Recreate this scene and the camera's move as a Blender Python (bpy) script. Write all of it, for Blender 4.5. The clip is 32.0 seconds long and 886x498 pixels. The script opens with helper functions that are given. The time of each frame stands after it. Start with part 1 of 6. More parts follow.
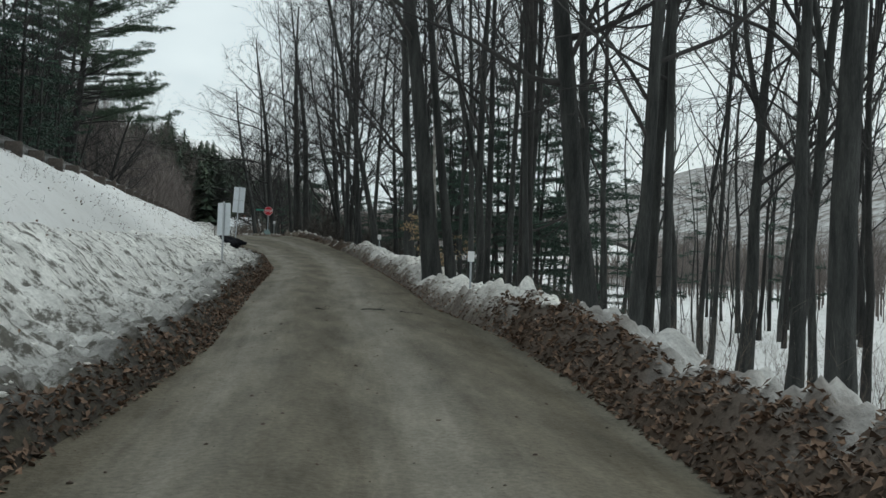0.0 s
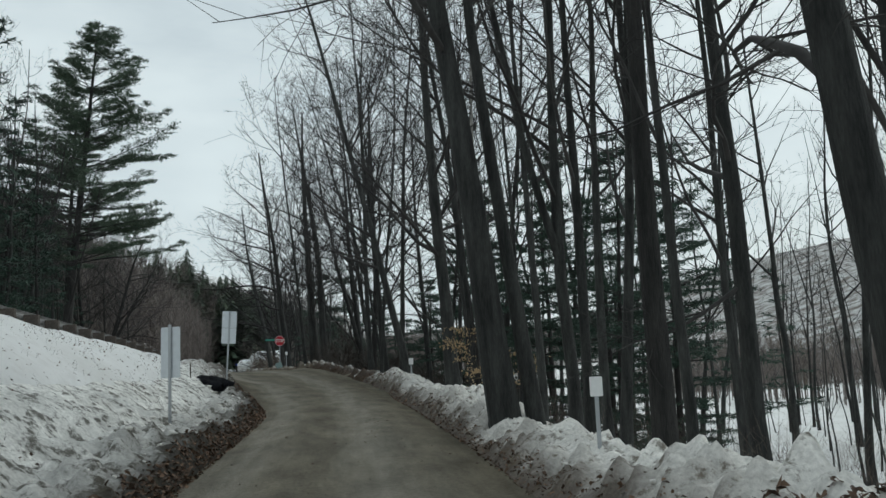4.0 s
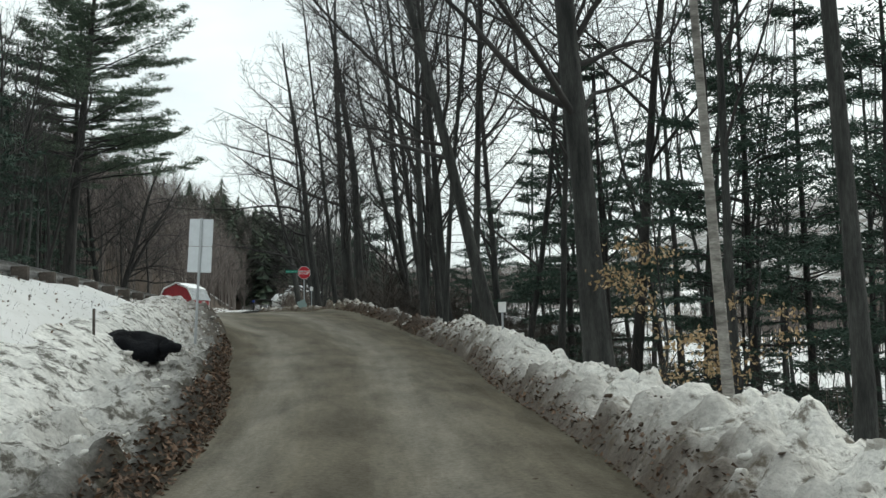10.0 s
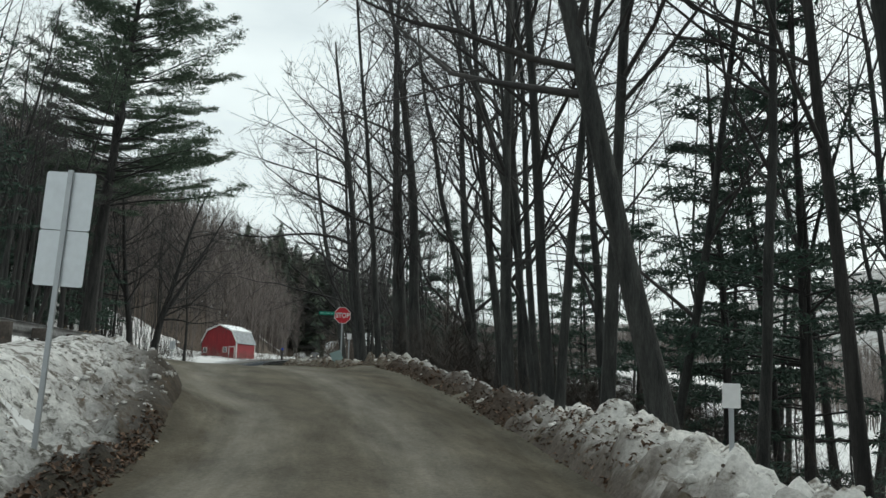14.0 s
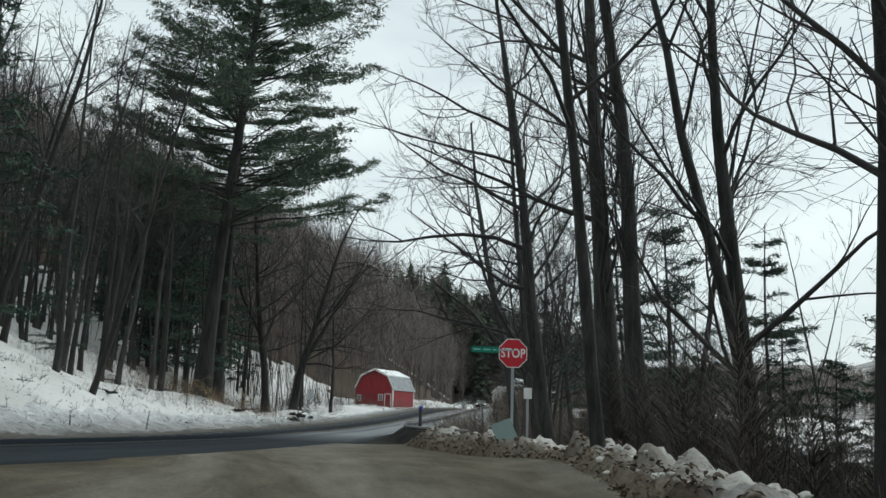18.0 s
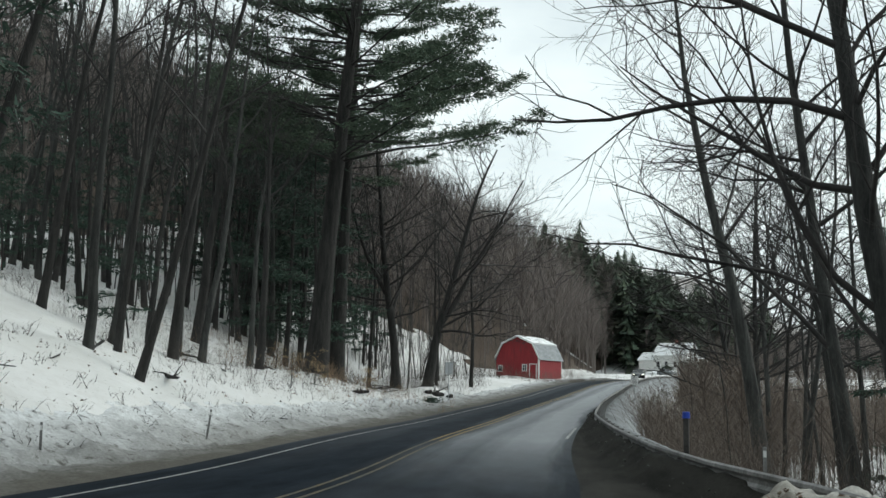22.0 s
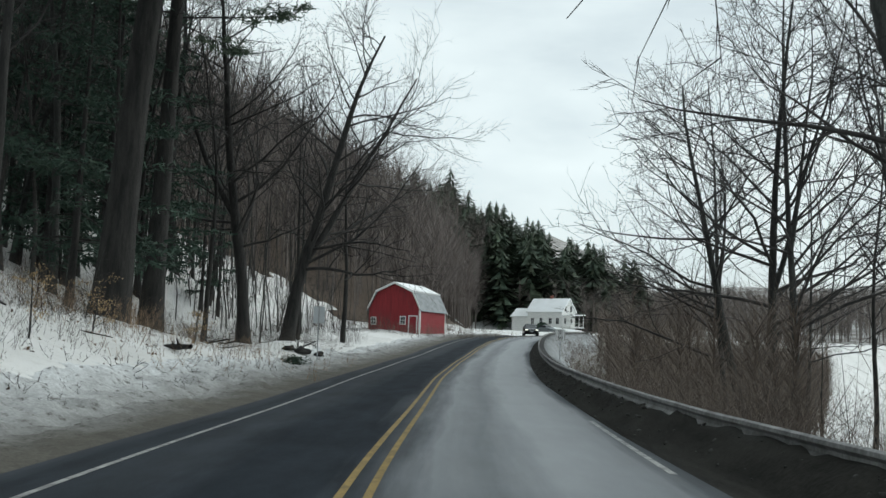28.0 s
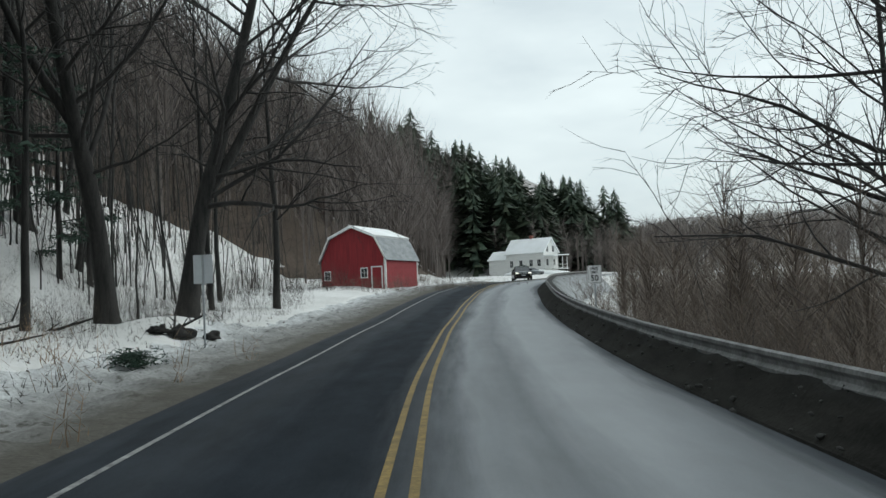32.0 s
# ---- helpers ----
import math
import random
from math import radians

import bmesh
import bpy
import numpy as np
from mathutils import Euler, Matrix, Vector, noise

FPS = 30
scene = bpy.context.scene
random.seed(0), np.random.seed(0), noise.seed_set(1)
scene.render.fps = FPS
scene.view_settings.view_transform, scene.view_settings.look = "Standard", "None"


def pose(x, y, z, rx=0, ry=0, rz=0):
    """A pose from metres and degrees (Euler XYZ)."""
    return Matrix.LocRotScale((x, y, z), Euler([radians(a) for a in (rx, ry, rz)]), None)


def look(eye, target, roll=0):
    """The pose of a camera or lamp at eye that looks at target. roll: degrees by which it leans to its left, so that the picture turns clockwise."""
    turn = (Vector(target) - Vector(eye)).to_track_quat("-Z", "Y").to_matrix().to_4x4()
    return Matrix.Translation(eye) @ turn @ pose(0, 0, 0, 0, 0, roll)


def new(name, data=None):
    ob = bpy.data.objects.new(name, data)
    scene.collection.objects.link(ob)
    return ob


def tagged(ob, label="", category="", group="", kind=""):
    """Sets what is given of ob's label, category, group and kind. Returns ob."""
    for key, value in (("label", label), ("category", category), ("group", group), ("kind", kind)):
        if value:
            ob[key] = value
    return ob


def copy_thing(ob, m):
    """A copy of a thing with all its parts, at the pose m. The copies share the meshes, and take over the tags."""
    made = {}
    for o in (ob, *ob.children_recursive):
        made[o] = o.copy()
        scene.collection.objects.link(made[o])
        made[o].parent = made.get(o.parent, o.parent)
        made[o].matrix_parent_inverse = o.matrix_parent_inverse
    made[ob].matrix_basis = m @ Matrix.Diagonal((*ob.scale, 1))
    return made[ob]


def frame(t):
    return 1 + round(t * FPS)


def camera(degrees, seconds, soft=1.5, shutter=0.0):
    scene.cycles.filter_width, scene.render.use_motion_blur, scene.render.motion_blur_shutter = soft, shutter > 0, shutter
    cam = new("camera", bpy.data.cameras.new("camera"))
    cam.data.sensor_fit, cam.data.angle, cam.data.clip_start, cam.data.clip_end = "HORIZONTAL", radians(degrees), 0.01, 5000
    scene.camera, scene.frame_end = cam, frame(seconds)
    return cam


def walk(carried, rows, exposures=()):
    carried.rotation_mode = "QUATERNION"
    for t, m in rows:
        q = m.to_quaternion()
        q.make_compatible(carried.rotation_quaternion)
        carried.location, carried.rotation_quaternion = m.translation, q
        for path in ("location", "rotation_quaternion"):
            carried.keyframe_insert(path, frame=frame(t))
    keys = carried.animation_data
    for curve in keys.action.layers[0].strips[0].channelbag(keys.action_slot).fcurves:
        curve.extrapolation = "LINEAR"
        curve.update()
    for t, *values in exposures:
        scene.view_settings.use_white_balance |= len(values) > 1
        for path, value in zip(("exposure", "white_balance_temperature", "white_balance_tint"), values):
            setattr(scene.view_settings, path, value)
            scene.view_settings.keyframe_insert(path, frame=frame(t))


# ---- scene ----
cam = camera(50.0, 32.0)
PATH = [
    (0, (-0.317, 3.577, 4.851), (-0.273, 5.576, 4.898), 1.9),
    (0.5, (-0.378, 5.344, 4.924), (-0.317, 7.334, 5.121), 1.3),
    (1, (-0.385, 7.108, 4.959), (-0.29, 9.061, 5.382), -0.2),
    (1.5, (-0.45, 8.371, 5.016), (-0.397, 10.343, 5.343), 0.2),
    (2, (-0.568, 9.501, 5.072), (-0.531, 11.488, 5.305), -1.5),
    (2.5, (-0.7, 10.684, 5.089), (-0.754, 12.673, 5.292), -4.4),
    (4.5, (-1.132, 16.244, 5.325), (-1.142, 18.219, 5.64), -1.7),
    (5, (-1.328, 17.544, 5.367), (-1.416, 19.522, 5.647), -1.1),
    (5.5, (-1.501, 18.858, 5.426), (-1.619, 20.839, 5.674), -0.4),
    (6, (-1.689, 20.239, 5.53), (-1.838, 22.22, 5.761), -0.1),
    (6.5, (-1.898, 21.679, 5.592), (-2.033, 23.662, 5.813), 0.4),
    (7, (-2.064, 22.941, 5.699), (-2.242, 24.923, 5.895), -4.1),
    (7.5, (-2.183, 24.127, 5.731), (-2.435, 26.102, 5.924), -5.1),
    (8, (-2.268, 25.303, 5.724), (-2.525, 27.281, 5.862), -3.8),
    (8.5, (-2.417, 26.73, 5.817), (-2.597, 28.715, 5.989), -2.1),
    (9, (-2.667, 28.401, 5.944), (-2.81, 30.388, 6.129), -1.1),
    (9.5, (-2.836, 29.851, 6.007), (-2.941, 31.84, 6.19), -0.8),
    (10, (-2.997, 31.21, 6.065), (-3.088, 33.201, 6.234), -1.3),
    (10.5, (-3.152, 32.575, 6.124), (-3.228, 34.567, 6.292), -1.1),
    (11, (-3.314, 33.954, 6.176), (-3.39, 35.943, 6.376), -0.8),
    (11.5, (-3.442, 35.413, 6.195), (-3.528, 37.396, 6.44), 0.3),
    (12, (-3.589, 36.922, 6.268), (-3.708, 38.903, 6.516), 1.3),
    (12.5, (-3.788, 38.589, 6.342), (-3.931, 40.567, 6.604), 1.6),
    (13, (-4.031, 40.398, 6.438), (-4.196, 42.373, 6.71), 1.9),
    (13.5, (-4.301, 42.4, 6.527), (-4.478, 44.372, 6.805), 2.0),
    (14, (-4.611, 44.502, 6.637), (-4.827, 46.471, 6.918), 1.5),
    (14.5, (-4.984, 46.659, 6.741), (-5.277, 48.618, 7.024), 1.8),
    (16.5, (-6.574, 56.576, 7.163), (-7.046, 58.491, 7.494), 1.9),
    (17, (-7.278, 59.057, 7.38), (-7.771, 60.964, 7.727), 1.3),
    (17.5, (-8.005, 61.506, 7.583), (-8.517, 63.406, 7.939), 1.5),
    (18, (-8.868, 63.876, 7.844), (-9.424, 65.763, 8.204), 1.7),
    (18.5, (-9.757, 66.401, 8.113), (-10.329, 68.281, 8.481), 1.0),
    (19, (-10.682, 68.839, 8.36), (-11.291, 70.707, 8.735), -0.6),
    (19.5, (-11.611, 70.875, 8.571), (-12.274, 72.724, 8.944), -1.2),
    (20, (-12.567, 72.799, 8.727), (-13.265, 74.638, 9.086), -1.6),
    (20.5, (-13.523, 74.58, 8.799), (-14.25, 76.411, 9.144), -1.3),
    (21, (-14.411, 76.296, 8.839), (-15.166, 78.122, 9.151), -0.7),
    (21.5, (-15.463, 77.832, 8.784), (-16.271, 79.638, 9.072), 0.1),
    (22, (-16.405, 79.282, 8.827), (-17.212, 81.088, 9.11), 1.4),
    (22.5, (-17.167, 80.621, 8.826), (-17.952, 82.44, 9.081), 1.6),
    (23, (-17.780, 81.763, 8.81), (-18.553, 83.589, 9.058), 1.4),
    (23.5, (-18.360, 82.854, 8.833), (-19.099, 84.694, 9.08), 2.0),
    (24, (-19.015, 84.086, 8.786), (-19.727, 85.941, 9.005), 1.9),
    (24.5, (-19.728, 85.441, 8.706), (-20.418, 87.309, 8.88), 1.6),
    (26.5, (-22.898, 91.641, 9.018), (-23.558, 93.519, 9.224), 2.9),
    (27, (-23.832, 93.69, 8.974), (-24.426, 95.588, 9.183), 2.3),
    (27.5, (-24.708, 96.072, 8.807), (-25.261, 97.983, 9.015), 2.2),
    (28, (-25.449, 98.28, 8.654), (-25.98, 100.198, 8.857), 1.9),
    (28.5, (-26.154, 100.315, 8.603), (-26.675, 102.236, 8.802), 1.7),
    (29, (-26.572, 102.266, 8.662), (-27.056, 104.196, 8.867), 0.8),
    (29.5, (-27.047, 104.187, 8.769), (-27.521, 106.119, 8.978), 0.7),
    (30, (-27.542, 106.35, 8.901), (-27.998, 108.287, 9.111), 0.6),
    (30.5, (-28.254, 108.958, 9.046), (-28.7, 110.898, 9.24), 1.7),
    (31, (-29.343, 112.064, 9.053), (-29.785, 114.007, 9.231), 1.0),
    (31.5, (-30.325, 115.331, 8.981), (-30.804, 117.272, 9.03), -1.6),
    (32, (-31.222, 118.868, 8.906), (-31.688, 120.811, 9.007), -2.5),
]
EXPOSURES = [(0, -0.38, 6100, 0), (4, -0.5, 6050, 0), (6, -0.3, 6150, 0), (8, 0.0, 6300, 0), (12, -0.08, 6350, 0), (17, -0.24, 6150, 0), (21, -0.2, 6150, 0), (23, 0.0, 6300, 0), (24.5, -0.05, 6300, 0), (27, -0.2, 6150, 0), (32, -0.3, 6100, 0)]
walk(cam, [(t, look(eye, target, roll)) for t, eye, target, roll in PATH], EXPOSURES)

# ---- sky and light ----
SUN_ELEV, SUN_TURN = 34.0, -50.0


def make_world():
    world = bpy.data.worlds.new("overcast_sky")
    scene.world = world
    world.use_nodes = True
    nt = world.node_tree
    nt.nodes.clear()
    out = nt.nodes.new("ShaderNodeOutputWorld")
    bg = nt.nodes.new("ShaderNodeBackground")
    sky = nt.nodes.new("ShaderNodeTexSky")
    sky.sky_type = "NISHITA"
    sky.sun_disc = False
    sky.sun_elevation = radians(SUN_ELEV)
    sky.sun_rotation = radians(-SUN_TURN)
    sky.air_density, sky.dust_density, sky.ozone_density = 1.0, 2.5, 1.0
    dim = nt.nodes.new("ShaderNodeVectorMath")
    dim.operation = "SCALE"
    dim.inputs["Scale"].default_value = 0.09
    nt.links.new(sky.outputs[0], dim.inputs[0])
    co = nt.nodes.new("ShaderNodeTexCoord")
    mp = nt.nodes.new("ShaderNodeMapping")
    mp.inputs["Scale"].default_value = (1.0, 1.0, 3.2)
    nz = nt.nodes.new("ShaderNodeTexNoise")
    nz.inputs["Scale"].default_value, nz.inputs["Detail"].default_value, nz.inputs["Roughness"].default_value = 2.6, 6.0, 0.55
    ramp = nt.nodes.new("ShaderNodeValToRGB")
    ramp.color_ramp.elements[0].position, ramp.color_ramp.elements[0].color = 0.3, (0.74, 0.77, 0.80, 1)
    ramp.color_ramp.elements[1].position, ramp.color_ramp.elements[1].color = 0.68, (1.1, 1.11, 1.1, 1)
    mix = nt.nodes.new("ShaderNodeMix")
    mix.data_type = "RGBA"
    mix.inputs["Factor"].default_value = 0.85
    nt.links.new(co.outputs["Generated"], mp.inputs[0])
    nt.links.new(mp.outputs[0], nz.inputs[0])
    nt.links.new(nz.outputs[0], ramp.inputs[0])
    nt.links.new(dim.outputs[0], mix.inputs[6])
    nt.links.new(ramp.outputs[0], mix.inputs[7])
    nt.links.new(mix.outputs[2], bg.inputs[0])
    bg.inputs[1].default_value = 1.21
    nt.links.new(bg.outputs[0], out.inputs[0])


make_world()
sun_data = bpy.data.lights.new("sun", "SUN")
sun_data.energy, sun_data.angle, sun_data.color = 1.4, radians(25), (1.0, 0.96, 0.9)
sun = new("sun", sun_data)
sun.matrix_world = pose(0, 0, 80, 90 - SUN_ELEV, 0, 180 + SUN_TURN)


# ---- materials ----
def nodes_of(name):
    m = bpy.data.materials.new(name)
    m.use_nodes = True
    nt = m.node_tree
    return m, nt, nt.nodes["Principled BSDF"]


def add_noise(nt, co, scale, detail=5.0, rough=0.6, stretch=(1, 1, 1)):
    mp = nt.nodes.new("ShaderNodeMapping")
    mp.inputs["Scale"].default_value = stretch
    nz = nt.nodes.new("ShaderNodeTexNoise")
    nz.inputs["Scale"].default_value, nz.inputs["Detail"].default_value, nz.inputs["Roughness"].default_value = scale, detail, rough
    nt.links.new(co, mp.inputs[0])
    nt.links.new(mp.outputs[0], nz.inputs[0])
    return nz.outputs[0]


def add_ramp(nt, fac, stops):
    r = nt.nodes.new("ShaderNodeValToRGB")
    while len(r.color_ramp.elements) < len(stops):
        r.color_ramp.elements.new(0.5)
    for e, (p, c) in zip(r.color_ramp.elements, stops):
        e.position, e.color = p, (*c, 1)
    nt.links.new(fac, r.inputs[0])
    return r.outputs[0]


def add_mix(nt, a, b, fac, mode="MIX"):
    m = nt.nodes.new("ShaderNodeMix")
    m.data_type, m.blend_type = "RGBA", mode
    for sock, v in ((m.inputs[6], a), (m.inputs[7], b), (m.inputs[0], fac)):
        if isinstance(v, (int, float)):
            sock.default_value = v
        elif isinstance(v, tuple):
            sock.default_value = (*v, 1)
        else:
            nt.links.new(v, sock)
    return m.outputs[2]


def add_bump(nt, bsdf, height, strength, dist):
    b = nt.nodes.new("ShaderNodeBump")
    b.inputs["Strength"].default_value, b.inputs["Distance"].default_value = strength, dist
    nt.links.new(height, b.inputs["Height"])
    nt.links.new(b.outputs[0], bsdf.inputs["Normal"])


def mat_two(name, c1, c2, scale, rough=0.8, bump=0.3, dist=0.02, metal=0.0, fine=8.0, stretch=(1, 1, 1), where="Object", lo=0.35, hi=0.65, vary=0.0):
    """Two colours mixed by noise at two scales, with fine relief."""
    m, nt, bsdf = nodes_of(name)
    co = nt.nodes.new("ShaderNodeTexCoord").outputs[where]
    big = add_noise(nt, co, scale, 5, 0.6, stretch)
    small = add_noise(nt, co, scale * fine, 4, 0.6, stretch)
    base = add_ramp(nt, big, [(lo, c1), (hi, c2)])
    col = add_mix(nt, base, add_ramp(nt, small, [(0.3, (0.55, 0.55, 0.55)), (0.7, (1.25, 1.25, 1.25))]), 0.6, "MULTIPLY")
    if vary:
        info = nt.nodes.new("ShaderNodeObjectInfo")
        col = add_mix(nt, col, add_ramp(nt, info.outputs["Random"], [(0.0, (1 - vary,) * 3), (1.0, (1 + vary,) * 3)]), 1.0, "MULTIPLY")
    nt.links.new(col, bsdf.inputs["Base Color"])
    bsdf.inputs["Roughness"].default_value, bsdf.inputs["Metallic"].default_value = rough, metal
    add_bump(nt, bsdf, small, bump, dist)
    return m


def mat_leafy(name, c1, c2, c3, rough=0.8):
    """Each island its own shade: needles, leaves, litter."""
    m, nt, bsdf = nodes_of(name)
    geo = nt.nodes.new("ShaderNodeNewGeometry")
    col = add_ramp(nt, geo.outputs["Random Per Island"], [(0.0, c1), (0.5, c2), (1.0, c3)])
    co = nt.nodes.new("ShaderNodeTexCoord").outputs["Object"]
    col = add_mix(nt, col, add_ramp(nt, add_noise(nt, co, 0.35, 3), [(0.3, (0.65, 0.65, 0.65)), (0.7, (1.3, 1.3, 1.3))]), 0.7, "MULTIPLY")
    nt.links.new(col, bsdf.inputs["Base Color"])
    bsdf.inputs["Roughness"].default_value = rough
    return m


def mat_snow(name, dirt_lo, dirt_hi, grime=(0.16, 0.13, 0.1), scale=1.6, white=(0.87, 0.89, 0.91)):
    """Old snow with grime and litter in patches of their own shape."""
    m, nt, bsdf = nodes_of(name)
    co = nt.nodes.new("ShaderNodeTexCoord").outputs["Object"]
    patch = add_noise(nt, co, scale, 7, 0.68)
    speck = add_noise(nt, co, 14.0, 4, 0.65)
    soft = add_noise(nt, co, 0.22, 3, 0.5)
    snow = add_mix(nt, white, (white[0] * 0.86, white[1] * 0.86, white[2] * 0.84), add_ramp(nt, soft, [(0.35, (0, 0, 0)), (0.65, (1, 1, 1))]))
    f = add_ramp(nt, patch, [(dirt_lo, (0, 0, 0)), (dirt_hi, (1, 1, 1))])
    f2 = add_mix(nt, f, add_ramp(nt, speck, [(0.62, (0, 0, 0)), (0.70, (0.8, 0.8, 0.8))]), 1.0, "LIGHTEN") if dirt_lo < 0.6 else f
    nt.links.new(add_mix(nt, snow, grime, f2), bsdf.inputs["Base Color"])
    bsdf.inputs["Roughness"].default_value = 0.75
    add_bump(nt, bsdf, add_noise(nt, co, 5.0, 8, 0.7), 0.5, 0.06)
    return m


def mat_slope(name):
    """Wind-pitted snow, sprinkled with bark, twigs and dust."""
    m, nt, bsdf = nodes_of(name)
    co = nt.nodes.new("ShaderNodeTexCoord").outputs["Object"]
    soft = add_noise(nt, co, 0.22, 3, 0.5)
    pits = add_noise(nt, co, 3.2, 6, 0.64, (1.0, 0.8, 1.0))
    dust = add_noise(nt, co, 0.9, 7, 0.66)
    crumb = add_noise(nt, co, 9.0, 4, 0.7)
    snow = add_mix(nt, (0.75, 0.75, 0.75), (0.64, 0.64, 0.63), add_ramp(nt, soft, [(0.35, (0, 0, 0)), (0.65, (1, 1, 1))]))
    # grey shade of the hollows put into the colour, by the relief's own noise
    snow = add_mix(nt, snow, (0.56, 0.55, 0.53), add_ramp(nt, pits, [(0.48, (0, 0, 0)), (0.68, (0.42, 0.42, 0.42))]))
    specks = add_mix(nt, add_ramp(nt, crumb, [(0.63, (0, 0, 0)), (0.68, (1, 1, 1))]), add_ramp(nt, dust, [(0.44, (0.1, 0.1, 0.1)), (0.60, (0.9, 0.9, 0.9))]), 1.0, "MULTIPLY")
    snow = add_mix(nt, snow, (0.17, 0.14, 0.11), specks)
    nt.links.new(add_mix(nt, snow, (0.20, 0.16, 0.12), add_ramp(nt, dust, [(0.66, (0, 0, 0)), (0.80, (1, 1, 1))])), bsdf.inputs["Base Color"])
    bsdf.inputs["Roughness"].default_value = 0.75
    add_bump(nt, bsdf, pits, 0.6, 0.13)
    return m


def mat_plain(name, c, rough=0.5, metal=0.0, emit=0.0):
    m, nt, bsdf = nodes_of(name)
    co = nt.nodes.new("ShaderNodeTexCoord").outputs["Object"]
    nz = add_noise(nt, co, 9.0, 5, 0.6)
    col = add_mix(nt, tuple(0.82 * v for v in c), tuple(min(1, 1.1 * v) for v in c), nz)
    nt.links.new(col, bsdf.inputs["Base Color"])
    bsdf.inputs["Roughness"].default_value, bsdf.inputs["Metallic"].default_value = rough, metal
    if emit:
        bsdf.inputs["Emission Color"].default_value, bsdf.inputs["Emission Strength"].default_value = (*c, 1), emit
    return m


M = {
    "bark": mat_two("grey_brown_bark", (0.017, 0.0178, 0.0172), (0.059, 0.0605, 0.057), 2.0, 0.95, 0.9, 0.03, stretch=(3, 3, 0.5), vary=0.25),
    "bark_dark": mat_two("dark_pine_bark", (0.013, 0.0127, 0.0123), (0.040, 0.0378, 0.0355), 1.6, 0.95, 0.9, 0.04, stretch=(3, 3, 0.45)),
    "birch": mat_two("pale_birch_bark", (0.13, 0.12, 0.11), (0.42, 0.40, 0.37), 1.4, 0.85, 0.4, 0.01, stretch=(1, 1, 4)),
    "twig": mat_two("twig_bark", (0.025, 0.0238, 0.0232), (0.056, 0.052, 0.050), 0.6, 0.95, 0.2, 0.01, vary=0.2),
    "brush": mat_leafy("brown_brush", (0.08, 0.062, 0.05), (0.125, 0.098, 0.079), (0.18, 0.142, 0.115)),
    "farwood": mat_leafy("far_bare_wood", (0.105, 0.089, 0.082), (0.15, 0.127, 0.117), (0.205, 0.175, 0.16)),
    "needle": mat_leafy("pine_needles", (0.035, 0.062, 0.04), (0.06, 0.092, 0.058), (0.09, 0.12, 0.075)),
    "hemlock": mat_leafy("hemlock_needles", (0.016, 0.038, 0.027), (0.029, 0.059, 0.041), (0.05, 0.082, 0.056)),
    "litter": mat_leafy("dead_leaves", (0.04, 0.026, 0.017), (0.10, 0.060, 0.038), (0.20, 0.125, 0.08)),
    "beech": mat_leafy("beech_leaves", (0.27, 0.18, 0.09), (0.39, 0.28, 0.15), (0.5, 0.38, 0.23)),
    "snow": mat_snow("snow", 0.66, 0.80, (0.20, 0.16, 0.12), 0.9),
    "snow_slope": mat_slope("pitted_slope_snow"),
    "soil": mat_two("leafy_soil", (0.045, 0.032, 0.024), (0.11, 0.08, 0.058), 3.5, 0.95, 0.8, 0.04),
    "white_paint": mat_two("worn_white_paint", (0.16, 0.16, 0.16), (0.45, 0.45, 0.44), 5.0, 0.7, 0.2, 0.003),
    "yellow_paint": mat_two("worn_yellow_paint", (0.17, 0.118, 0.033), (0.31, 0.21, 0.056), 3.0, 0.7, 0.2, 0.003),
    "steel": mat_plain("galvanised_steel", (0.42, 0.44, 0.46), 0.5, 0.7),
    "rail": mat_two("weathered_rail_steel", (0.14, 0.138, 0.135), (0.30, 0.298, 0.295), 2.0, 0.6, 0.3, 0.004, 0.15),
    "rail_old": mat_two("dark_weathered_rail", (0.03, 0.028, 0.026), (0.085, 0.08, 0.075), 2.0, 0.85, 0.4, 0.006),
    "post_wood": mat_two("weathered_post", (0.05, 0.042, 0.036), (0.12, 0.10, 0.085), 4.0, 0.9, 0.5, 0.01),
    "signback": mat_plain("bare_aluminium", (0.62, 0.65, 0.68), 0.45, 0.55),
    "sign_red": mat_plain("red_sign_sheet", (0.52, 0.015, 0.03), 0.45),
    "sign_white": mat_plain("white_sign_sheet", (0.8, 0.8, 0.8), 0.45),
    "sign_green": mat_plain("green_sign_sheet", (0.0, 0.22, 0.15), 0.45),
    "black": mat_plain("black_plastic", (0.010, 0.010, 0.012), 0.75),
    "barn_red": mat_two("barn_red_boards", (0.17, 0.012, 0.018), (0.29, 0.022, 0.03), 1.5, 0.75, 0.6, 0.02, stretch=(7, 7, 0.3)),
    "white_board": mat_two("white_clapboard", (0.66, 0.67, 0.66), (0.82, 0.82, 0.8), 1.0, 0.7, 0.4, 0.01, stretch=(0.5, 0.5, 8)),
    "roof_metal": mat_two("grey_roof", (0.16, 0.18, 0.20), (0.26, 0.28, 0.30), 1.2, 0.6, 0.3, 0.01, stretch=(4, 1, 1)),
    "glass": mat_plain("dark_window_glass", (0.03, 0.035, 0.04), 0.08),
}

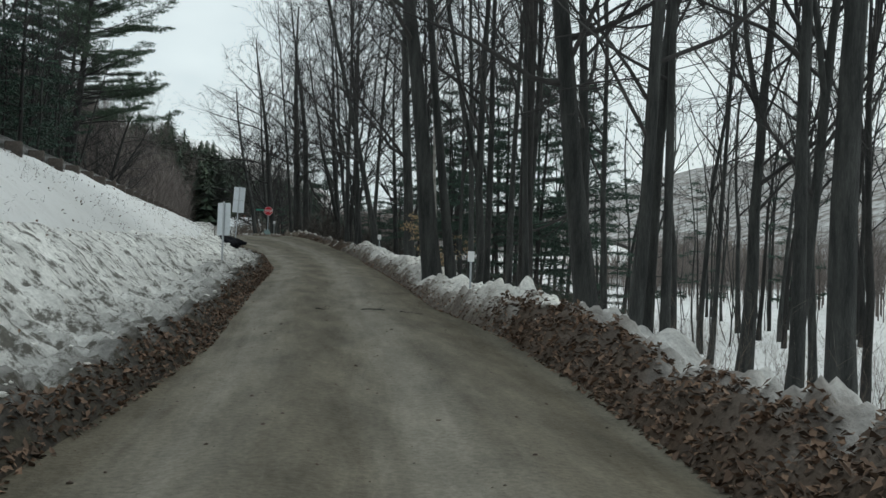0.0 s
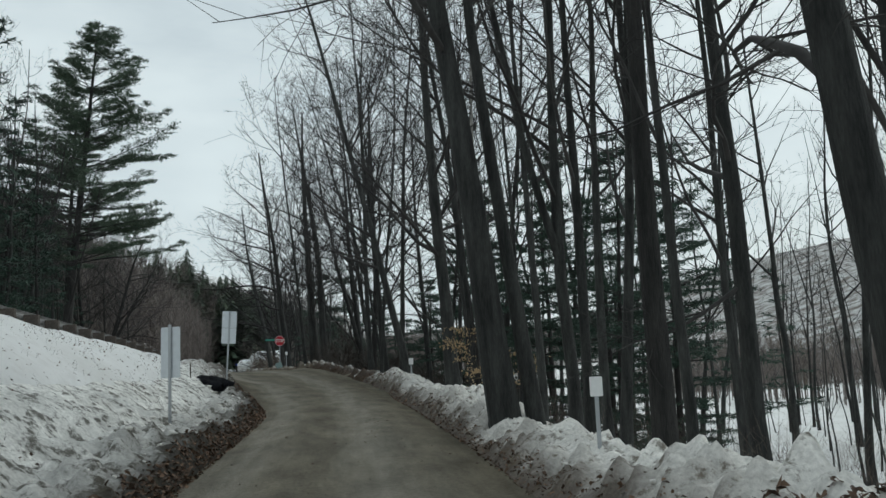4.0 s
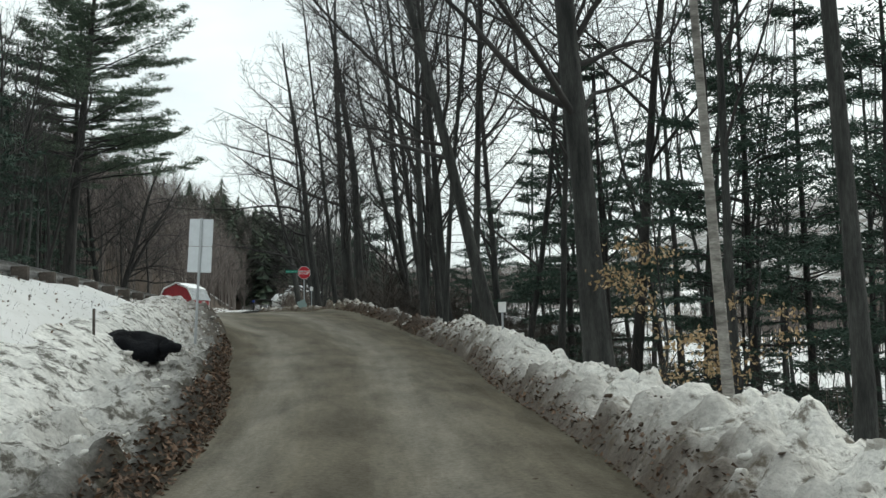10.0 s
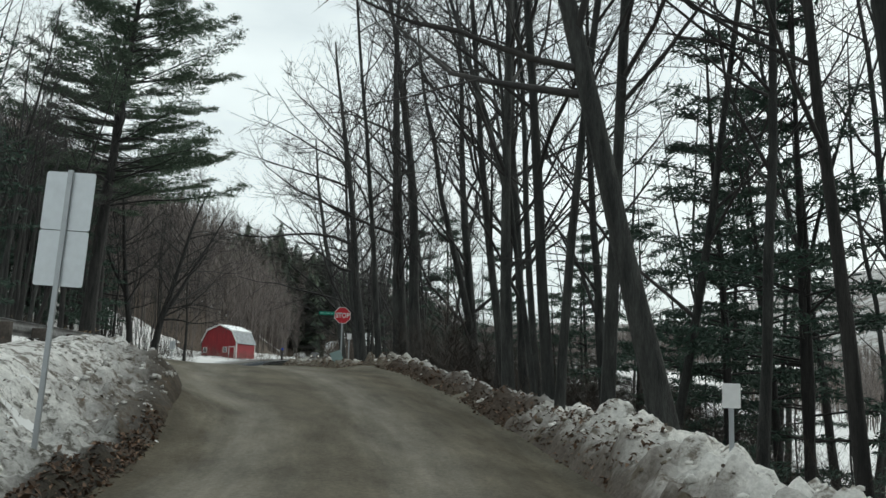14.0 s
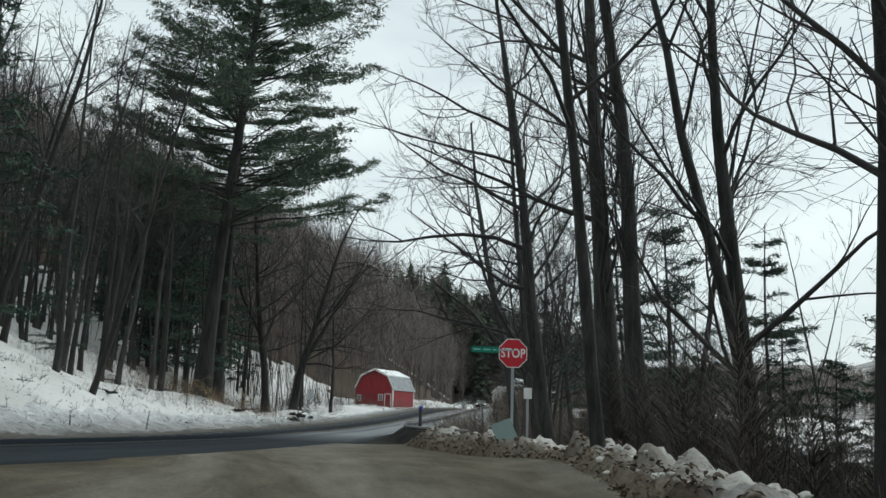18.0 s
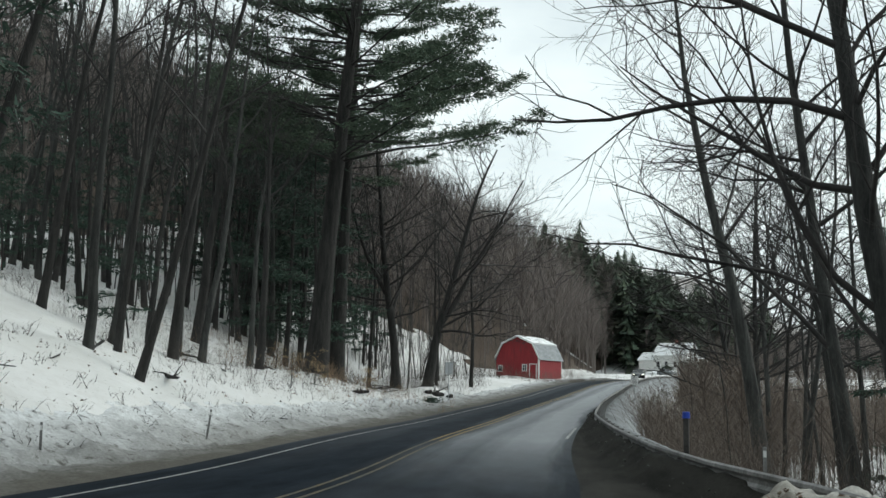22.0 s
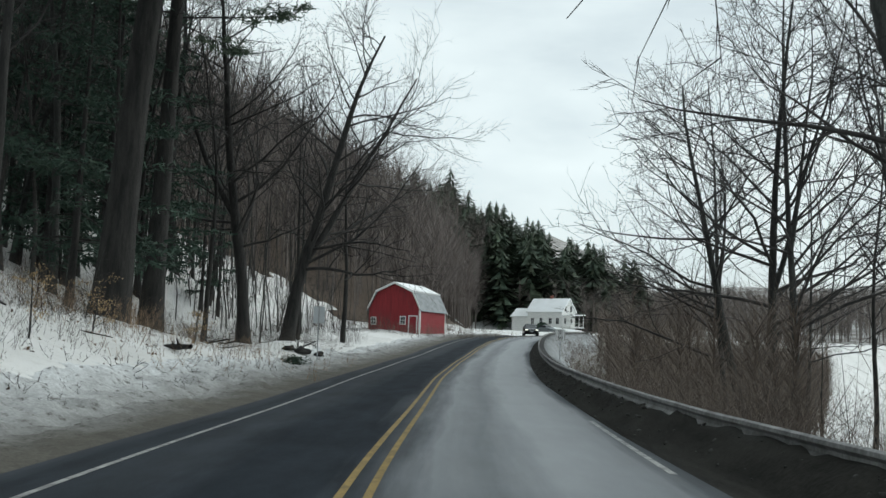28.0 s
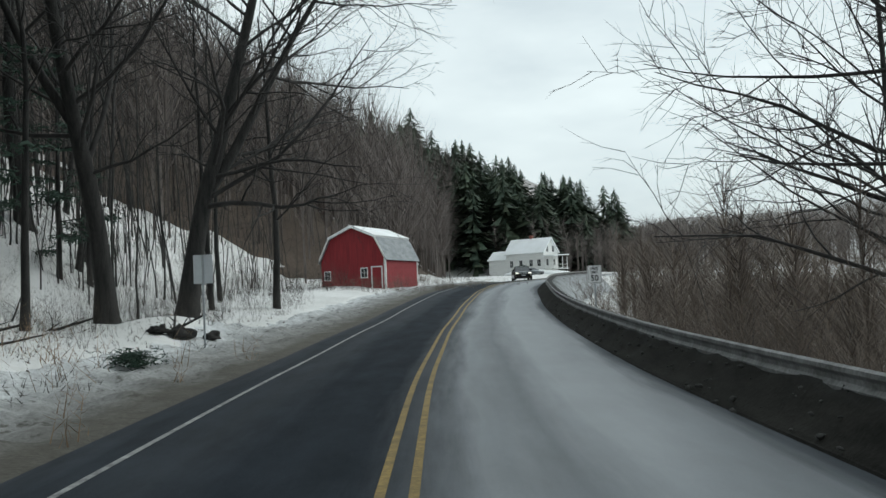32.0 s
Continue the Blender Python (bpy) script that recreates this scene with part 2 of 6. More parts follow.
# ---- plan ----
XD = ((-60, 0.3), (-20, 0.1), (3.6, -0.3), (9.5, -0.55), (16, -1.1), (20, -1.65), (25.3, -2.3), (30, -2.85), (34, -3.3), (38.6, -3.8), (42.4, -4.3), (46.7, -5.0), (56.6, -6.6), (61.5, -8.0), (66.4, -9.75), (70.9, -11.6), (74.6, -13.5), (77.8, -15.4), (80.6, -17.0), (84, -19.0), (90, -21.5))
ZD = ((-60, 0.8), (-20, 2.2), (3.6, 3.1), (10.7, 3.35), (16.2, 3.57), (20.2, 3.78), (25.3, 4.0), (30, 4.25), (34, 4.43), (38.6, 4.6), (42.4, 4.78), (46.7, 5.0), (56.6, 5.45), (61.5, 5.85), (66.4, 6.34), (70.9, 6.75), (74.6, 6.98), (78, 7.05), (90, 7.05))
XC = ((-60, -7.5), (0, -12), (20, -14.2), (37, -16.4), (50, -18.3), (65, -20.4), (80, -21.75), (94, -24.75), (104, -27.9), (110, -29.5), (127.6, -33.8), (135.5, -35.7), (150, -38.7), (167, -41.8), (185, -44.6), (200, -46), (220, -43.5), (240, -37), (260, -27), (300, -2), (340, 25), (420, 90))
ZC = ((-60, 6.0), (0, 7.0), (50, 7.45), (75, 7.15), (95, 7.05), (120, 7.15), (140, 7.45), (160, 8.0), (180, 8.9), (200, 9.8), (240, 10.9), (300, 11.6), (420, 12.5))
XR = ((-60, 3.6), (-20, 3.4), (3.6, 3.0), (16, 2.2), (25.3, 1.0), (34, 0.0), (42.4, -1.0), (46.7, -1.7), (56.6, -3.3), (61.5, -4.6), (66.4, -6.2), (70.9, -7.9), (75, -9.5), (80, -11.0), (86, -12.4), (90, -13.6), (95, -16.0), (101, -19.0), (108, -22.4), (115, -25.3), (127.6, -28.3), (150, -33.4), (167, -36.8), (185, -39.5), (200, -40.4), (220, -38), (240, -31.5), (260, -21.5), (300, 3.5), (340, 30.5), (420, 95))
KS = ((-60, 0.4), (85, 0.42), (95, 0.5), (103, 0.48), (112, 0.40), (130, 0.34), (138, 0.22), (148, 0.10), (165, 0.10), (185, 0.12), (220, 0.08), (420, 0.06))
XB = ((-60, -22), (50, -34), (95, -39), (115, -45), (130, -50), (160, -58), (185, -64), (205, -67), (225, -64), (260, -67), (300, -76), (330, -84), (420, -90))
VALLEY = 1.2


def curve(table, width=7.0):
    """A smoothed plan line as a function of y."""
    ys = np.arange(-110.0, 460.0, 1.0)
    v = np.interp(ys, [p[0] for p in table], [p[1] for p in table])
    k = np.hanning(int(width) * 2 + 1)
    k /= k.sum()
    pad = len(k) // 2
    ext = np.concatenate([v[0] + (np.arange(-pad, 0)) * (v[1] - v[0]), v, v[-1] + np.arange(1, pad + 1) * (v[-1] - v[-2])])
    sm = np.convolve(ext, k, "valid")
    return lambda y: np.interp(y, ys, sm)


xd, zd, xc, zc, xb, xr, ks = curve(XD, 4), curve(ZD, 5), curve(XC, 7), curve(ZC, 9), curve(XB, 9), curve(XR, 4), curve(KS, 4)


def lumps(x, y, seed=0.0):
    """Cheap smooth unevenness, about plus or minus one."""
    return (np.sin(0.9 * x + 1.7 * np.sin(0.37 * y + seed) + seed) * np.sin(0.8 * y + 1.3 * np.sin(0.41 * x) + 2 * seed)
            + 0.6 * np.sin(2.3 * x + 1.1 * y + seed) * np.sin(1.9 * y - 0.7 * x + 3 * seed)) / 1.6


def smooth(a, b, t):
    s = np.clip((t - a) / (b - a), 0, 1)
    return s * s * (3 - 2 * s)


def ground_z(x, y):
    x, y = np.asarray(x, float), np.asarray(y, float)
    u, v = x - xd(y), (x - xc(y)) * 0.965
    join = smooth(74, 86, y)
    # between the two roads: the bank from the track up to the rail
    lo_x, lo_z = xd(y) - 3.0, zd(y) + 0.1
    hi_x, hi_z = np.minimum(xc(y) + 5.2, lo_x - 0.4), zc(y) + 0.05
    t = np.clip((lo_x - x) / np.maximum(lo_x - hi_x, 0.4), 0, 1)
    between = lo_z + (hi_z - lo_z) * (0.55 * t + 0.45 * t * t * (3 - 2 * t))
    # right of the roads: down to the valley floor
    rx = xr(y)
    rz = zd(y) * (1 - join) + zc(y) * join
    d = np.maximum(x - rx, 0)
    right = VALLEY + (rz - VALLEY) * np.exp(-(d / 7.0) ** 1.3)
    # left of the paved road
    e = np.maximum(-v - 4.6, 0)
    rise = np.maximum(e - 1.3, 0)
    left = zc(y) - 0.2 * smooth(0, 1.3, e) + ks(y) * np.minimum(rise, 6.5) + 0.1 * np.clip(rise - 6.5, 0, 14) * (1 - 0.85 * smooth(172, 192, y))
    h = np.where(x > rx, right, np.where(v < -4.6, left, np.where(v < 4.7, zc(y), np.where(u < -3.0, between, zd(y) * (1 - join) + zc(y) * join))))
    # wooded hill on the left and behind the house
    dh = np.maximum(xb(y) - x, 0)
    h = h + 25 * (1 - np.exp(-np.maximum(y - 342, 0) * 0.02)) * smooth(-45, -100, x)
    h = h + np.where(x < rx, 1, 0) * 75 * (0.45 + 0.55 * smooth(132, 172, y)) * (1 - np.exp(-dh * 0.68 / 75)) + 13 * smooth(365, 520, y) * smooth(-90, -20, x)
    # far hills round the valley
    h = h + 72 * smooth(150, 420, x + 0.1 * y) + 30 * smooth(520, 900, y) + 40 * smooth(-200, -500, y)
    h = h + 0.75 * np.exp(-((x + 48.2) / 2.2) ** 2 - ((y - 149) / 3.5) ** 2)
    off_road = np.minimum(np.minimum(np.abs(u) / 3.2, np.abs(v) / 4.9), 1.0)
    return h + 0.10 * lumps(x, y) * (off_road >= 1.0)


# ---- helpers of this scene ----
def part(name, data, material, parent=None, label=""):
    """Links a bmesh, or (verts, faces), as one mesh object."""
    me = bpy.data.meshes.new(name)
    if isinstance(data, tuple):
        me.from_pydata(data[0], [], data[1])
    else:
        data.to_mesh(me)
        data.free()
    me.materials.append(M[material] if isinstance(material, str) else material)
    ob = new(name, me)
    ob.parent = parent
    if label:
        ob["label"] = label
    return ob


def thing(name, at, label, category, group="", kind="", turn=0.0):
    ob = new(name)
    ob.empty_display_size = 0.2
    ob.matrix_world = at if isinstance(at, Matrix) else pose(*at, 0, 0, turn)
    return tagged(ob, label, category, group, kind)


def shade_smooth(ob):
    ob.data.polygons.foreach_set("use_smooth", [True] * len(ob.data.polygons))
    return ob


def box(bm, x0, y0, z0, x1, y1, z1, bevel=0.0):
    r = bmesh.ops.create_cube(bm, size=1.0)
    bmesh.ops.scale(bm, vec=(x1 - x0, y1 - y0, z1 - z0), verts=r["verts"])
    bmesh.ops.translate(bm, vec=((x0 + x1) / 2, (y0 + y1) / 2, (z0 + z1) / 2), verts=r["verts"])
    if bevel:
        edges = list({e for v in r["verts"] for e in v.link_edges})
        bmesh.ops.bevel(bm, geom=edges, offset=bevel, segments=2, affect="EDGES", profile=0.6)
    return bm


def boxes(*dims, bevel=0.0):
    bm = bmesh.new()
    for d in dims:
        box(bm, *d, bevel=bevel)
    return bm


def prism(points, axis, a, b):
    """An outline in a plane, given depth along axis 0, 1 or 2."""
    bm = bmesh.new()
    rings = []
    for w in (a, b):
        ring = []
        for p in points:
            co = list(p)
            co.insert(axis, w)
            ring.append(bm.verts.new(co))
        rings.append(ring)
    bm.faces.new(rings[0])
    bm.faces.new(rings[1][::-1])
    n = len(points)
    for i in range(n):
        bm.faces.new((rings[0][i], rings[1][i], rings[1][(i + 1) % n], rings[0][(i + 1) % n]))
    bmesh.ops.recalc_face_normals(bm, faces=bm.faces)
    return bm


def lathe(profile, n=12):
    """A turned solid round z from (radius, height) pairs."""
    v, f = [], []
    for r, z in profile:
        for i in range(n):
            a = 2 * math.pi * i / n
            v.append((r * math.cos(a), r * math.sin(a), z))
    for k in range(len(profile) - 1):
        for i in range(n):
            j = (i + 1) % n
            f.append((k * n + i, k * n + j, (k + 1) * n + j, (k + 1) * n + i))
    f.append(tuple(range(n))[::-1])
    f.append(tuple(range((len(profile) - 1) * n, len(profile) * n)))
    return v, f


class Sheaf:
    """Collects many tubes and blades into one mesh."""

    def __init__(self):
        self.v, self.f, self.n = [], [], 0

    def tube(self, pts, rad, sides):
        pts = np.asarray(pts, float)
        d = np.gradient(pts, axis=0)
        d /= np.linalg.norm(d, axis=1)[:, None] + 1e-9
        ref = np.array([1.0, 0, 0]) if abs(d[0][2]) > 0.7 else np.array([0, 0, 1.0])
        a = np.cross(d, ref)
        a /= np.linalg.norm(a, axis=1)[:, None] + 1e-9
        b = np.cross(d, a)
        ang = np.arange(sides) * 2 * math.pi / sides
        ring = pts[:, None] + np.asarray(rad)[:, None, None] * (a[:, None] * np.cos(ang)[:, None] + b[:, None] * np.sin(ang)[:, None])
        self.v.append(ring.reshape(-1, 3))
        o = self.n
        for k in range(len(pts) - 1):
            for i in range(sides):
                j = (i + 1) % sides
                self.f.append((o + k * sides + i, o + k * sides + j, o + (k + 1) * sides + j, o + (k + 1) * sides + i))
        self.n += len(pts) * sides

    def tris(self, corners):
        """corners: (n, 3, 3)"""
        c = np.asarray(corners).reshape(-1, 3)
        self.v.append(c)
        self.f.extend((self.n + 3 * i, self.n + 3 * i + 1, self.n + 3 * i + 2) for i in range(len(c) // 3))
        self.n += len(c)

    def quads(self, corners):
        c = np.asarray(corners).reshape(-1, 3)
        self.v.append(c)
        self.f.extend((self.n + 4 * i, self.n + 4 * i + 1, self.n + 4 * i + 2, self.n + 4 * i + 3) for i in range(len(c) // 4))
        self.n += len(c)

    def mesh(self):
        return np.concatenate(self.v).tolist(), self.f


# ---- ground ----
def strip_axis(*spans):
    out = []
    for a, b, step in spans:
        out.append(np.arange(a, b, step))
    return np.concatenate(out)


def grid_mesh(xs, ys, zfun):
    gx, gy = np.meshgrid(xs, ys)
    gz = zfun(gx, gy)
    v = np.stack([gx, gy, gz], -1).reshape(-1, 3)
    n, m = len(xs), len(ys)
    i = np.arange(n * m).reshape(m, n)
    f = np.stack([i[:-1, :-1], i[:-1, 1:], i[1:, 1:], i[1:, :-1]], -1).reshape(-1, 4)
    return v.tolist(), f.tolist()


def ground_sheet(x, y):
    z = ground_z(x, y)
    u, v = x - xd(y), (x - xc(y)) * 0.965
    under = ((u > -2.7) & (x < xr(y) - 0.7) & (y < 92)) | (np.abs(v) < 3.9) | ((y > 58) & (y < 95) & (u < 0) & (v > 3.5))
    beside = ((x > xr(y) - 1.2) & (x < xr(y) + 1.9) & (y < 93) & (y > -6)) | ((u > -5.0) & (u < -2.4) & (v > 4.6) & (y < 69) & (y > -6))
    beside |= ((v > 3.8) & (v < 7.1) & (y > 86) & (y < 214)) | ((v < -3.8) & (v > -8.0) & (y > 71) & (y < 214))
    return z - 0.14 * under - 0.3 * ((y > 60) & (y < 95) & (u < 0) & (v > 3.8)) - 0.35 * (beside & ~under)


gxs = np.concatenate([-np.geomspace(3000, 150, 14), strip_axis((-140, -62, 3.0), (-62, 14, 0.6), (14, 60, 2.0), (60, 200, 8.0)), np.geomspace(200, 3000, 14)])
gys = np.concatenate([-np.geomspace(2500, 60, 10), strip_axis((-50, -8, 2.5), (-8, 125, 0.6), (125, 240, 1.1), (240, 440, 5.0)), np.geomspace(440, 3500, 14)])
ground = tagged(shade_smooth(part("ground", grid_mesh(gxs, gys, ground_sheet), "snow_slope")), "snow-covered ground with brown litter showing through", "ground", kind="structure")


def uv_strip(name, us, ys, line, zfun, material, label, category, skip=None, widen=None):
    """A strip along a plan line; the uv runs across (metres) and along it."""
    gu, gy = np.meshgrid(us, ys)
    gx = line(gy) + (widen(gu, gy) if widen else gu / (0.965 if line is xc else 1.0))
    gz = zfun(gu, gx, gy)
    v = np.stack([gx, gy, gz], -1).reshape(-1, 3)
    n, m = len(us), len(ys)
    i = np.arange(n * m).reshape(m, n)
    f = np.stack([i[:-1, :-1], i[:-1, 1:], i[1:, 1:], i[1:, :-1]], -1).reshape(-1, 4)
    if skip is not None:
        c = v[f].mean(1)
        f = f[~skip(c[:, 0], c[:, 1])]
    ob = part(name, (v.tolist(), f.tolist()), material)
    layer = ob.data.uv_layers.new(name="across")
    flat = np.stack([gu.reshape(-1), gy.reshape(-1)], -1)[f.reshape(-1)]
    layer.data.foreach_set("uv", flat.reshape(-1).astype(np.float32))
    shade_smooth(ob)
    return tagged(ob, label, category, kind="structure")


def mat_across(name, c_a, c_b, stops, rough_a, rough_b, blur, fine_scale, stretch, bump, dist, sheen=0.0, wobble=2.2, specks=None, patchy=0.25, along=None):
    """A surface whose two states change across the strip, along ragged edges."""
    m, nt, bsdf = nodes_of(name)
    uvn = nt.nodes.new("ShaderNodeUVMap")
    uvn.uv_map = "across"
    sep = nt.nodes.new("ShaderNodeSeparateXYZ")
    nt.links.new(uvn.outputs[0], sep.inputs[0])
    co = nt.nodes.new("ShaderNodeTexCoord").outputs["Object"]
    wob = add_noise(nt, uvn.outputs[0], wobble, 6, 0.62, stretch)
    sub = nt.nodes.new("ShaderNodeMath")
    sub.operation = "MULTIPLY_ADD"
    sub.inputs[1].default_value, sub.inputs[2].default_value = blur, -blur * 0.5
    nt.links.new(wob, sub.inputs[0])
    s = nt.nodes.new("ShaderNodeMath")
    s.operation = "ADD"
    nt.links.new(sep.outputs[0], s.inputs[0])
    nt.links.new(sub.outputs[0], s.inputs[1])
    rng = nt.nodes.new("ShaderNodeMapRange")
    lo, hi = stops[0][0], stops[-1][0]
    rng.inputs["From Min"].default_value, rng.inputs["From Max"].default_value = lo, hi
    nt.links.new(s.outputs[0], rng.inputs["Value"])
    fac = add_ramp(nt, rng.outputs[0], [((p - lo) / (hi - lo), (w, w, w)) for p, w in stops])
    if along:
        run = nt.nodes.new("ShaderNodeMapRange")
        for k, value in zip(("From Min", "From Max", "To Min", "To Max"), along):
            run.inputs[k].default_value = value
        nt.links.new(sep.outputs[1], run.inputs["Value"])
        less = nt.nodes.new("ShaderNodeMath")
        less.operation = "MULTIPLY"
        nt.links.new(fac, less.inputs[0])
        nt.links.new(run.outputs[0], less.inputs[1])
        fac = less.outputs[0]
    fine = add_noise(nt, co, fine_scale, 4, 0.65)
    patch = add_ramp(nt, add_noise(nt, uvn.outputs[0], 1.5, 6, 0.65, (1, 0.3, 1) if patchy > 0.3 else (1, 1, 1)), [(0.3, (0, 0, 0)), (0.7, (1, 1, 1))])
    ca = add_mix(nt, tuple((1 - patchy) * c for c in c_a), tuple((1 + patchy) * c for c in c_a), patch)
    cb = add_mix(nt, tuple((1 - 0.7 * patchy) * c for c in c_b), tuple((1 + 0.6 * patchy) * c for c in c_b), patch)
    col = add_mix(nt, ca, cb, fac)
    if specks:
        grime = add_ramp(nt, add_noise(nt, co, 3.6, 7, 0.72), [(specks[1], (0, 0, 0)), (specks[1] + 0.09, (0.85, 0.85, 0.85))])
        col = add_mix(nt, col, specks[0], grime)
    col = add_mix(nt, col, add_ramp(nt, fine, [(0.3, (0.6, 0.6, 0.6)), (0.7, (1.3, 1.3, 1.3))]), 0.6, "MULTIPLY")
    nt.links.new(col, bsdf.inputs["Base Color"])
    r = nt.nodes.new("ShaderNodeMix")
    r.inputs[2].default_value, r.inputs[3].default_value = rough_a, rough_b
    nt.links.new(fac, r.inputs[0])
    nt.links.new(r.outputs[0], bsdf.inputs["Roughness"])
    bsdf.inputs["Specular IOR Level"].default_value = 0.08
    if sheen:
        wet = nt.nodes.new("ShaderNodeMath")
        wet.operation = "MULTIPLY"
        wet.inputs[1].default_value = sheen
        nt.links.new(fac, wet.inputs[0])
        nt.links.new(wet.outputs[0], bsdf.inputs["Specular IOR Level"])
    add_bump(nt, bsdf, fine, bump, dist)
    return m


M["dirt_road"] = mat_across("packed_dirt_track", (0.094, 0.081, 0.058), (0.228, 0.211, 0.175), [(-3.1, 0.0), (-2.2, 0.15), (-1.5, 0.8), (-0.75, 0.3), (-0.2, 0.25), (0.6, 0.85), (1.3, 0.35), (2.2, 0.1), (3.2, 0.7)], 0.9, 0.7, 1.5, 18, (1.5, 0.12, 1), 0.9, 0.03, patchy=0.45)
# pale lane: salt stain plus sky sheen put into the colour, fading towards the junction
M["paved"] = mat_across("salted_asphalt_painted_sheen", (0.020, 0.025, 0.032), (0.115, 0.128, 0.145), [(-4.4, 0.3), (-3.6, 0.1), (-2.4, 0.14), (-1.6, 0.05), (-0.5, 0.05), (0.2, 0.3), (0.8, 0.8), (1.5, 0.6), (2.2, 0.9), (2.9, 0.85), (3.5, 0.75), (3.9, 0.3), (4.4, 0.1)], 0.9, 0.3, 1.3, 60, (0.6, 0.035, 1), 0.25, 0.004, sheen=1.1, patchy=0.35, along=(94.0, 109.0, 0.1, 1.0))
# specks: dirt, and the shade of crevices between clods put into the colour
M["bank_right"] = mat_across("ploughed_snow_and_litter", (0.075, 0.055, 0.04), (0.82, 0.80, 0.76), [(2.4, 0.0), (2.85, 0.12), (3.15, 0.5), (3.6, 0.9), (4.1, 1.0), (5.6, 1.0)], 0.95, 0.75, 1.5, 16, (1, 1, 1), 0.7, 0.05, wobble=1.1, specks=((0.12, 0.098, 0.072), 0.535))
M["bank_mound"] = mat_across("ploughed_earth_and_snow", (0.07, 0.05, 0.036), (0.62, 0.61, 0.59), [(2.6, 0.0), (3.3, 0.08), (3.8, 0.45), (4.2, 0.92), (4.9, 0.7), (5.6, 0.2)], 0.95, 0.8, 1.9, 14, (1, 1, 1), 0.8, 0.05, wobble=0.9, specks=((0.10, 0.08, 0.06), 0.60))
M["bank_left"] = mat_across("ploughed_snow_and_dirt", (0.78, 0.77, 0.74), (0.036, 0.030, 0.024), [(-6.0, 0.0), (-4.5, 0.08), (-3.8, 0.36), (-3.3, 0.55), (-2.85, 0.95), (-2.4, 1.0)], 0.75, 0.95, 1.6, 16, (1, 1, 1), 0.7, 0.05, wobble=1.1, specks=((0.06, 0.053, 0.04), 0.50))
M["bank_grimy"] = mat_across("grimy_ploughed_bank", (0.68, 0.67, 0.65), (0.06, 0.05, 0.04), [(-6.0, 0.0), (-4.5, 0.12), (-3.8, 0.5), (-3.1, 0.9), (-2.4, 1.0)], 0.8, 0.95, 2.4, 14, (1, 1, 1), 0.7, 0.05, wobble=0.9, specks=((0.10, 0.08, 0.06), 0.50))
M["shoulder"] = mat_across("sanded_road_edge", (0.78, 0.80, 0.82), (0.115, 0.108, 0.095), [(-8.5, 0.15), (-7.4, 0.4), (-6.3, 0.66), (-5.2, 0.85), (-4.4, 1.0), (-3.8, 1.0)], 0.8, 0.85, 2.2, 14, (1, 0.5, 1), 0.6, 0.03, wobble=0.9, specks=((0.09, 0.085, 0.075), 0.55))
M["bank_corner"] = mat_across("tan_earth_and_dirty_snow", (0.13, 0.108, 0.08), (0.62, 0.60, 0.56), [(2.6, 0.0), (3.1, 0.1), (3.5, 0.5), (3.9, 0.95), (4.8, 0.9), (5.6, 0.3)], 0.95, 0.8, 1.1, 14, (1, 1, 1), 0.8, 0.05, wobble=0.9, specks=((0.10, 0.082, 0.06), 0.58))
M["verge"] = mat_across("gritty_verge", (0.027, 0.026, 0.023), (0.50, 0.52, 0.54), [(0.0, 0.02), (0.6, 0.0), (1.7, 0.0), (2.0, 0.05), (2.4, 0.4), (4.0, 1.0)], 0.9, 0.8, 0.9, 14, (1, 0.5, 1), 0.6, 0.03, wobble=0.9, patchy=0.5)

dirt_us = np.linspace(-3.1, 3.2, 32)
dirt_ys = np.arange(-60, 95, 0.4)


def track_x(u, y):
    """The track widens where it meets the asphalt."""
    right = np.maximum((xr(y) - xd(y)) / 3.3, 1.0)
    left = 1 + 0.28 * smooth(47, 56, y) * smooth(70, 64, y) + np.maximum((xd(y) - xc(y) - 3.9) / 3.1 - 1, 0) * smooth(62, 70, y)
    return np.where(u > 0, u * right, u * left)


def track_z(x, y):
    """The track's own height, rising to the asphalt where the two meet."""
    base = zd(y) + (zc(y) - zd(y)) * smooth(74, 86, y)
    w = np.clip((xd(y) - 2.0 - x) / np.maximum(xd(y) - 5.9 - xc(y), 0.6), 0, 1) * smooth(56, 66, y)
    return base + (zc(y) - base) * w


def meet_asphalt(z, x, y):
    """Brings the dirt level with the edge of the asphalt."""
    f = smooth(7.0, 4.0, (x - xc(y)) * 0.965) * smooth(54, 62, y)
    return z + (zc(y) + 0.014 - z) * f


uv_strip("road", dirt_us, dirt_ys, xd, lambda u, x, y: meet_asphalt(track_z(x, y) + 0.05 - 0.012 * u * u * smooth(80, 60, y) + 0.03 * np.cos(u * 2.9 + 2.5) + 0.012 * lumps(3 * x, y) + 0.1 * smooth(2.4, 3.1, np.abs(u)), x, y),
         "dirt_road", "packed brown dirt track with wheel marks", "road", skip=lambda x, y: ((x - xc(y)) * 0.965 < 3.3) | (y > 94), widen=track_x)
uv_strip("road", np.linspace(-4.0, 4.15, 34), np.concatenate([np.arange(-60, 130, 1.0), np.arange(130, 420, 2.5)]), xc, lambda u, x, y: zc(y) + 0.06 - 0.004 * u * u, "paved", "damp two-lane asphalt road, one lane pale with salt and painted-in sheen", "road")


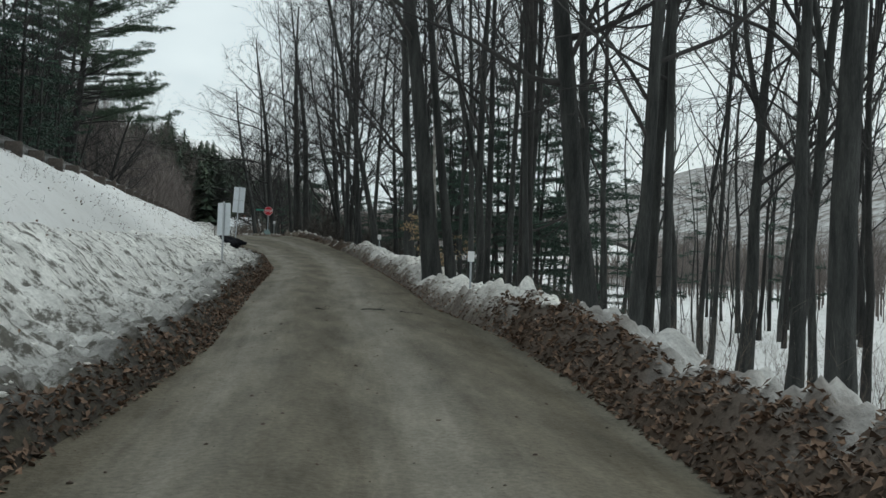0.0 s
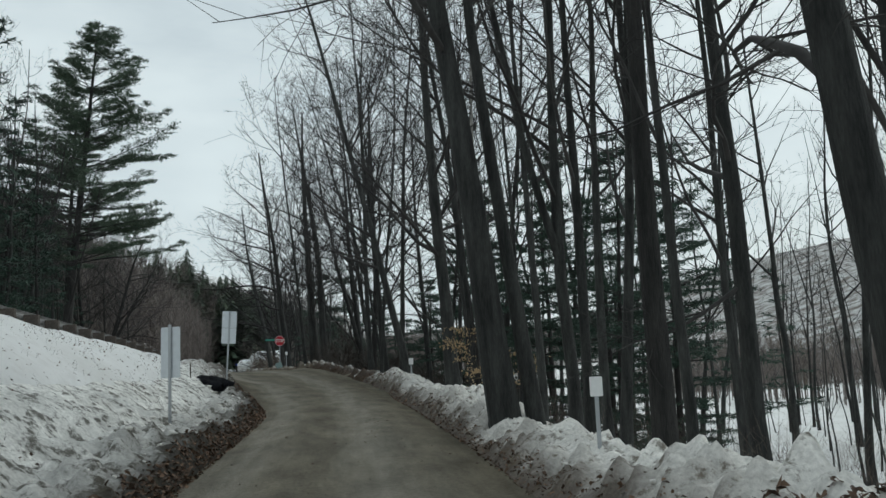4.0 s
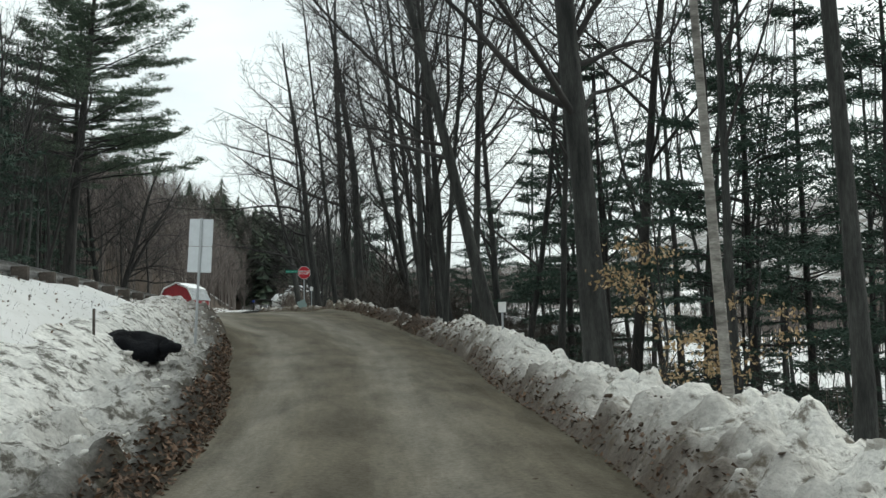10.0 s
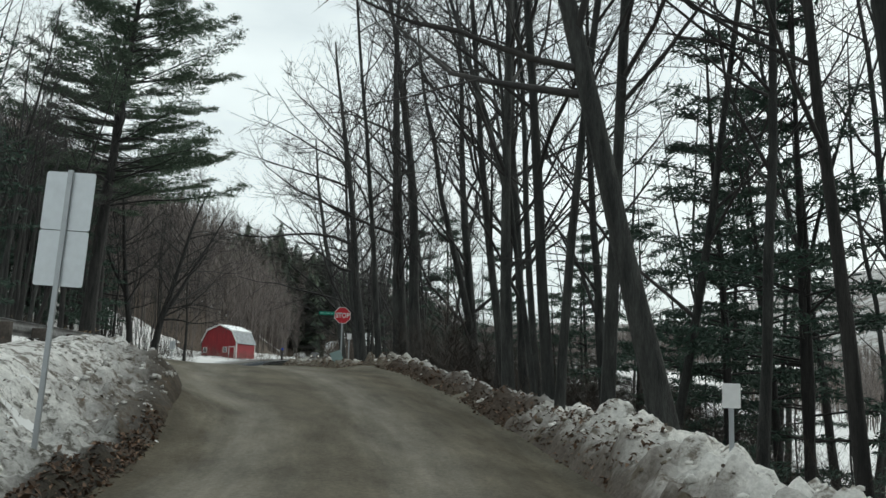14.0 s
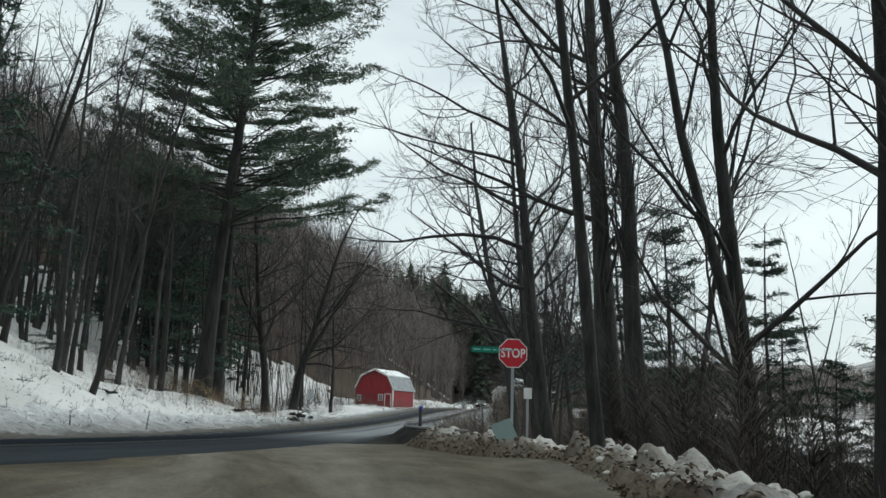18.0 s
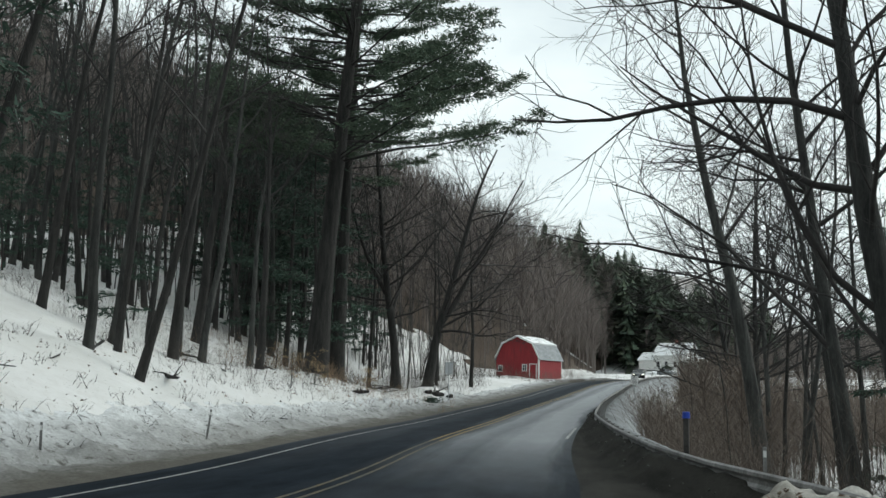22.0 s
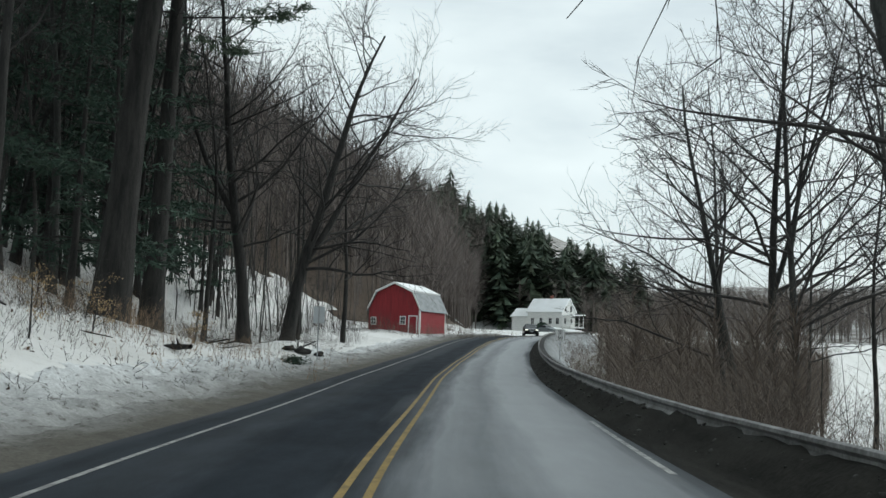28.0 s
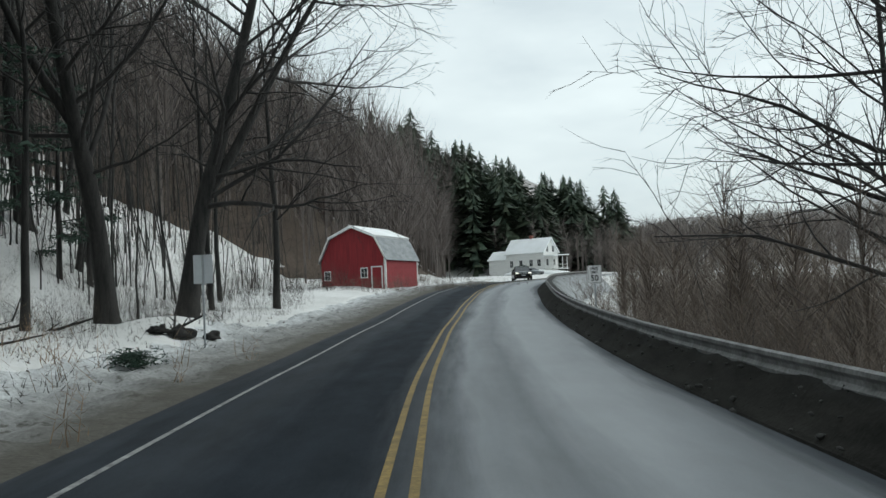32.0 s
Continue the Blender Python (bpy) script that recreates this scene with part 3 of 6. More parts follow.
def paint_line(v0, width, material, y0, y1, label):
    uv_strip("trim", np.array([v0 - width / 2, v0 + width / 2]), np.concatenate([np.arange(y0, min(y1, 200), 1.0), np.arange(200, y1, 2.5)]), xc, lambda u, x, y: zc(y) + 0.0655 - 0.004 * u * u, material, label, "road marking")


M["faded_yellow"] = mat_two("rubbed_yellow_paint", (0.03, 0.03, 0.027), (0.12, 0.09, 0.042), 4.0, 0.7, 0.2, 0.003)
for across in (-0.14, 0.14):
    paint_line(across, 0.08, "faded_yellow", 40, 107, "rubbed-out yellow centre line on asphalt")
    paint_line(across, 0.09, "yellow_paint", 106, 330, "worn yellow centre line on asphalt")
paint_line(-3.1, 0.09, "white_paint", 40, 330, "worn white edge line on asphalt")
paint_line(3.78, 0.1, "white_paint", 111, 119.5, "last scrap of a worn white edge line")


def rough_noise(x, y, scale, amp, seed=0.0):
    out = np.empty(x.shape)
    flat_x, flat_y, flat = x.reshape(-1), y.reshape(-1), out.reshape(-1)
    for k in range(len(flat)):
        flat[k] = noise.fractal((flat_x[k] * scale + seed, flat_y[k] * scale, seed), 0.9, 2.1, 5)
    return out * amp


def puffs(x, y, scale, amp, seed=0.0):
    """Rounded clods parted by creases."""
    out = np.empty(x.shape)
    flat_x, flat_y, flat = x.reshape(-1), y.reshape(-1), out.reshape(-1)
    for k in range(len(flat)):
        flat[k] = abs(noise.noise((flat_x[k] * scale + seed, flat_y[k] * scale, seed)))
    return amp * (2.0 * out - 0.5)


def bank_right_z(u, x, y):
    road = zd(y) + (zc(y) - zd(y)) * smooth(74, 86, y)
    base = road + (np.maximum(ground_z(x, y), road - 1.2) - road) * smooth(3.1, 5.5, u)
    t = np.clip((u - 2.7) / 3.0, 0, 1)
    hump = np.sin(np.pi * np.clip(t, 0, 1) ** 0.62) ** 1.15
    tall = (0.52 - 0.12 * smooth(20, 26, y) * smooth(52, 44, y) + 0.14 * np.sin(0.35 * y) + 0.1 * np.sin(1.1 * y + 1)) * (1 - 0.4 * smooth(56, 66, y) + 0.42 * smooth(78, 86, y)) * smooth(94.8, 90.5, y)
    edge = smooth(0, 0.12, t) * smooth(1.0, 0.85, t)
    return base * 1.0 + hump * tall + edge * (rough_noise(x, y, 1.5, 0.2) * (1 - 0.5 * smooth(76, 82, y)) + rough_noise(x, y, 4.0, 0.06, 9) + puffs(x, y, 1.9, 0.20, 3) + puffs(x, y, 4.0, 0.08, 6)) - 0.05 * (1 - edge)


def bank_left_z(u, x, y):
    base = zd(y) + (ground_z(x, y) - zd(y)) * smooth(-2.9, -4.9, u)
    t = np.clip((-u - 2.5) / 3.0, 0, 1)
    hump = np.sin(np.pi * t ** 0.55) ** 1.1
    tall = (0.30 + 0.08 * np.sin(0.4 * y + 2) + 0.06 * np.sin(1.3 * y)) * (1 + 1.3 * smooth(59, 64, y)) * smooth(70, 66, y)
    edge = smooth(0, 0.12, t) * smooth(1.0, 0.85, t)
    return base + hump * tall + edge * (0.3 + 0.7 * smooth(-4.7, -3.7, u)) * (rough_noise(x, y, 1.5, 0.17, 4) + rough_noise(x, y, 4.0, 0.06, 7) + puffs(x, y, 1.9, 0.18, 2) + puffs(x, y, 4.0, 0.08, 8)) - 0.05 * (1 - edge)


def right_line(y):
    """The bank crowds the track before the thick leaning pair of trees."""
    return xr(y) - 3.3 - 0.32 * smooth(21, 27, y) * smooth(56, 46, y)


def left_line(y):
    """The bank stands back where the track widens."""
    return xd(y) + 0.42 * smooth(10, 20, y) * smooth(50, 42, y) - 0.75 * smooth(47, 56, y)


uv_strip("earth_bank", np.linspace(2.6, 5.7, 34), np.arange(-2, 20.1, 0.12), right_line, bank_right_z, "bank_mound", "ploughed bank of leaves, soil and snow beside the track", "earth bank")
uv_strip("earth_bank", np.linspace(2.6, 5.7, 34), np.arange(61.9, 74.05, 0.12), right_line, bank_right_z, "bank_mound", "ploughed mound of brown earth and dirty snow by the stop sign", "earth bank", skip=lambda x, y: (x - xc(y)) * 0.965 < 4.1)
uv_strip("snow_bank", np.linspace(2.6, 5.7, 50), np.arange(20, 62.05, 0.075), right_line, bank_right_z, "bank_right", "ploughed snow bank with leaves and soil along the track", "snow bank", skip=lambda x, y: (x - xc(y)) * 0.965 < 4.1)
uv_strip("snow_bank", np.linspace(-5.5, -2.5, 48), np.arange(-2, 58.05, 0.08), left_line, bank_left_z, "bank_left", "low ploughed snow bank with leaf litter along the track", "snow bank", skip=lambda x, y: (x - xc(y)) * 0.965 < 4.4)
uv_strip("snow_bank", np.linspace(-5.5, -2.5, 36), np.arange(57.9, 70, 0.1), left_line, bank_left_z, "bank_grimy", "grimy ploughed snow bank at the end of the track", "snow bank", skip=lambda x, y: (x - xc(y)) * 0.965 < 4.4)
uv_strip("road_shoulder", np.linspace(-8.5, -3.8, 26), np.arange(70, 215, 0.25), xc, lambda u, x, y: np.where(u > -4.6, zc(y) - 0.015 + 0.05 * smooth(-3.8, -4.4, u), ground_z(x, y) + 0.04 + 0.22 * np.exp(-((u + 6.0) / 0.8) ** 2)) + smooth(-4.4, -5.2, u) * (rough_noise(x, y, 1.0, 0.15, 3) + rough_noise(x, y, 3.0, 0.09, 5)) - 0.12 * smooth(-8.0, -8.5, u), "shoulder", "sand-stained snow edge beside the asphalt", "road shoulder")
RAIL = ((84, -13.6), (89.0, -15.4), (93.0, -17.3), (96.0, -19.0), (98.0, -20.0), (101.0, -21.1), (107.0, -23.2), (113.2, -25.2)) + tuple((k, float(xc(k)) + 4.75) for k in range(118, 240, 4))
xg = curve(RAIL, 2)


def corner_line(y):
    """The mound leaves the track's edge for the buried end of the rail."""
    f = smooth(80, 90, y)
    return (xr(y) - 3.3) * (1 - f) + (xg(y) - 4.0) * f


uv_strip("earth_bank", np.linspace(2.6, 5.7, 44), np.arange(73.9, 95.0, 0.09), corner_line, bank_right_z, "bank_corner", "ploughed mound of tan earth and dirty snow over the rail's end", "earth bank", skip=lambda x, y: (x - xc(y)) * 0.965 < 3.9)


def verge_x(g, y):
    """0 to 1 runs from asphalt to the foot of the berm, 2 is its crest behind the rail, 4 the foot of its back."""
    a, b = xc(y) + 3.95 / 0.965, xg(y)
    return np.where(g < 1, a + (np.maximum(b - 0.75, a + 0.05) - a) * g, np.where(g < 2, np.maximum(b - 0.75, a + 0.05) + (b + 0.1 - np.maximum(b - 0.75, a + 0.05)) * (g - 1), b + 0.1 + 1.3 * (g - 2))) - xc(y)


def verge_z(g, x, y):
    crest = zc(y) + 0.48 * smooth(91, 95, y)
    down = np.maximum(ground_z(x, y), zc(y) - 1.5) + 0.02
    z = np.where(g < 1, zc(y) - 0.015 + 0.045 * smooth(0, 0.7, g), np.where(g < 2, zc(y) + 0.03 + (crest - zc(y)) * smooth(0.9, 2.0, g), crest + (down - crest) * smooth(2.0, 3.6, g)))
    return z + smooth(0.7, 1.4, g) * (rough_noise(x, y, 1.6, 0.06, 5) + rough_noise(x, y, 5.0, 0.035, 8)) - 0.15 * smooth(3.7, 4.0, g)


uv_strip("road_shoulder", np.linspace(0, 4, 33), np.arange(91.6, 215, 0.35), xc, verge_z, "verge", "dark gritty verge heaped with crusted snow under the guardrail", "road shoulder", widen=verge_x)


# ---- trees ----
def bend(rng, start, way, length, steps, curl, up=0.0):
    pts, p, d = [np.array(start, float)], np.array(start, float), np.array(way, float)
    for _ in range(steps):
        d = d + rng.normal(0, curl, 3) + np.array([0, 0, up])
        d /= np.linalg.norm(d)
        p = p + d * length / steps
        pts.append(p.copy())
    return np.array(pts)


def around(rng, d, angle):
    """A direction at an angle from d."""
    r = rng.normal(0, 1, 3)
    r -= d * (r @ d)
    r /= np.linalg.norm(r)
    return d * math.cos(angle) + r * math.sin(angle)


def bare_tree(seed, height, r0, lean=(0.0, 0.0), clear=0.4, limbs=13, fine=1.0, wob=0.08, fork=0.0, reach=0.28, low=(), wide=0.0):
    """Trunk and crown meshes of a leafless tree. low: (height, direction in degrees, length, slope) of big low limbs."""
    rng = np.random.default_rng(seed)
    trunk, crown = Sheaf(), Sheaf()
    way = np.array([lean[0], lean[1], 1.0])
    way /= np.linalg.norm(way)
    steps = 11
    pts = bend(rng, (0, 0, -0.6), way, height + 0.6, steps, wob * 0.6, 0.01)
    pts = np.insert(pts, 1, pts[0] + (pts[1] - pts[0]) * 0.42, 0)
    pts = np.insert(pts, 1, pts[0] + (pts[1] - pts[0]) * 0.6, 0)
    t = np.linalg.norm(pts - pts[0], axis=1) / (height + 0.6)
    t[-1] = 1.0
    rad = r0 * (1 - 0.86 * t ** 0.9) * (1 + 0.65 * np.exp(-t * 34)) * rng.uniform(0.94, 1.06, len(pts))
    trunk.tube(pts, rad, 9 if fine >= 1 else 6)

    def at(h):
        i = min(int(np.searchsorted(t, h, "right")) - 1, len(pts) - 2)
        k = i + (h - t[i]) / max(t[i + 1] - t[i], 1e-6)
        return pts[i] + (pts[i + 1] - pts[i]) * (k - i), rad[i] + (rad[i + 1] - rad[i]) * (k - i), pts[i + 1] - pts[i]

    starts = []
    if fork:
        p, r, d = at(fork)
        d = d / np.linalg.norm(d)
        arm = bend(rng, p, around(rng, d, 0.35), height * (1 - fork) * 0.95, 7, 0.05, 0.05)
        ar = r * 0.75 * np.linspace(1, 0.15, 8)
        trunk.tube(arm, ar, 7)
        for k in range(2, 7):
            starts.append((arm[k], ar[k], arm[k] - arm[k - 1], height * reach * 0.8))
    for k in range(limbs):
        h = clear + (0.97 - clear) * (k + rng.random()) / limbs
        p, r, d = at(h)
        starts.append((p, r, d, height * reach * (1.15 - 0.75 * (h - clear) / (1 - clear))))
    for p, r, d, ln in starts:
        d = d / np.linalg.norm(d)
        ln = ln * rng.uniform(0.7, 1.2)
        limb(rng, crown, p, around(rng, d, rng.uniform(0.6, 1.05) + wide), ln, min(r * 0.5, 0.0095 * ln + 0.012), fine)
    for h, deg, ln, *slope in low:
        p, r, d = at(h)
        a = radians(deg)
        limb(rng, crown, p, np.array([math.cos(a), math.sin(a), slope[0] if slope else 0.18]), ln, min(r * 0.5, 0.013 * ln + 0.014), fine, up=0.015)
    return trunk.mesh(), crown.mesh()


def limb(rng, crown, p, d, ln, r, fine, up=0.06):
    n = 6
    main = bend(rng, p, d, ln, n, 0.13, up)
    mr = r * np.linspace(1, 0.18, n + 1)
    crown.tube(main, mr, 5 if fine >= 1 else 4)
    subs = max(3, int(round(6 * fine)))
    for s in range(subs):
        k = 1 + (n - 1) * (s + rng.random()) / subs
        i = min(int(k), n - 1)
        q = main[i] + (main[i + 1] - main[i]) * (k - i)
        dd = main[i + 1] - main[i]
        dd /= np.linalg.norm(dd)
        sl = ln * rng.uniform(0.3, 0.55) * (1.1 - 0.5 * k / n)
        sub = bend(rng, q, around(rng, dd, rng.uniform(0.5, 0.95)), sl, 4, 0.16, 0.05)
        crown.tube(sub, mr[i] * 0.5 * np.linspace(1, 0.25, 5) + 0.003, 4 if fine > 1.1 else 3)
        for w in range(max(2, int(round(5 * fine)))):
            j = rng.integers(1, 4)
            qq = sub[j] + (sub[j + 1] - sub[j]) * rng.random()
            d3 = sub[j + 1] - sub[j]
            d3 /= np.linalg.norm(d3)
            tw = bend(rng, qq, around(rng, d3, rng.uniform(0.4, 0.9)), sl * rng.uniform(0.35, 0.7), 2, 0.2, 0.03)
            if fine >= 1.0:
                crown.tube(tw, np.array([0.011, 0.008, 0.004]), 3)
            else:
                side = np.cross(tw[1] - tw[0], rng.normal(0, 1, 3))
                side *= 0.011 / (np.linalg.norm(side) + 1e-9)
                crown.tris(np.array([[tw[0] - side, tw[0] + side, tw[1] + side * 0.7], [tw[0] - side, tw[1] + side * 0.7, tw[1] - side * 0.7], [tw[1] - side * 0.7, tw[1] + side * 0.7, tw[2]]]))
            if fine >= 1.0:
                for _ in range(2):
                    q4 = tw[1] + (tw[2] - tw[1]) * rng.random()
                    d4 = tw[2] - tw[1]
                    d4 /= np.linalg.norm(d4)
                    t4 = bend(rng, q4, around(rng, d4, rng.uniform(0.4, 0.8)), sl * rng.uniform(0.15, 0.3), 1, 0.2)
                    side = np.cross(t4[1] - t4[0], rng.normal(0, 1, 3))
                    side *= 0.008 / (np.linalg.norm(side) + 1e-9)
                    crown.tris(np.array([[t4[0] - side, t4[0] + side, t4[1]]]))


def needles(rng, sheaf, pts, spread, count, blade, droop=0.0, flat=0.4, fat=0.1):
    """Bundles of narrow blades round points."""
    pts = np.asarray(pts)
    n = len(pts) * count
    base = np.repeat(pts, count, 0) + rng.normal(0, spread, (n, 3)) * np.array([1, 1, flat])
    way = rng.normal(0, 1, (n, 3)) * np.array([1, 1, 0.55])
    way[:, 2] -= droop
    way /= np.linalg.norm(way, axis=1)[:, None]
    side = np.cross(way, rng.normal(0, 1, (n, 3)))
    side /= np.linalg.norm(side, axis=1)[:, None] + 1e-9
    ln = blade * rng.uniform(0.6, 1.3, (n, 1))
    w = ln * fat
    sheaf.tris(np.stack([base - side * w, base + side * w, base + way * ln], 1))


def conifer(seed, height, r0, first=0.3, reach=9.0, whorls=24, per=5, shoots=12, tufts=4, count=12, blade=0.28, lean=(0, 0), open_side=0.0, rise=0.12, sag=0.0, bare=0.35, dead=0.0, gaps=0.25, fat=0.12, pad=0.22):
    """Trunk, boughs and needles of a conifer whose boughs carry flat, broken layers of foliage.
    open_side: how much farther the boughs reach towards +x; dead: the height from which bare dead branches start."""
    rng = np.random.default_rng(seed)
    trunk, wood, green = Sheaf(), Sheaf(), Sheaf()
    way = np.array([lean[0], lean[1], 1.0])
    pts = bend(rng, (0, 0, -0.6), way / np.linalg.norm(way), height + 0.6, 10, 0.012)
    t = np.linspace(0, 1, 11)
    rad = r0 * (1 - 0.93 * t) * (1 + 0.35 * np.exp(-t * 18)) + 0.01
    trunk.tube(pts, rad, 10)

    def at(h):
        i = min(int(h * 10), 9)
        return pts[i] + (pts[i + 1] - pts[i]) * (h * 10 - i)

    for k in range(int(dead * 40)):
        a, ln = rng.uniform(0, 2 * math.pi), rng.uniform(0.8, 3.5)
        br = bend(rng, at(rng.uniform(first - dead, first + 0.25)), np.array([math.cos(a), math.sin(a), 0.1]), ln, 4, 0.12, -0.02)
        wood.tube(br, (0.01 + 0.007 * ln) * np.linspace(1, 0.2, 5), 4)
        for _ in range(3):
            tw = bend(rng, br[2] + (br[3] - br[2]) * rng.random(), around(rng, (br[3] - br[2]) / np.linalg.norm(br[3] - br[2]), 0.7), ln * 0.35, 2, 0.15)
            wood.tube(tw, np.array([0.012, 0.008, 0.004]), 3)
    for k in range(whorls):
        h0 = first + (0.985 - first) * (k + 0.6 * rng.random()) / whorls
        q = (1 - h0) / (1 - first)
        for _ in range(per):
            if rng.random() < gaps:
                continue
            a = rng.uniform(0, 2 * math.pi)
            ln = reach * min(1.0, 0.12 + 1.35 * q) * rng.uniform(0.45, 1.1) * (1 + open_side * math.cos(a))
            d = np.array([math.cos(a), math.sin(a), rise + 0.55 * (1 - q)])
            br = bend(rng, at(h0 + rng.uniform(-0.008, 0.008)), d / np.linalg.norm(d), ln, 6, 0.06, -sag)
            br[-1][2] += 0.06 * ln * (sag < 0.02)
            wood.tube(br, (0.012 + 0.007 * ln) * np.linspace(1, 0.2, 7), 4)
            across = np.cross(br[-1] - br[0], (0, 0, 1))
            across /= np.linalg.norm(across) + 1e-9
            along = (br[-1] - br[0]) / (np.linalg.norm(br[-1] - br[0]) + 1e-9)
            spots = []
            m = max(3, int(shoots * ln / reach))
            for e in range(m):
                s = bare + (1 - bare) * (e + rng.random()) / m
                j = min(int(s * 6), 5)
                c = br[j] + (br[j + 1] - br[j]) * (s * 6 - j)
                side = 1 if e % 2 else -1
                sl = (0.32 * ln * (1.15 - s) + 0.25) * rng.uniform(0.5, 1.2)
                tip = c + (across * side * 0.8 + along * 0.6) * sl + np.array([0, 0, rng.uniform(-0.05, 0.12) - sag]) * sl
                wood.tube(np.array([c, tip]), np.array([0.012, 0.004]), 3)
                for f in np.linspace(0.35, 1.05, tufts):
                    spots.append(c + (tip - c) * f)
            needles(rng, green, spots, pad, count, blade, 0.25 if sag > 0.02 else -0.15, 0.3, fat)
    return trunk.mesh(), wood.mesh(), green.mesh()


def plant_tree(name, x, y, meshes, mats, label, category, group="", names=("trunk", "crown"), dz=0.0, turn=0.0):
    ob = thing(name, (x, y, float(ground_z(x, y)) + dz), label, category, group, turn=turn)
    for n, me, mt in zip(names, meshes, mats):
        p = shade_smooth(part(n, me, mt, ob))
        if n != "trunk":
            tagged(p, kind="stuff")
    return ob


# x, y, height, radius, lean in x, bare share of the stem, fork height, seed
BESIDE_TRACK = [
    # in the first bank
    (6.25, 18.2, 22, 0.25, -0.02, 0.35, 0, 101), (6.3, 20.2, 21, 0.15, 0.03, 0.35, 0, 102), (2.95, 18.3, 20, 0.11, 0.05, 0.3, 0, 103),
    (3.2, 18.6, 22, 0.15, 0.03, 0.3, 0.3, 104), (3.5, 18.3, 20, 0.09, 0.01, 0.3, 0, 105), (3.3, 23.2, 23, 0.27, -0.14, 0.25, 0, 106),
    (5.27, 28.3, 22, 0.18, 0.0, 0.3, 0, 107), (10.9, 36.3, 22, 0.28, 0.02, 0.3, 0.4, 108), (9.0, 34.0, 19, 0.11, 0.07, 0.3, 0, 109),
    (8.5, 26.0, 21, 0.17, 0.09, 0.3, 0.35, 110), (12.0, 33.0, 20, 0.16, -0.03, 0.3, 0, 111), (7.2, 42.0, 22, 0.17, 0.0, 0.35, 0, 112),
    # round the thick leaning pair
    (0.14, 33.5, 25, 0.33, -0.11, 0.4, 0, 51), (0.74, 33.6, 24, 0.18, -0.10, 0.4, 0, 52), (1.72, 35.9, 23, 0.16, -0.05, 0.3, 0.2, 113),
    (1.83, 34.5, 23, 0.13, 0.01, 0.3, 0, 114), (3.25, 39.0, 23, 0.18, 0.03, 0.3, 0.3, 115), (2.85, 32.4, 25, 0.25, -0.01, 0.4, 0, 53),
    (2.49, 28.9, 19, 0.10, 0.01, 0.35, 0, 116), (4.8, 33.0, 23, 0.22, -0.03, 0.35, 0, 54), (3.1, 40.0, 22, 0.15, -0.03, 0.4, 0, 117), (1.7, 43.6, 22, 0.15, 0.04, 0.4, 0, 118),
    # about the marker plate and the beech saplings
    (-0.79, 49.6, 24, 0.30, -0.09, 0.3, 0, 57), (0.15, 56.3, 25, 0.24, -0.04, 0.4, 0, 119), (1.1, 59.8, 24, 0.21, 0.15, 0.35, 0, 120),
    (1.48, 49.0, 21, 0.11, 0.02, 0.35, 0, 121), (-2.57, 58.6, 23, 0.22, -0.18, 0.3, 0, 58), (-3.44, 63.0, 23, 0.16, 0.06, 0.35, 0, 122),
    (0.51, 60.3, 23, 0.15, -0.05, 0.4, 0, 123), (-0.77, 63.0, 21, 0.14, 0.10, 0.35, 0, 124), (-1.76, 69.1, 21, 0.15, 0.24, 0.3, 0, 125),
    (-4.4, 61.5, 22, 0.10, 0.05, 0.35, 0, 126), (-4.4, 67.5, 23, 0.17, -0.03, 0.35, 0, 127), (-5.5, 70.5, 23, 0.2, -0.06, 0.35, 0.3, 128), (-5.6, 75.8, 23, 0.19, -0.12, 0.35, 0, 129),
    # below the junction
    (-6.46, 81.0, 24, 0.26, 0.04, 0.3, 0, 130), (-5.2, 77.1, 24, 0.21, -0.04, 0.3, 0, 131), (-4.6, 73.6, 22, 0.15, -0.09, 0.35, 0, 132),
    (-4.7, 70.5, 21, 0.10, -0.07, 0.3, 0, 133), (-7.7, 91.6, 24, 0.36, -0.10, 0.25, 0.24, 134), (-2.2, 80.5, 23, 0.26, -0.04, 0.3, 0, 135),
    (-12.05, 94.8, 25, 0.50, -0.075, 0.3, 0, 136), (-10.97, 93.7, 25, 0.42, -0.05, 0.3, 0, 137), (-10.8, 80.4, 21, 0.14, -0.06, 0.35, 0, 40),
    (-12.4, 97.5, 22, 0.15, 0.02, 0.3, 0, 138), (-10.4, 95.0, 20, 0.13, 0.2, 0.3, 0, 139), (-12.6, 108.0, 21, 0.15, 0.0, 0.3, 0, 140), (-15.04, 101.8, 24, 0.40, -0.10, 0.25, 0, 22),
    (-16.4, 106.5, 23, 0.24, -0.09, 0.3, 0, 141), (-13.0, 112.0, 20, 0.14, -0.06, 0.3, 0, 48),
]
BELOW_BEND = [
    (-19.9, 119.4, 23, 0.40, -0.12, 0.3, 0, 29), (-17.1, 122.5, 21, 0.24, -0.08, 0.3, 0, 31), (-16.6, 128.5, 21, 0.2, 0.0, 0.3, 0, 142),
    (-22.85, 144.0, 19, 0.30, -0.28, 0.25, 0, 32), (-22.4, 141.5, 21, 0.30, -0.05, 0.3, 0.42, 33), (-21.75, 139.5, 21, 0.24, -0.03, 0.3, 0.5, 34), (-24.1, 148.3, 20, 0.19, -0.05, 0.3, 0, 35), (-20.4, 152.0, 18, 0.15, 0.08, 0.3, 0, 36),
]
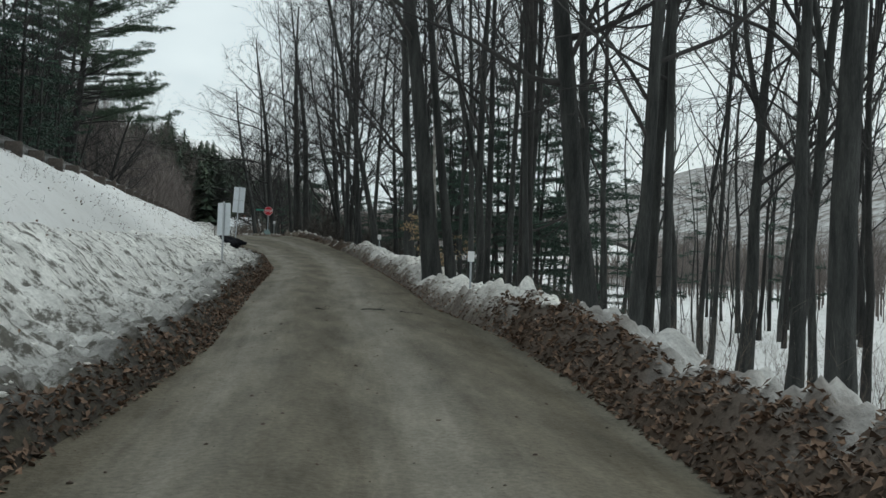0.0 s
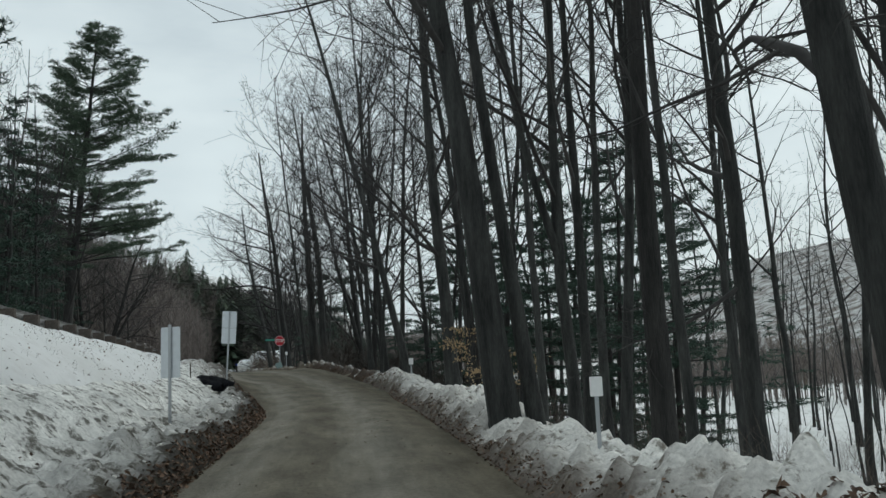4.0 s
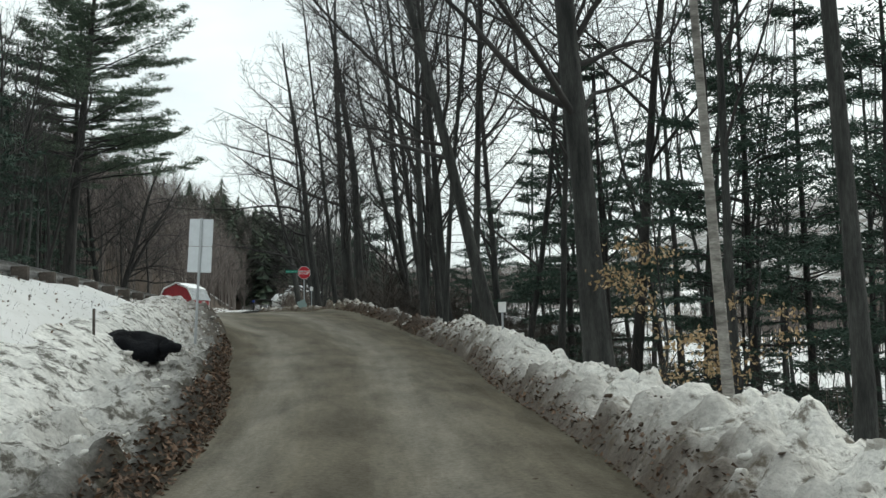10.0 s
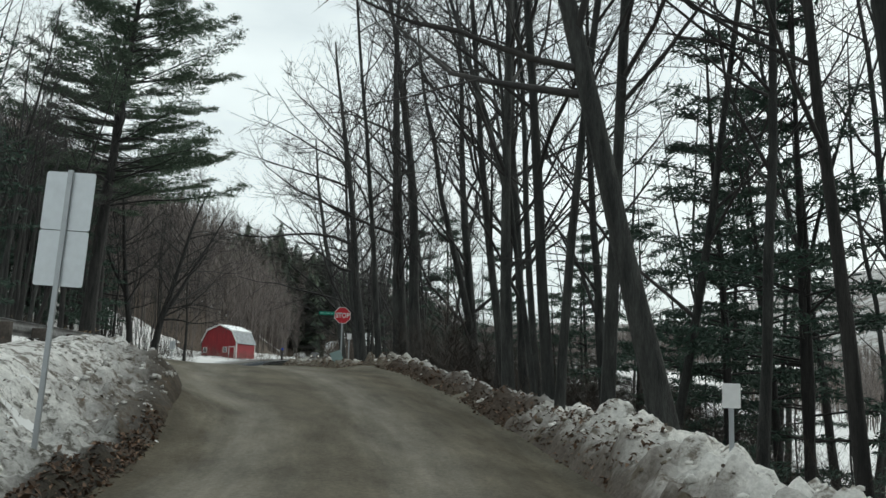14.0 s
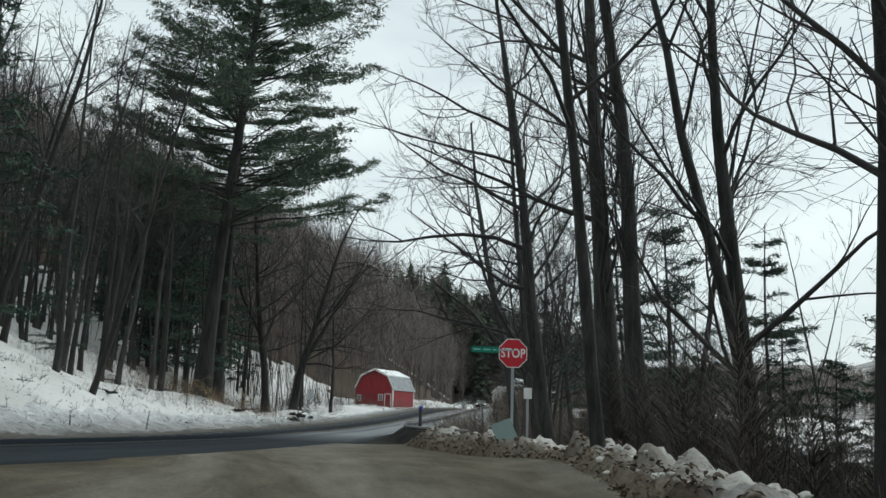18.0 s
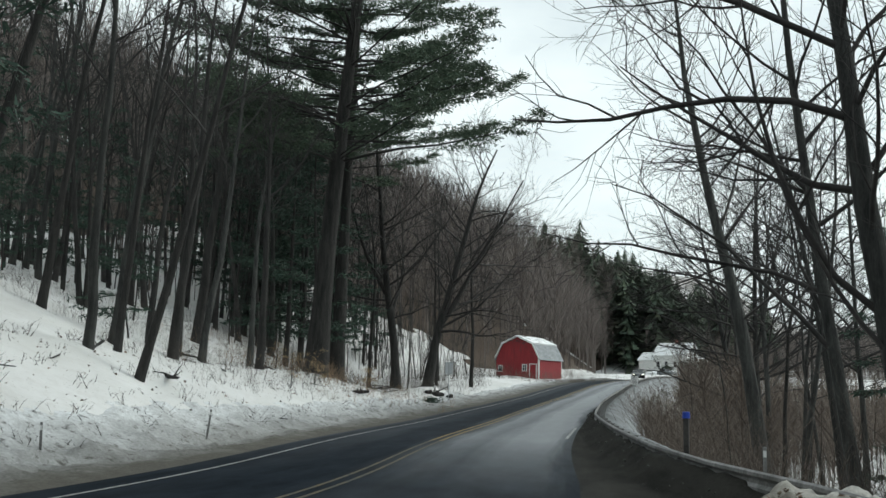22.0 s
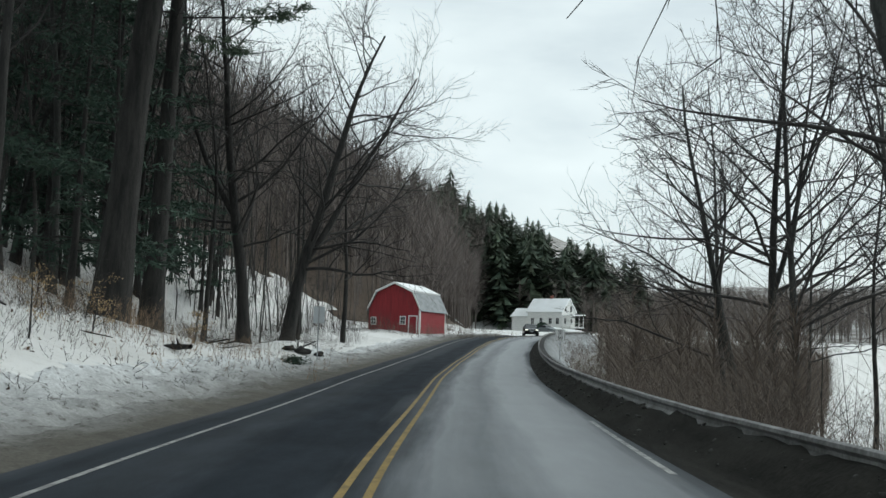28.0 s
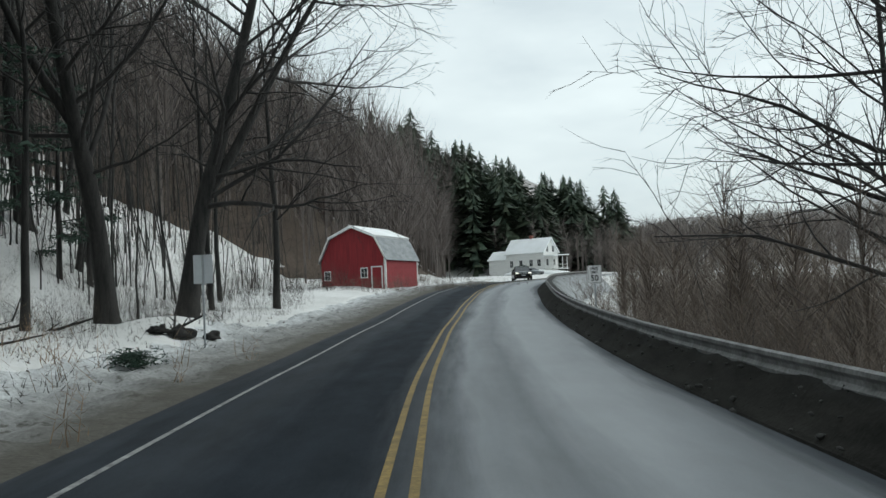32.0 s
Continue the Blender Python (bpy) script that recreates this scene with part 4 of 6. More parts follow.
# height share, direction in degrees, length and slope of limbs that reach over the road
LOW = {57: ((0.255, 175, 6.0, 0.5), (0.29, 20, 4.0, 0.4)), 58: ((0.3, 200, 4.0),), 54: ((0.2, 188, 3.2, -0.45), (0.3, 250, 4.0)), 106: ((0.3, 20, 5.0), (0.26, 185, 4.5)), 134: ((0.26, 165, 7.0, 0.7),),
       22: ((0.45, 178, 8.5), (0.38, 165, 7.0), (0.52, 190, 7.5, 0.5), (0.6, 172, 7.5, 0.6), (0.66, 196, 7.0, 0.6), (0.73, 180, 6.0, 0.7)), 141: ((0.46, 186, 4.6, 0.35), (0.5, 200, 5.0), (0.6, 180, 6.0, 0.6), (0.68, 170, 5.5, 0.7)), 33: ((0.4, 165, 7.5), (0.48, 200, 7.0)), 32: ((0.5, 190, 7.5), (0.42, 160, 6.0), (0.62, 185, 6.5)), 34: ((0.5, 175, 6.0),), 136: ((0.40, 175, 7.0, 0.42), (0.5, 185, 6.0, 0.5), (0.62, 172, 6.0, 0.6)), 137: ((0.55, 178, 5.5, 0.6),)}
DARK = (53, 120, 123, 130)
for x, y, h, r, lx, cl, fk, sd in BESIDE_TRACK:
    thick = r > 0.28
    plant_tree("bare_tree", x, y, bare_tree(sd, h, r * 0.95, (lx, 0.0), cl * 0.8, limbs=15, reach=0.29, wob=0.04, fork=fk, low=LOW.get(sd, ())), ("bark_dark" if sd in DARK else "bark", "twig"),
               ("thick leaning leafless tree rising beside the ploughed bank" if abs(lx) > 0.08 else "thick straight leafless tree beside the ploughed bank") if thick else "forked leafless tree beside the track" if fk else "leaning slim leafless tree beside the track" if abs(lx) > 0.08 else "tall leafless tree with grey-brown bark beside the track", "tree", "roadside trees")
for x, y, h, r, lx, cl, fk, sd in BELOW_BEND:
    plant_tree("bare_tree", x, y, bare_tree(sd, h, r * 0.95, (lx, 0.0), cl * 1.1, limbs=20, reach=0.28 if sd in (29, 31) else 0.4, wob=0.05, fork=fk, wide=0.2, low=LOW.get(sd, ())), ("bark", "twig"),
               "leaning broad-limbed leafless tree below the guardrail" if lx < -0.1 else "broad-crowned leafless tree below the guardrail", "tree", "roadside trees")
plant_tree("birch_tree", 0.33, 44.5, bare_tree(59, 20, 0.085, (-0.02, 0.0), 0.3, limbs=10, reach=0.18, wob=0.04), ("birch", "twig"), "slim pale-barked birch among darker trunks", "birch")
plant_tree("bare_tree", -65.6, 164.0, bare_tree(61, 22, 0.5, (0.03, 0.0), 0.34, limbs=17, fork=0.4, reach=0.3, wide=0.3), ("bark_dark", "twig"), "thick dark leafless tree on the snowy slope", "tree", "slope trees")
plant_tree("bare_tree", -53.6, 153.3, bare_tree(62, 23, 0.46, (0.04, 0.0), 0.25, limbs=26, fine=1.2, fork=0.36, reach=0.42, wide=0.3, low=((0.28, -15, 6.0), (0.33, 165, 5.0))), ("bark_dark", "twig"), "dark leafless tree behind the road sign", "tree", "slope trees")
plant_tree("bare_tree", -53.7, 159.8, bare_tree(63, 24, 0.52, (0.06, 0.0), 0.25, limbs=26, fine=1.25, fork=0.26, reach=0.44, wide=0.3, low=((0.24, -20, 10.5), (0.3, -5, 8.0), (0.33, 160, 5.0))), ("bark_dark", "twig"), "broad forked tree with a long drooping limb", "tree", "slope trees")
plant_tree("bare_tree", -52.7, 168.2, bare_tree(64, 17, 0.22, (0.03, 0.0), 0.3, limbs=13, wide=0.3), ("bark_dark", "twig"), "dark leafless tree near the barn", "tree", "slope trees")
for x, y, r, sd, lx in ((-38.4, 104.0, 0.16, 71, 0.27), (-40.2, 103.6, 0.18, 72, 0.12), (-41.6, 106.5, 0.15, 73, 0.08), (-44.0, 108.8, 0.22, 74, 0.12), (-44.6, 113.2, 0.24, 75, 0.09), (-46.0, 117.0, 0.2, 76, 0.05), (-45.4, 121.0, 0.22, 77, 0.06), (-47.4, 123.0, 0.18, 78, 0.04), (-50.7, 122.4, 0.3, 79, 0.10), (-56.0, 137.6, 0.26, 80, 0.01), (-37.6, 96.0, 0.2, 81, 0.05), (-36.8, 91.0, 0.2, 82, 0.04), (-55.5, 166.0, 0.16, 83, 0.04), (-58.0, 172.0, 0.16, 84, 0.03), (-53.5, 148.0, 0.17, 85, 0.03)):
    plant_tree("bare_tree", x, y, bare_tree(sd, 20, r, (lx, 0.0), 0.42, limbs=11, reach=0.22), ("bark_dark" if sd % 2 else "bark", "twig"), "slender leafless tree on the snowy slope", "tree", "slope trees")

# the great pine
PINE_NAMES = ("trunk", "bough_frame", "foliage")
plant_tree("pine_tree", -48.1, 131.0, conifer(90, 45, 0.66, 0.31, 12.2, 28, 7, 18, 4, 21, 0.3, (0.04, 0), 0.15, 0.08, 0.0, 0.36, 0.22, 0.1, 0.15, 0.26), ("bark_dark", "bark_dark", "needle"), "huge white pine with layered drooping boughs", "pine", names=PINE_NAMES)
plant_tree("pine_tree", -51.0, 138.5, conifer(91, 38, 0.52, 0.42, 7.5, 20, 6, 14, 4, 18, 0.3, (0.02, 0), 0.2, 0.12, 0.0, 0.4, 0.2, 0.25), ("bark_dark", "bark_dark", "needle"), "tall white pine standing close to a larger one", "pine", names=PINE_NAMES)

# ---- woods: a few shapes, planted many times ----
rng = np.random.default_rng(7)
SHAPES = []
for k in range(7):
    ob = thing("bare_tree", (0, 0, 0), "slender leafless forest tree standing in snow", "tree", "forest trees")
    a, b = bare_tree(200 + k, 19 + (k % 4), 0.15 + 0.02 * (k % 3), (0.03 * (k % 3 - 1), 0.0), 0.38, limbs=10, fine=0.6, reach=0.26, fork=0.45 if k % 3 == 0 else 0)
    shade_smooth(part("trunk", a, "bark" if k % 2 else "bark_dark", ob))
    tagged(shade_smooth(part("crown", b, "twig", ob)), kind="stuff")
    SHAPES.append(ob)
THIN = []
for k in range(4):
    ob = thing("sapling", (0, 0, 0), "thin bare sapling standing in snow", "sapling", "saplings")
    a, b = bare_tree(230 + k, 9 + k, 0.05, (0.06 * (k - 1.5), 0.02), 0.3, limbs=5, fine=0.5, reach=0.22)
    shade_smooth(part("trunk", a, "bark", ob))
    tagged(shade_smooth(part("crown", b, "twig", ob)), kind="stuff")
    THIN.append(ob)
FIRS = []
for k in range(4):
    ob = thing("hemlock", (0, 0, 0), "dark green hemlock with drooping boughs in the woods", "hemlock", "hemlocks")
    t, w, g = conifer(240 + k, 13 + 3 * k, 0.17, 0.14, 3.6 + 0.3 * k, 13, 4, 8, 2, 6, 0.42, (0, 0), 0.0, 0.05, 0.035, 0.25, 0.0, 0.25, 0.13, 0.2)
    for n, me, mt in zip(PINE_NAMES, (t, w, g), ("bark_dark", "bark_dark", "hemlock")):
        p = shade_smooth(part(n, me, mt, ob))
        if n != "trunk":
            tagged(p, kind="stuff")
    FIRS.append(ob)
NEAR_FIRS = []
for k in range(2):
    ob = thing("hemlock", (0, 0, 0), "open feathery hemlock below the track", "hemlock", "hemlocks")
    for n, me, mt in zip(PINE_NAMES, conifer(260 + k, 15 + 2 * k, 0.16, 0.1, 3.8, 17, 5, 10, 4, 8, 0.24, (0, 0), 0.0, 0.05, 0.03, 0.2, 0.0, 0.12, 0.12, 0.14), ("bark_dark", "bark_dark", "hemlock")):
        p = shade_smooth(part(n, me, mt, ob))
        if n != "trunk":
            tagged(p, kind="stuff")
    NEAR_FIRS.append(ob)
USED = set()


def stand(kind, x, y, size=1.0):
    src = kind[int(rng.integers(len(kind)))]
    m = pose(x, y, float(ground_z(x, y)) - 0.05, rng.uniform(-2, 2), rng.uniform(-2, 2), rng.uniform(0, 360)) @ Matrix.Scale(size, 4)
    if src.name not in USED:
        USED.add(src.name)
        src.matrix_world = m
    else:
        made = copy_thing(src, m)
        made.scale = (size, size, size)


def scatter(count, x0, x1, y0, y1, kind, keep, lo=0.8, hi=1.15):
    n = 0
    for _ in range(count * 12):
        if n >= count:
            break
        x, y = rng.uniform(x0, x1), rng.uniform(y0, y1)
        if keep(x, y):
            stand(kind, x, y, rng.uniform(lo, hi))
            n += 1


def joined_wood(name, count, x0, x1, y0, y1, kind, keep, lo, hi, label):
    """Trees too far to count, in one mesh: stems and twigs."""
    shapes = [[(np.array([v.co[:] for v in c.data.vertices]), [tuple(p.vertices) for p in c.data.polygons]) for c in ob.children] for ob in kind]
    stems, twigs = Sheaf(), Sheaf()
    n = 0
    for _ in range(count * 12):
        if n >= count:
            break
        x, y = rng.uniform(x0, x1), rng.uniform(y0, y1)
        if not keep(x, y):
            continue
        n += 1
        size, a = rng.uniform(lo, hi), rng.uniform(0, 2 * math.pi)
        for sheaf, (v, f) in zip((stems, twigs), shapes[int(rng.integers(len(shapes)))]):
            w = v * size @ np.array([[math.cos(a), math.sin(a), 0], [-math.sin(a), math.cos(a), 0], [0, 0, 1]]) + np.array([x, y, float(ground_z(x, y)) - 0.05])
            sheaf.v.append(w)
            sheaf.f.extend(tuple(i + sheaf.n for i in q) for q in f)
            sheaf.n += len(w)
    root = thing(name, (0, 0, 0), label, "woods", kind="stuff")
    tagged(shade_smooth(part("stems", stems.mesh(), "bark", root)), kind="stuff")
    tagged(shade_smooth(part("twigs", twigs.mesh(), "twig", root)), kind="stuff")


def left_wood(x, y):
    v = (x - float(xc(y))) * 0.965
    return v < (-9.5 if y < 92 else -14.5 if y < 125 else -18) and not (175 < y < 400 and x > -74) and not (abs(x + 58) < 9 and abs(y - 200) < 12)


def right_wood(x, y):
    return x > float(xr(y)) + (8.0 if y > 24 else 9.5)


scatter(130, -66, -22, 5, 122, SHAPES, left_wood)
joined_wood("hill_woods", 90, -88, -57, 118, 192, SHAPES, left_wood, 0.8, 1.15, "bare grey trees climbing the snowy hillside")
scatter(70, -80, -56, 135, 190, THIN, left_wood, 0.6, 1.1)
scatter(22, -74, -57, 124, 160, SHAPES, left_wood)
joined_wood("hill_saplings", 150, -80, -58, 156, 206, THIN, lambda x, y: x < float(xc(y)) - 17, 0.5, 1.0, "thin bare saplings crowding the snowy slope beside the barn")
for x, y, size in ((-31.5, 69, 1.05), (-33.0, 73, 1.15), (-36.0, 76, 1.1), (-31.0, 79, 1.0), (-34.5, 82, 1.2), (-38.0, 70, 1.15), (-40.0, 79, 1.2), (-30.0, 64, 1.0), (-33.5, 88, 1.1), (-37.5, 86, 1.2), (-35.0, 66, 1.2), (-42.0, 84, 1.2)):
    stand(SHAPES, x, y, size)
for x, y, size in ((-32.5, 66, 1.0), (-35.5, 71, 1.1), (-38.5, 75, 1.15), (-33.0, 77.5, 0.9), (-40.5, 71, 1.2)):
    stand(FIRS, x, y, size)
scatter(14, -82, -60, 128, 165, FIRS, left_wood, 0.8, 1.2)
scatter(90, -72, -52, 140, 180, THIN, left_wood, 0.4, 0.9)
scatter(120, -72, -28, 20, 182, THIN, left_wood)
scatter(42, -70, -24, 20, 90, FIRS, left_wood, 0.6, 1.0)
for x, y in ((-30, 66), (-33, 74), (-36, 80), (-31, 84), (-38, 72), (-35, 92), (-41, 88)):
    stand(FIRS, x, y, 0.85)
scatter(75, 1, 34, 14, 100, SHAPES, right_wood)
scatter(50, -2, 30, 14, 100, THIN, right_wood, 0.6, 1.1)
scatter(5, 6, 26, 50, 90, FIRS, right_wood, 0.5, 0.9)
for x, y, s in ((2.8, 55.5, 0.8), (4.6, 59.0, 0.9), (8.0, 53.0, 0.9), (-4.0, 90.0, 0.6), (-7.0, 101.0, 0.8), (-2.5, 99.0, 0.8), (5.5, 52.0, 0.8), (6.5, 60.0, 0.9), (10.0, 64.0, 0.9), (0.6, 72.5, 1.0), (1.6, 68.0, 0.9), (2.6, 75.0, 1.0), (-2.5, 95.0, 0.9), (-5.6, 96.0, 0.55), (-0.5, 88.0, 0.8), (3.0, 84.0, 0.9), (6.0, 90.0, 1.0), (-13.2, 114.0, 1.1), (-10.8, 107.0, 0.95), (-9.2, 100.5, 0.5), (-6.6, 98.5, 0.6)):
    stand(NEAR_FIRS, x, y, s)
scatter(20, -62, -37, 62, 128, FIRS, left_wood, 0.5, 0.75)
scatter(11, -58, -40, 92, 127, FIRS, left_wood, 0.45, 0.75)
scatter(16, -44, -29, 62, 89, FIRS, left_wood, 0.85, 1.15)
scatter(16, -22, 5, 100, 150, SHAPES, lambda x, y: x > float(xr(y)) + 7)
scatter(45, -30, 10, 96, 185, THIN, lambda x, y: x > float(xr(y)) + 2.5, 0.5, 1.0)


# ---- far woods ----
M["floor_far"] = mat_snow("litter_with_thin_snow", 0.40, 0.60, (0.085, 0.065, 0.052), 0.12, (0.5, 0.5, 0.5))
M["slope_litter"] = mat_snow("slope_litter_with_snow", 0.30, 0.48, (0.06, 0.045, 0.034), 0.5, (0.75, 0.76, 0.78))
M["conifer_far"] = mat_leafy("far_conifer_needles", (0.03, 0.05, 0.033), (0.05, 0.075, 0.048), (0.085, 0.105, 0.065))
fx, fy = np.linspace(-200, -60, 110), np.linspace(150, 430, 170)
fv, ff = grid_mesh(fx, fy, lambda x, y: ground_z(x, y) + np.where((x < xb(y) - np.where(y > 206, 0, 9)) & ((y > 195 + 9 * np.sin(0.33 * x) + 5 * np.sin(0.9 * x + 2)) | (x < -88)), 0.35, -0.6))
tagged(shade_smooth(part("forest_floor", (fv, ff), "soil")), "leaf-strewn brown forest floor on the hillside", "forest floor", kind="structure")
fx, fy = np.concatenate([np.linspace(100, 460, 40), np.geomspace(500, 2500, 8)]), np.concatenate([np.linspace(-300, 560, 50), np.geomspace(600, 2500, 8)])
fv, ff = grid_mesh(fx, fy, lambda x, y: ground_z(x, y) + np.where(ground_z(x, y) > 9, 4.0, -3.0))
tagged(shade_smooth(part("forest_floor", (fv, ff), "floor_far")), "brown forest floor with snow patches across the valley", "forest floor", kind="structure")
fx, fy = np.linspace(-130, 400, 80), np.concatenate([np.linspace(345, 560, 36), np.geomspace(600, 3000, 8)])
fv, ff = grid_mesh(fx, fy, lambda x, y: ground_z(x, y) + np.where((y > 352) & (np.abs(x - xc(y)) > 12), 0.5 + 7 * smooth(410, 600, y), -2.0))
tagged(shade_smooth(part("forest_floor", (fv, ff), "floor_far")), "brown forest floor beyond the bend of the road", "forest floor", kind="structure")
fx, fy = np.linspace(-20, 26, 92), np.linspace(40, 130, 180)
fv, ff = grid_mesh(fx, fy, lambda x, y: ground_z(x, y) + np.where((x > xr(y) + 2.6) & (x < xr(y) + 13 + 5 * lumps(0.5 * x, 0.5 * y, 2.0)) & (y > 52 + 9 * lumps(0.4 * x, 0.3 * y, 4.0)), 0.06, -0.9))
tagged(shade_smooth(part("forest_floor", (fv, ff), "slope_litter")), "leaf-covered slope with snow patches below the junction", "forest floor", kind="structure")
def far_woods(name, count, region, keep, height, blades, material, label, seed, conifer=False, thin=0.05, spread=0.7):
    r = np.random.default_rng(seed)
    x0, x1, y0, y1 = region
    x, y = r.uniform(x0, x1, count * 4), r.uniform(y0, y1, count * 4)
    ok = keep(x, y)
    x, y = x[ok][:count], y[ok][:count]
    z = ground_z(x, y)
    n = len(x)
    h = height * r.uniform(0.6, 1.3, n)
    sh = Sheaf()
    base = np.stack([x, y, z], -1)
    if conifer:
        for k in range(blades):
            f = r.uniform(0.05, 1.0, n)
            a = r.uniform(0, 2 * math.pi, n)
            ln = ((0.29 * h * (1 - f ** 2.2) + 0.4) * r.uniform(0.35, 1.25, n))[:, None]
            out = np.stack([np.cos(a), np.sin(a), r.uniform(-0.6, 0.45, n)], -1)
            side = np.stack([-np.sin(a), np.cos(a), np.zeros(n)], -1)
            p = base + np.stack([0 * h, 0 * h, f * h], -1)
            up = np.array([0, 0, 1.0]) * (0.05 * h)[:, None]
            sh.tris(np.stack([p + up, p + out * ln + side * ln * 0.15, p + out * ln - side * ln * 0.15], 1))
        tip = base + np.stack([0 * h, 0 * h, h * 1.0], -1)
        for a in (0.0, 2.1, 4.2):
            s = np.stack([np.cos(a) * 0.35 + 0 * h, np.sin(a) * 0.35 + 0 * h, -0.12 * h], -1)
            t = np.stack([np.cos(a + 2.1) * 0.35 + 0 * h, np.sin(a + 2.1) * 0.35 + 0 * h, -0.12 * h], -1)
            sh.tris(np.stack([tip, tip + s, tip + t], 1))
    else:
        for k in range(blades):
            trunk = k < 2
            f = np.zeros(n) if trunk else r.uniform(0.25, 0.9, n)
            a = r.uniform(0, 2 * math.pi, n)
            ln = h * (0.95 if trunk else 1) * (1 if trunk else r.uniform(0.2, 0.42, n))
            lean = 0.03 if trunk else spread
            out = np.stack([np.cos(a) * lean, np.sin(a) * lean, np.ones(n)], -1)
            out /= np.linalg.norm(out, axis=1)[:, None]
            b = a + r.uniform(0.8, 2.2, n)
            side = np.stack([np.cos(b), np.sin(b), np.zeros(n)], -1) * (2.2 * thin if trunk else thin)
            p = base + np.stack([0 * h, 0 * h, f * h], -1)
            sh.tris(np.stack([p - side, p + side, p + out * ln[:, None]], 1))
    return tagged(part(name, sh.mesh(), material), label, "woods", kind="stuff")


def hill_left(x, y):
    return (x < xb(y) + np.where(y > 206, 2, -6)) & ((y > 180) | (x < -66)) & ~((y > 295) & (x > -78) & (y < 345))


for x, y, size in ((-53, 135, 1.1), (-58, 139.5, 1.2), (-62, 147, 1.15), (-56.5, 147, 1.0), (-66, 153, 1.2), (-49.5, 133.5, 0.95), (-55, 140, 1.25), (-57.5, 144, 1.3), (-61, 143, 1.3), (-60, 151, 1.2), (-64, 147, 1.3), (-67, 158, 1.25)):
    stand(FIRS, x, y, size)
for _ in range(22):
    y = rng.uniform(146, 180)
    x = rng.uniform(-6.0, 2.0) - 50.5 - 0.42 * (y - 150)
    stand(THIN, x, y, rng.uniform(0.9, 1.4))

far_woods("far_woods", 350, (-190, -55, 100, 152), hill_left, 12, 60, "farwood", "bare brown woods above the junction", 32)
far_woods("far_woods", 2700, (-190, -55, 152, 400), hill_left, 18, 66, "farwood", "bare brown woods covering the hillside", 1)
far_woods("far_woods", 2100, (-60, 150, 350, 520), lambda x, y: (y > 350) & (np.abs(x - xc(y)) > 14), 10, 44, "farwood", "bare brown woods on the far slope", 2)
far_woods("far_woods", 800, (-38, 25, 126, 352), lambda x, y: (x > xr(y) + 4.5) & (x < -24 + 0.125 * (y - 119)), 6.5, 120, "brush", "tall brown thicket below the bend of the road", 20, thin=0.02, spread=1.0)
far_woods("far_conifers", 130, (-115, -44, 344, 430), lambda x, y: (y > 348 + 1.0 * np.maximum(x + 70, 0)), 20, 420, "conifer_far", "dark conifers crowding the slope behind the house", 3, True)
far_woods("far_woods", 800, (-115, -25, 344, 560), lambda x, y: y > 346, 11, 50, "farwood", "bare brown trees among the conifers", 21, spread=1.0)
far_woods("far_conifers", 16, (-20, 60, 385, 480), lambda x, y: y > 395, 8, 60, "conifer_far", "dark conifers along the far ridge", 5, True)
far_woods("far_woods", 650, (42, 74, -20, 260), lambda x, y: x > 44 + 6 * np.sin(0.06 * y), 8.5, 50, "farwood", "belt of bare brown trees across the valley field", 22, thin=0.04)
far_woods("far_woods", 2600, (140, 460, -150, 420), lambda x, y: x + 0.15 * y > 175, 15, 34, "farwood", "bare brown woods on the hills across the valley", 6)
far_woods("far_woods", 700, (40, 175, -60, 370), lambda x, y: (np.sin(0.05 * y) * 14 + 132 < x) | ((x < 70) & (x > 52) & (np.sin(0.11 * y) > -0.2)), 11, 40, "brush", "brown thickets along the valley floor", 7)
far_woods("far_conifers", 140, (150, 420, 0, 420), lambda x, y: (x + 0.15 * y > 190) & (np.sin(0.03 * x + 0.05 * y) > 0.3), 15, 50, "conifer_far", "dark conifers on the hills across the valley", 8, True)
far_woods("far_woods", 500, (-210, -78, -60, 150), lambda x, y: x < -76, 17, 40, "farwood", "bare woods high on the hillside", 9)


# ---- brush, litter and weeds ----
M["tan_brush"] = mat_leafy("tan_brush", (0.16, 0.11, 0.07), (0.25, 0.17, 0.11), (0.36, 0.25, 0.16))
M["brush_dark"] = mat_leafy("dark_brush", (0.024, 0.020, 0.017), (0.042, 0.034, 0.028), (0.07, 0.054, 0.043))

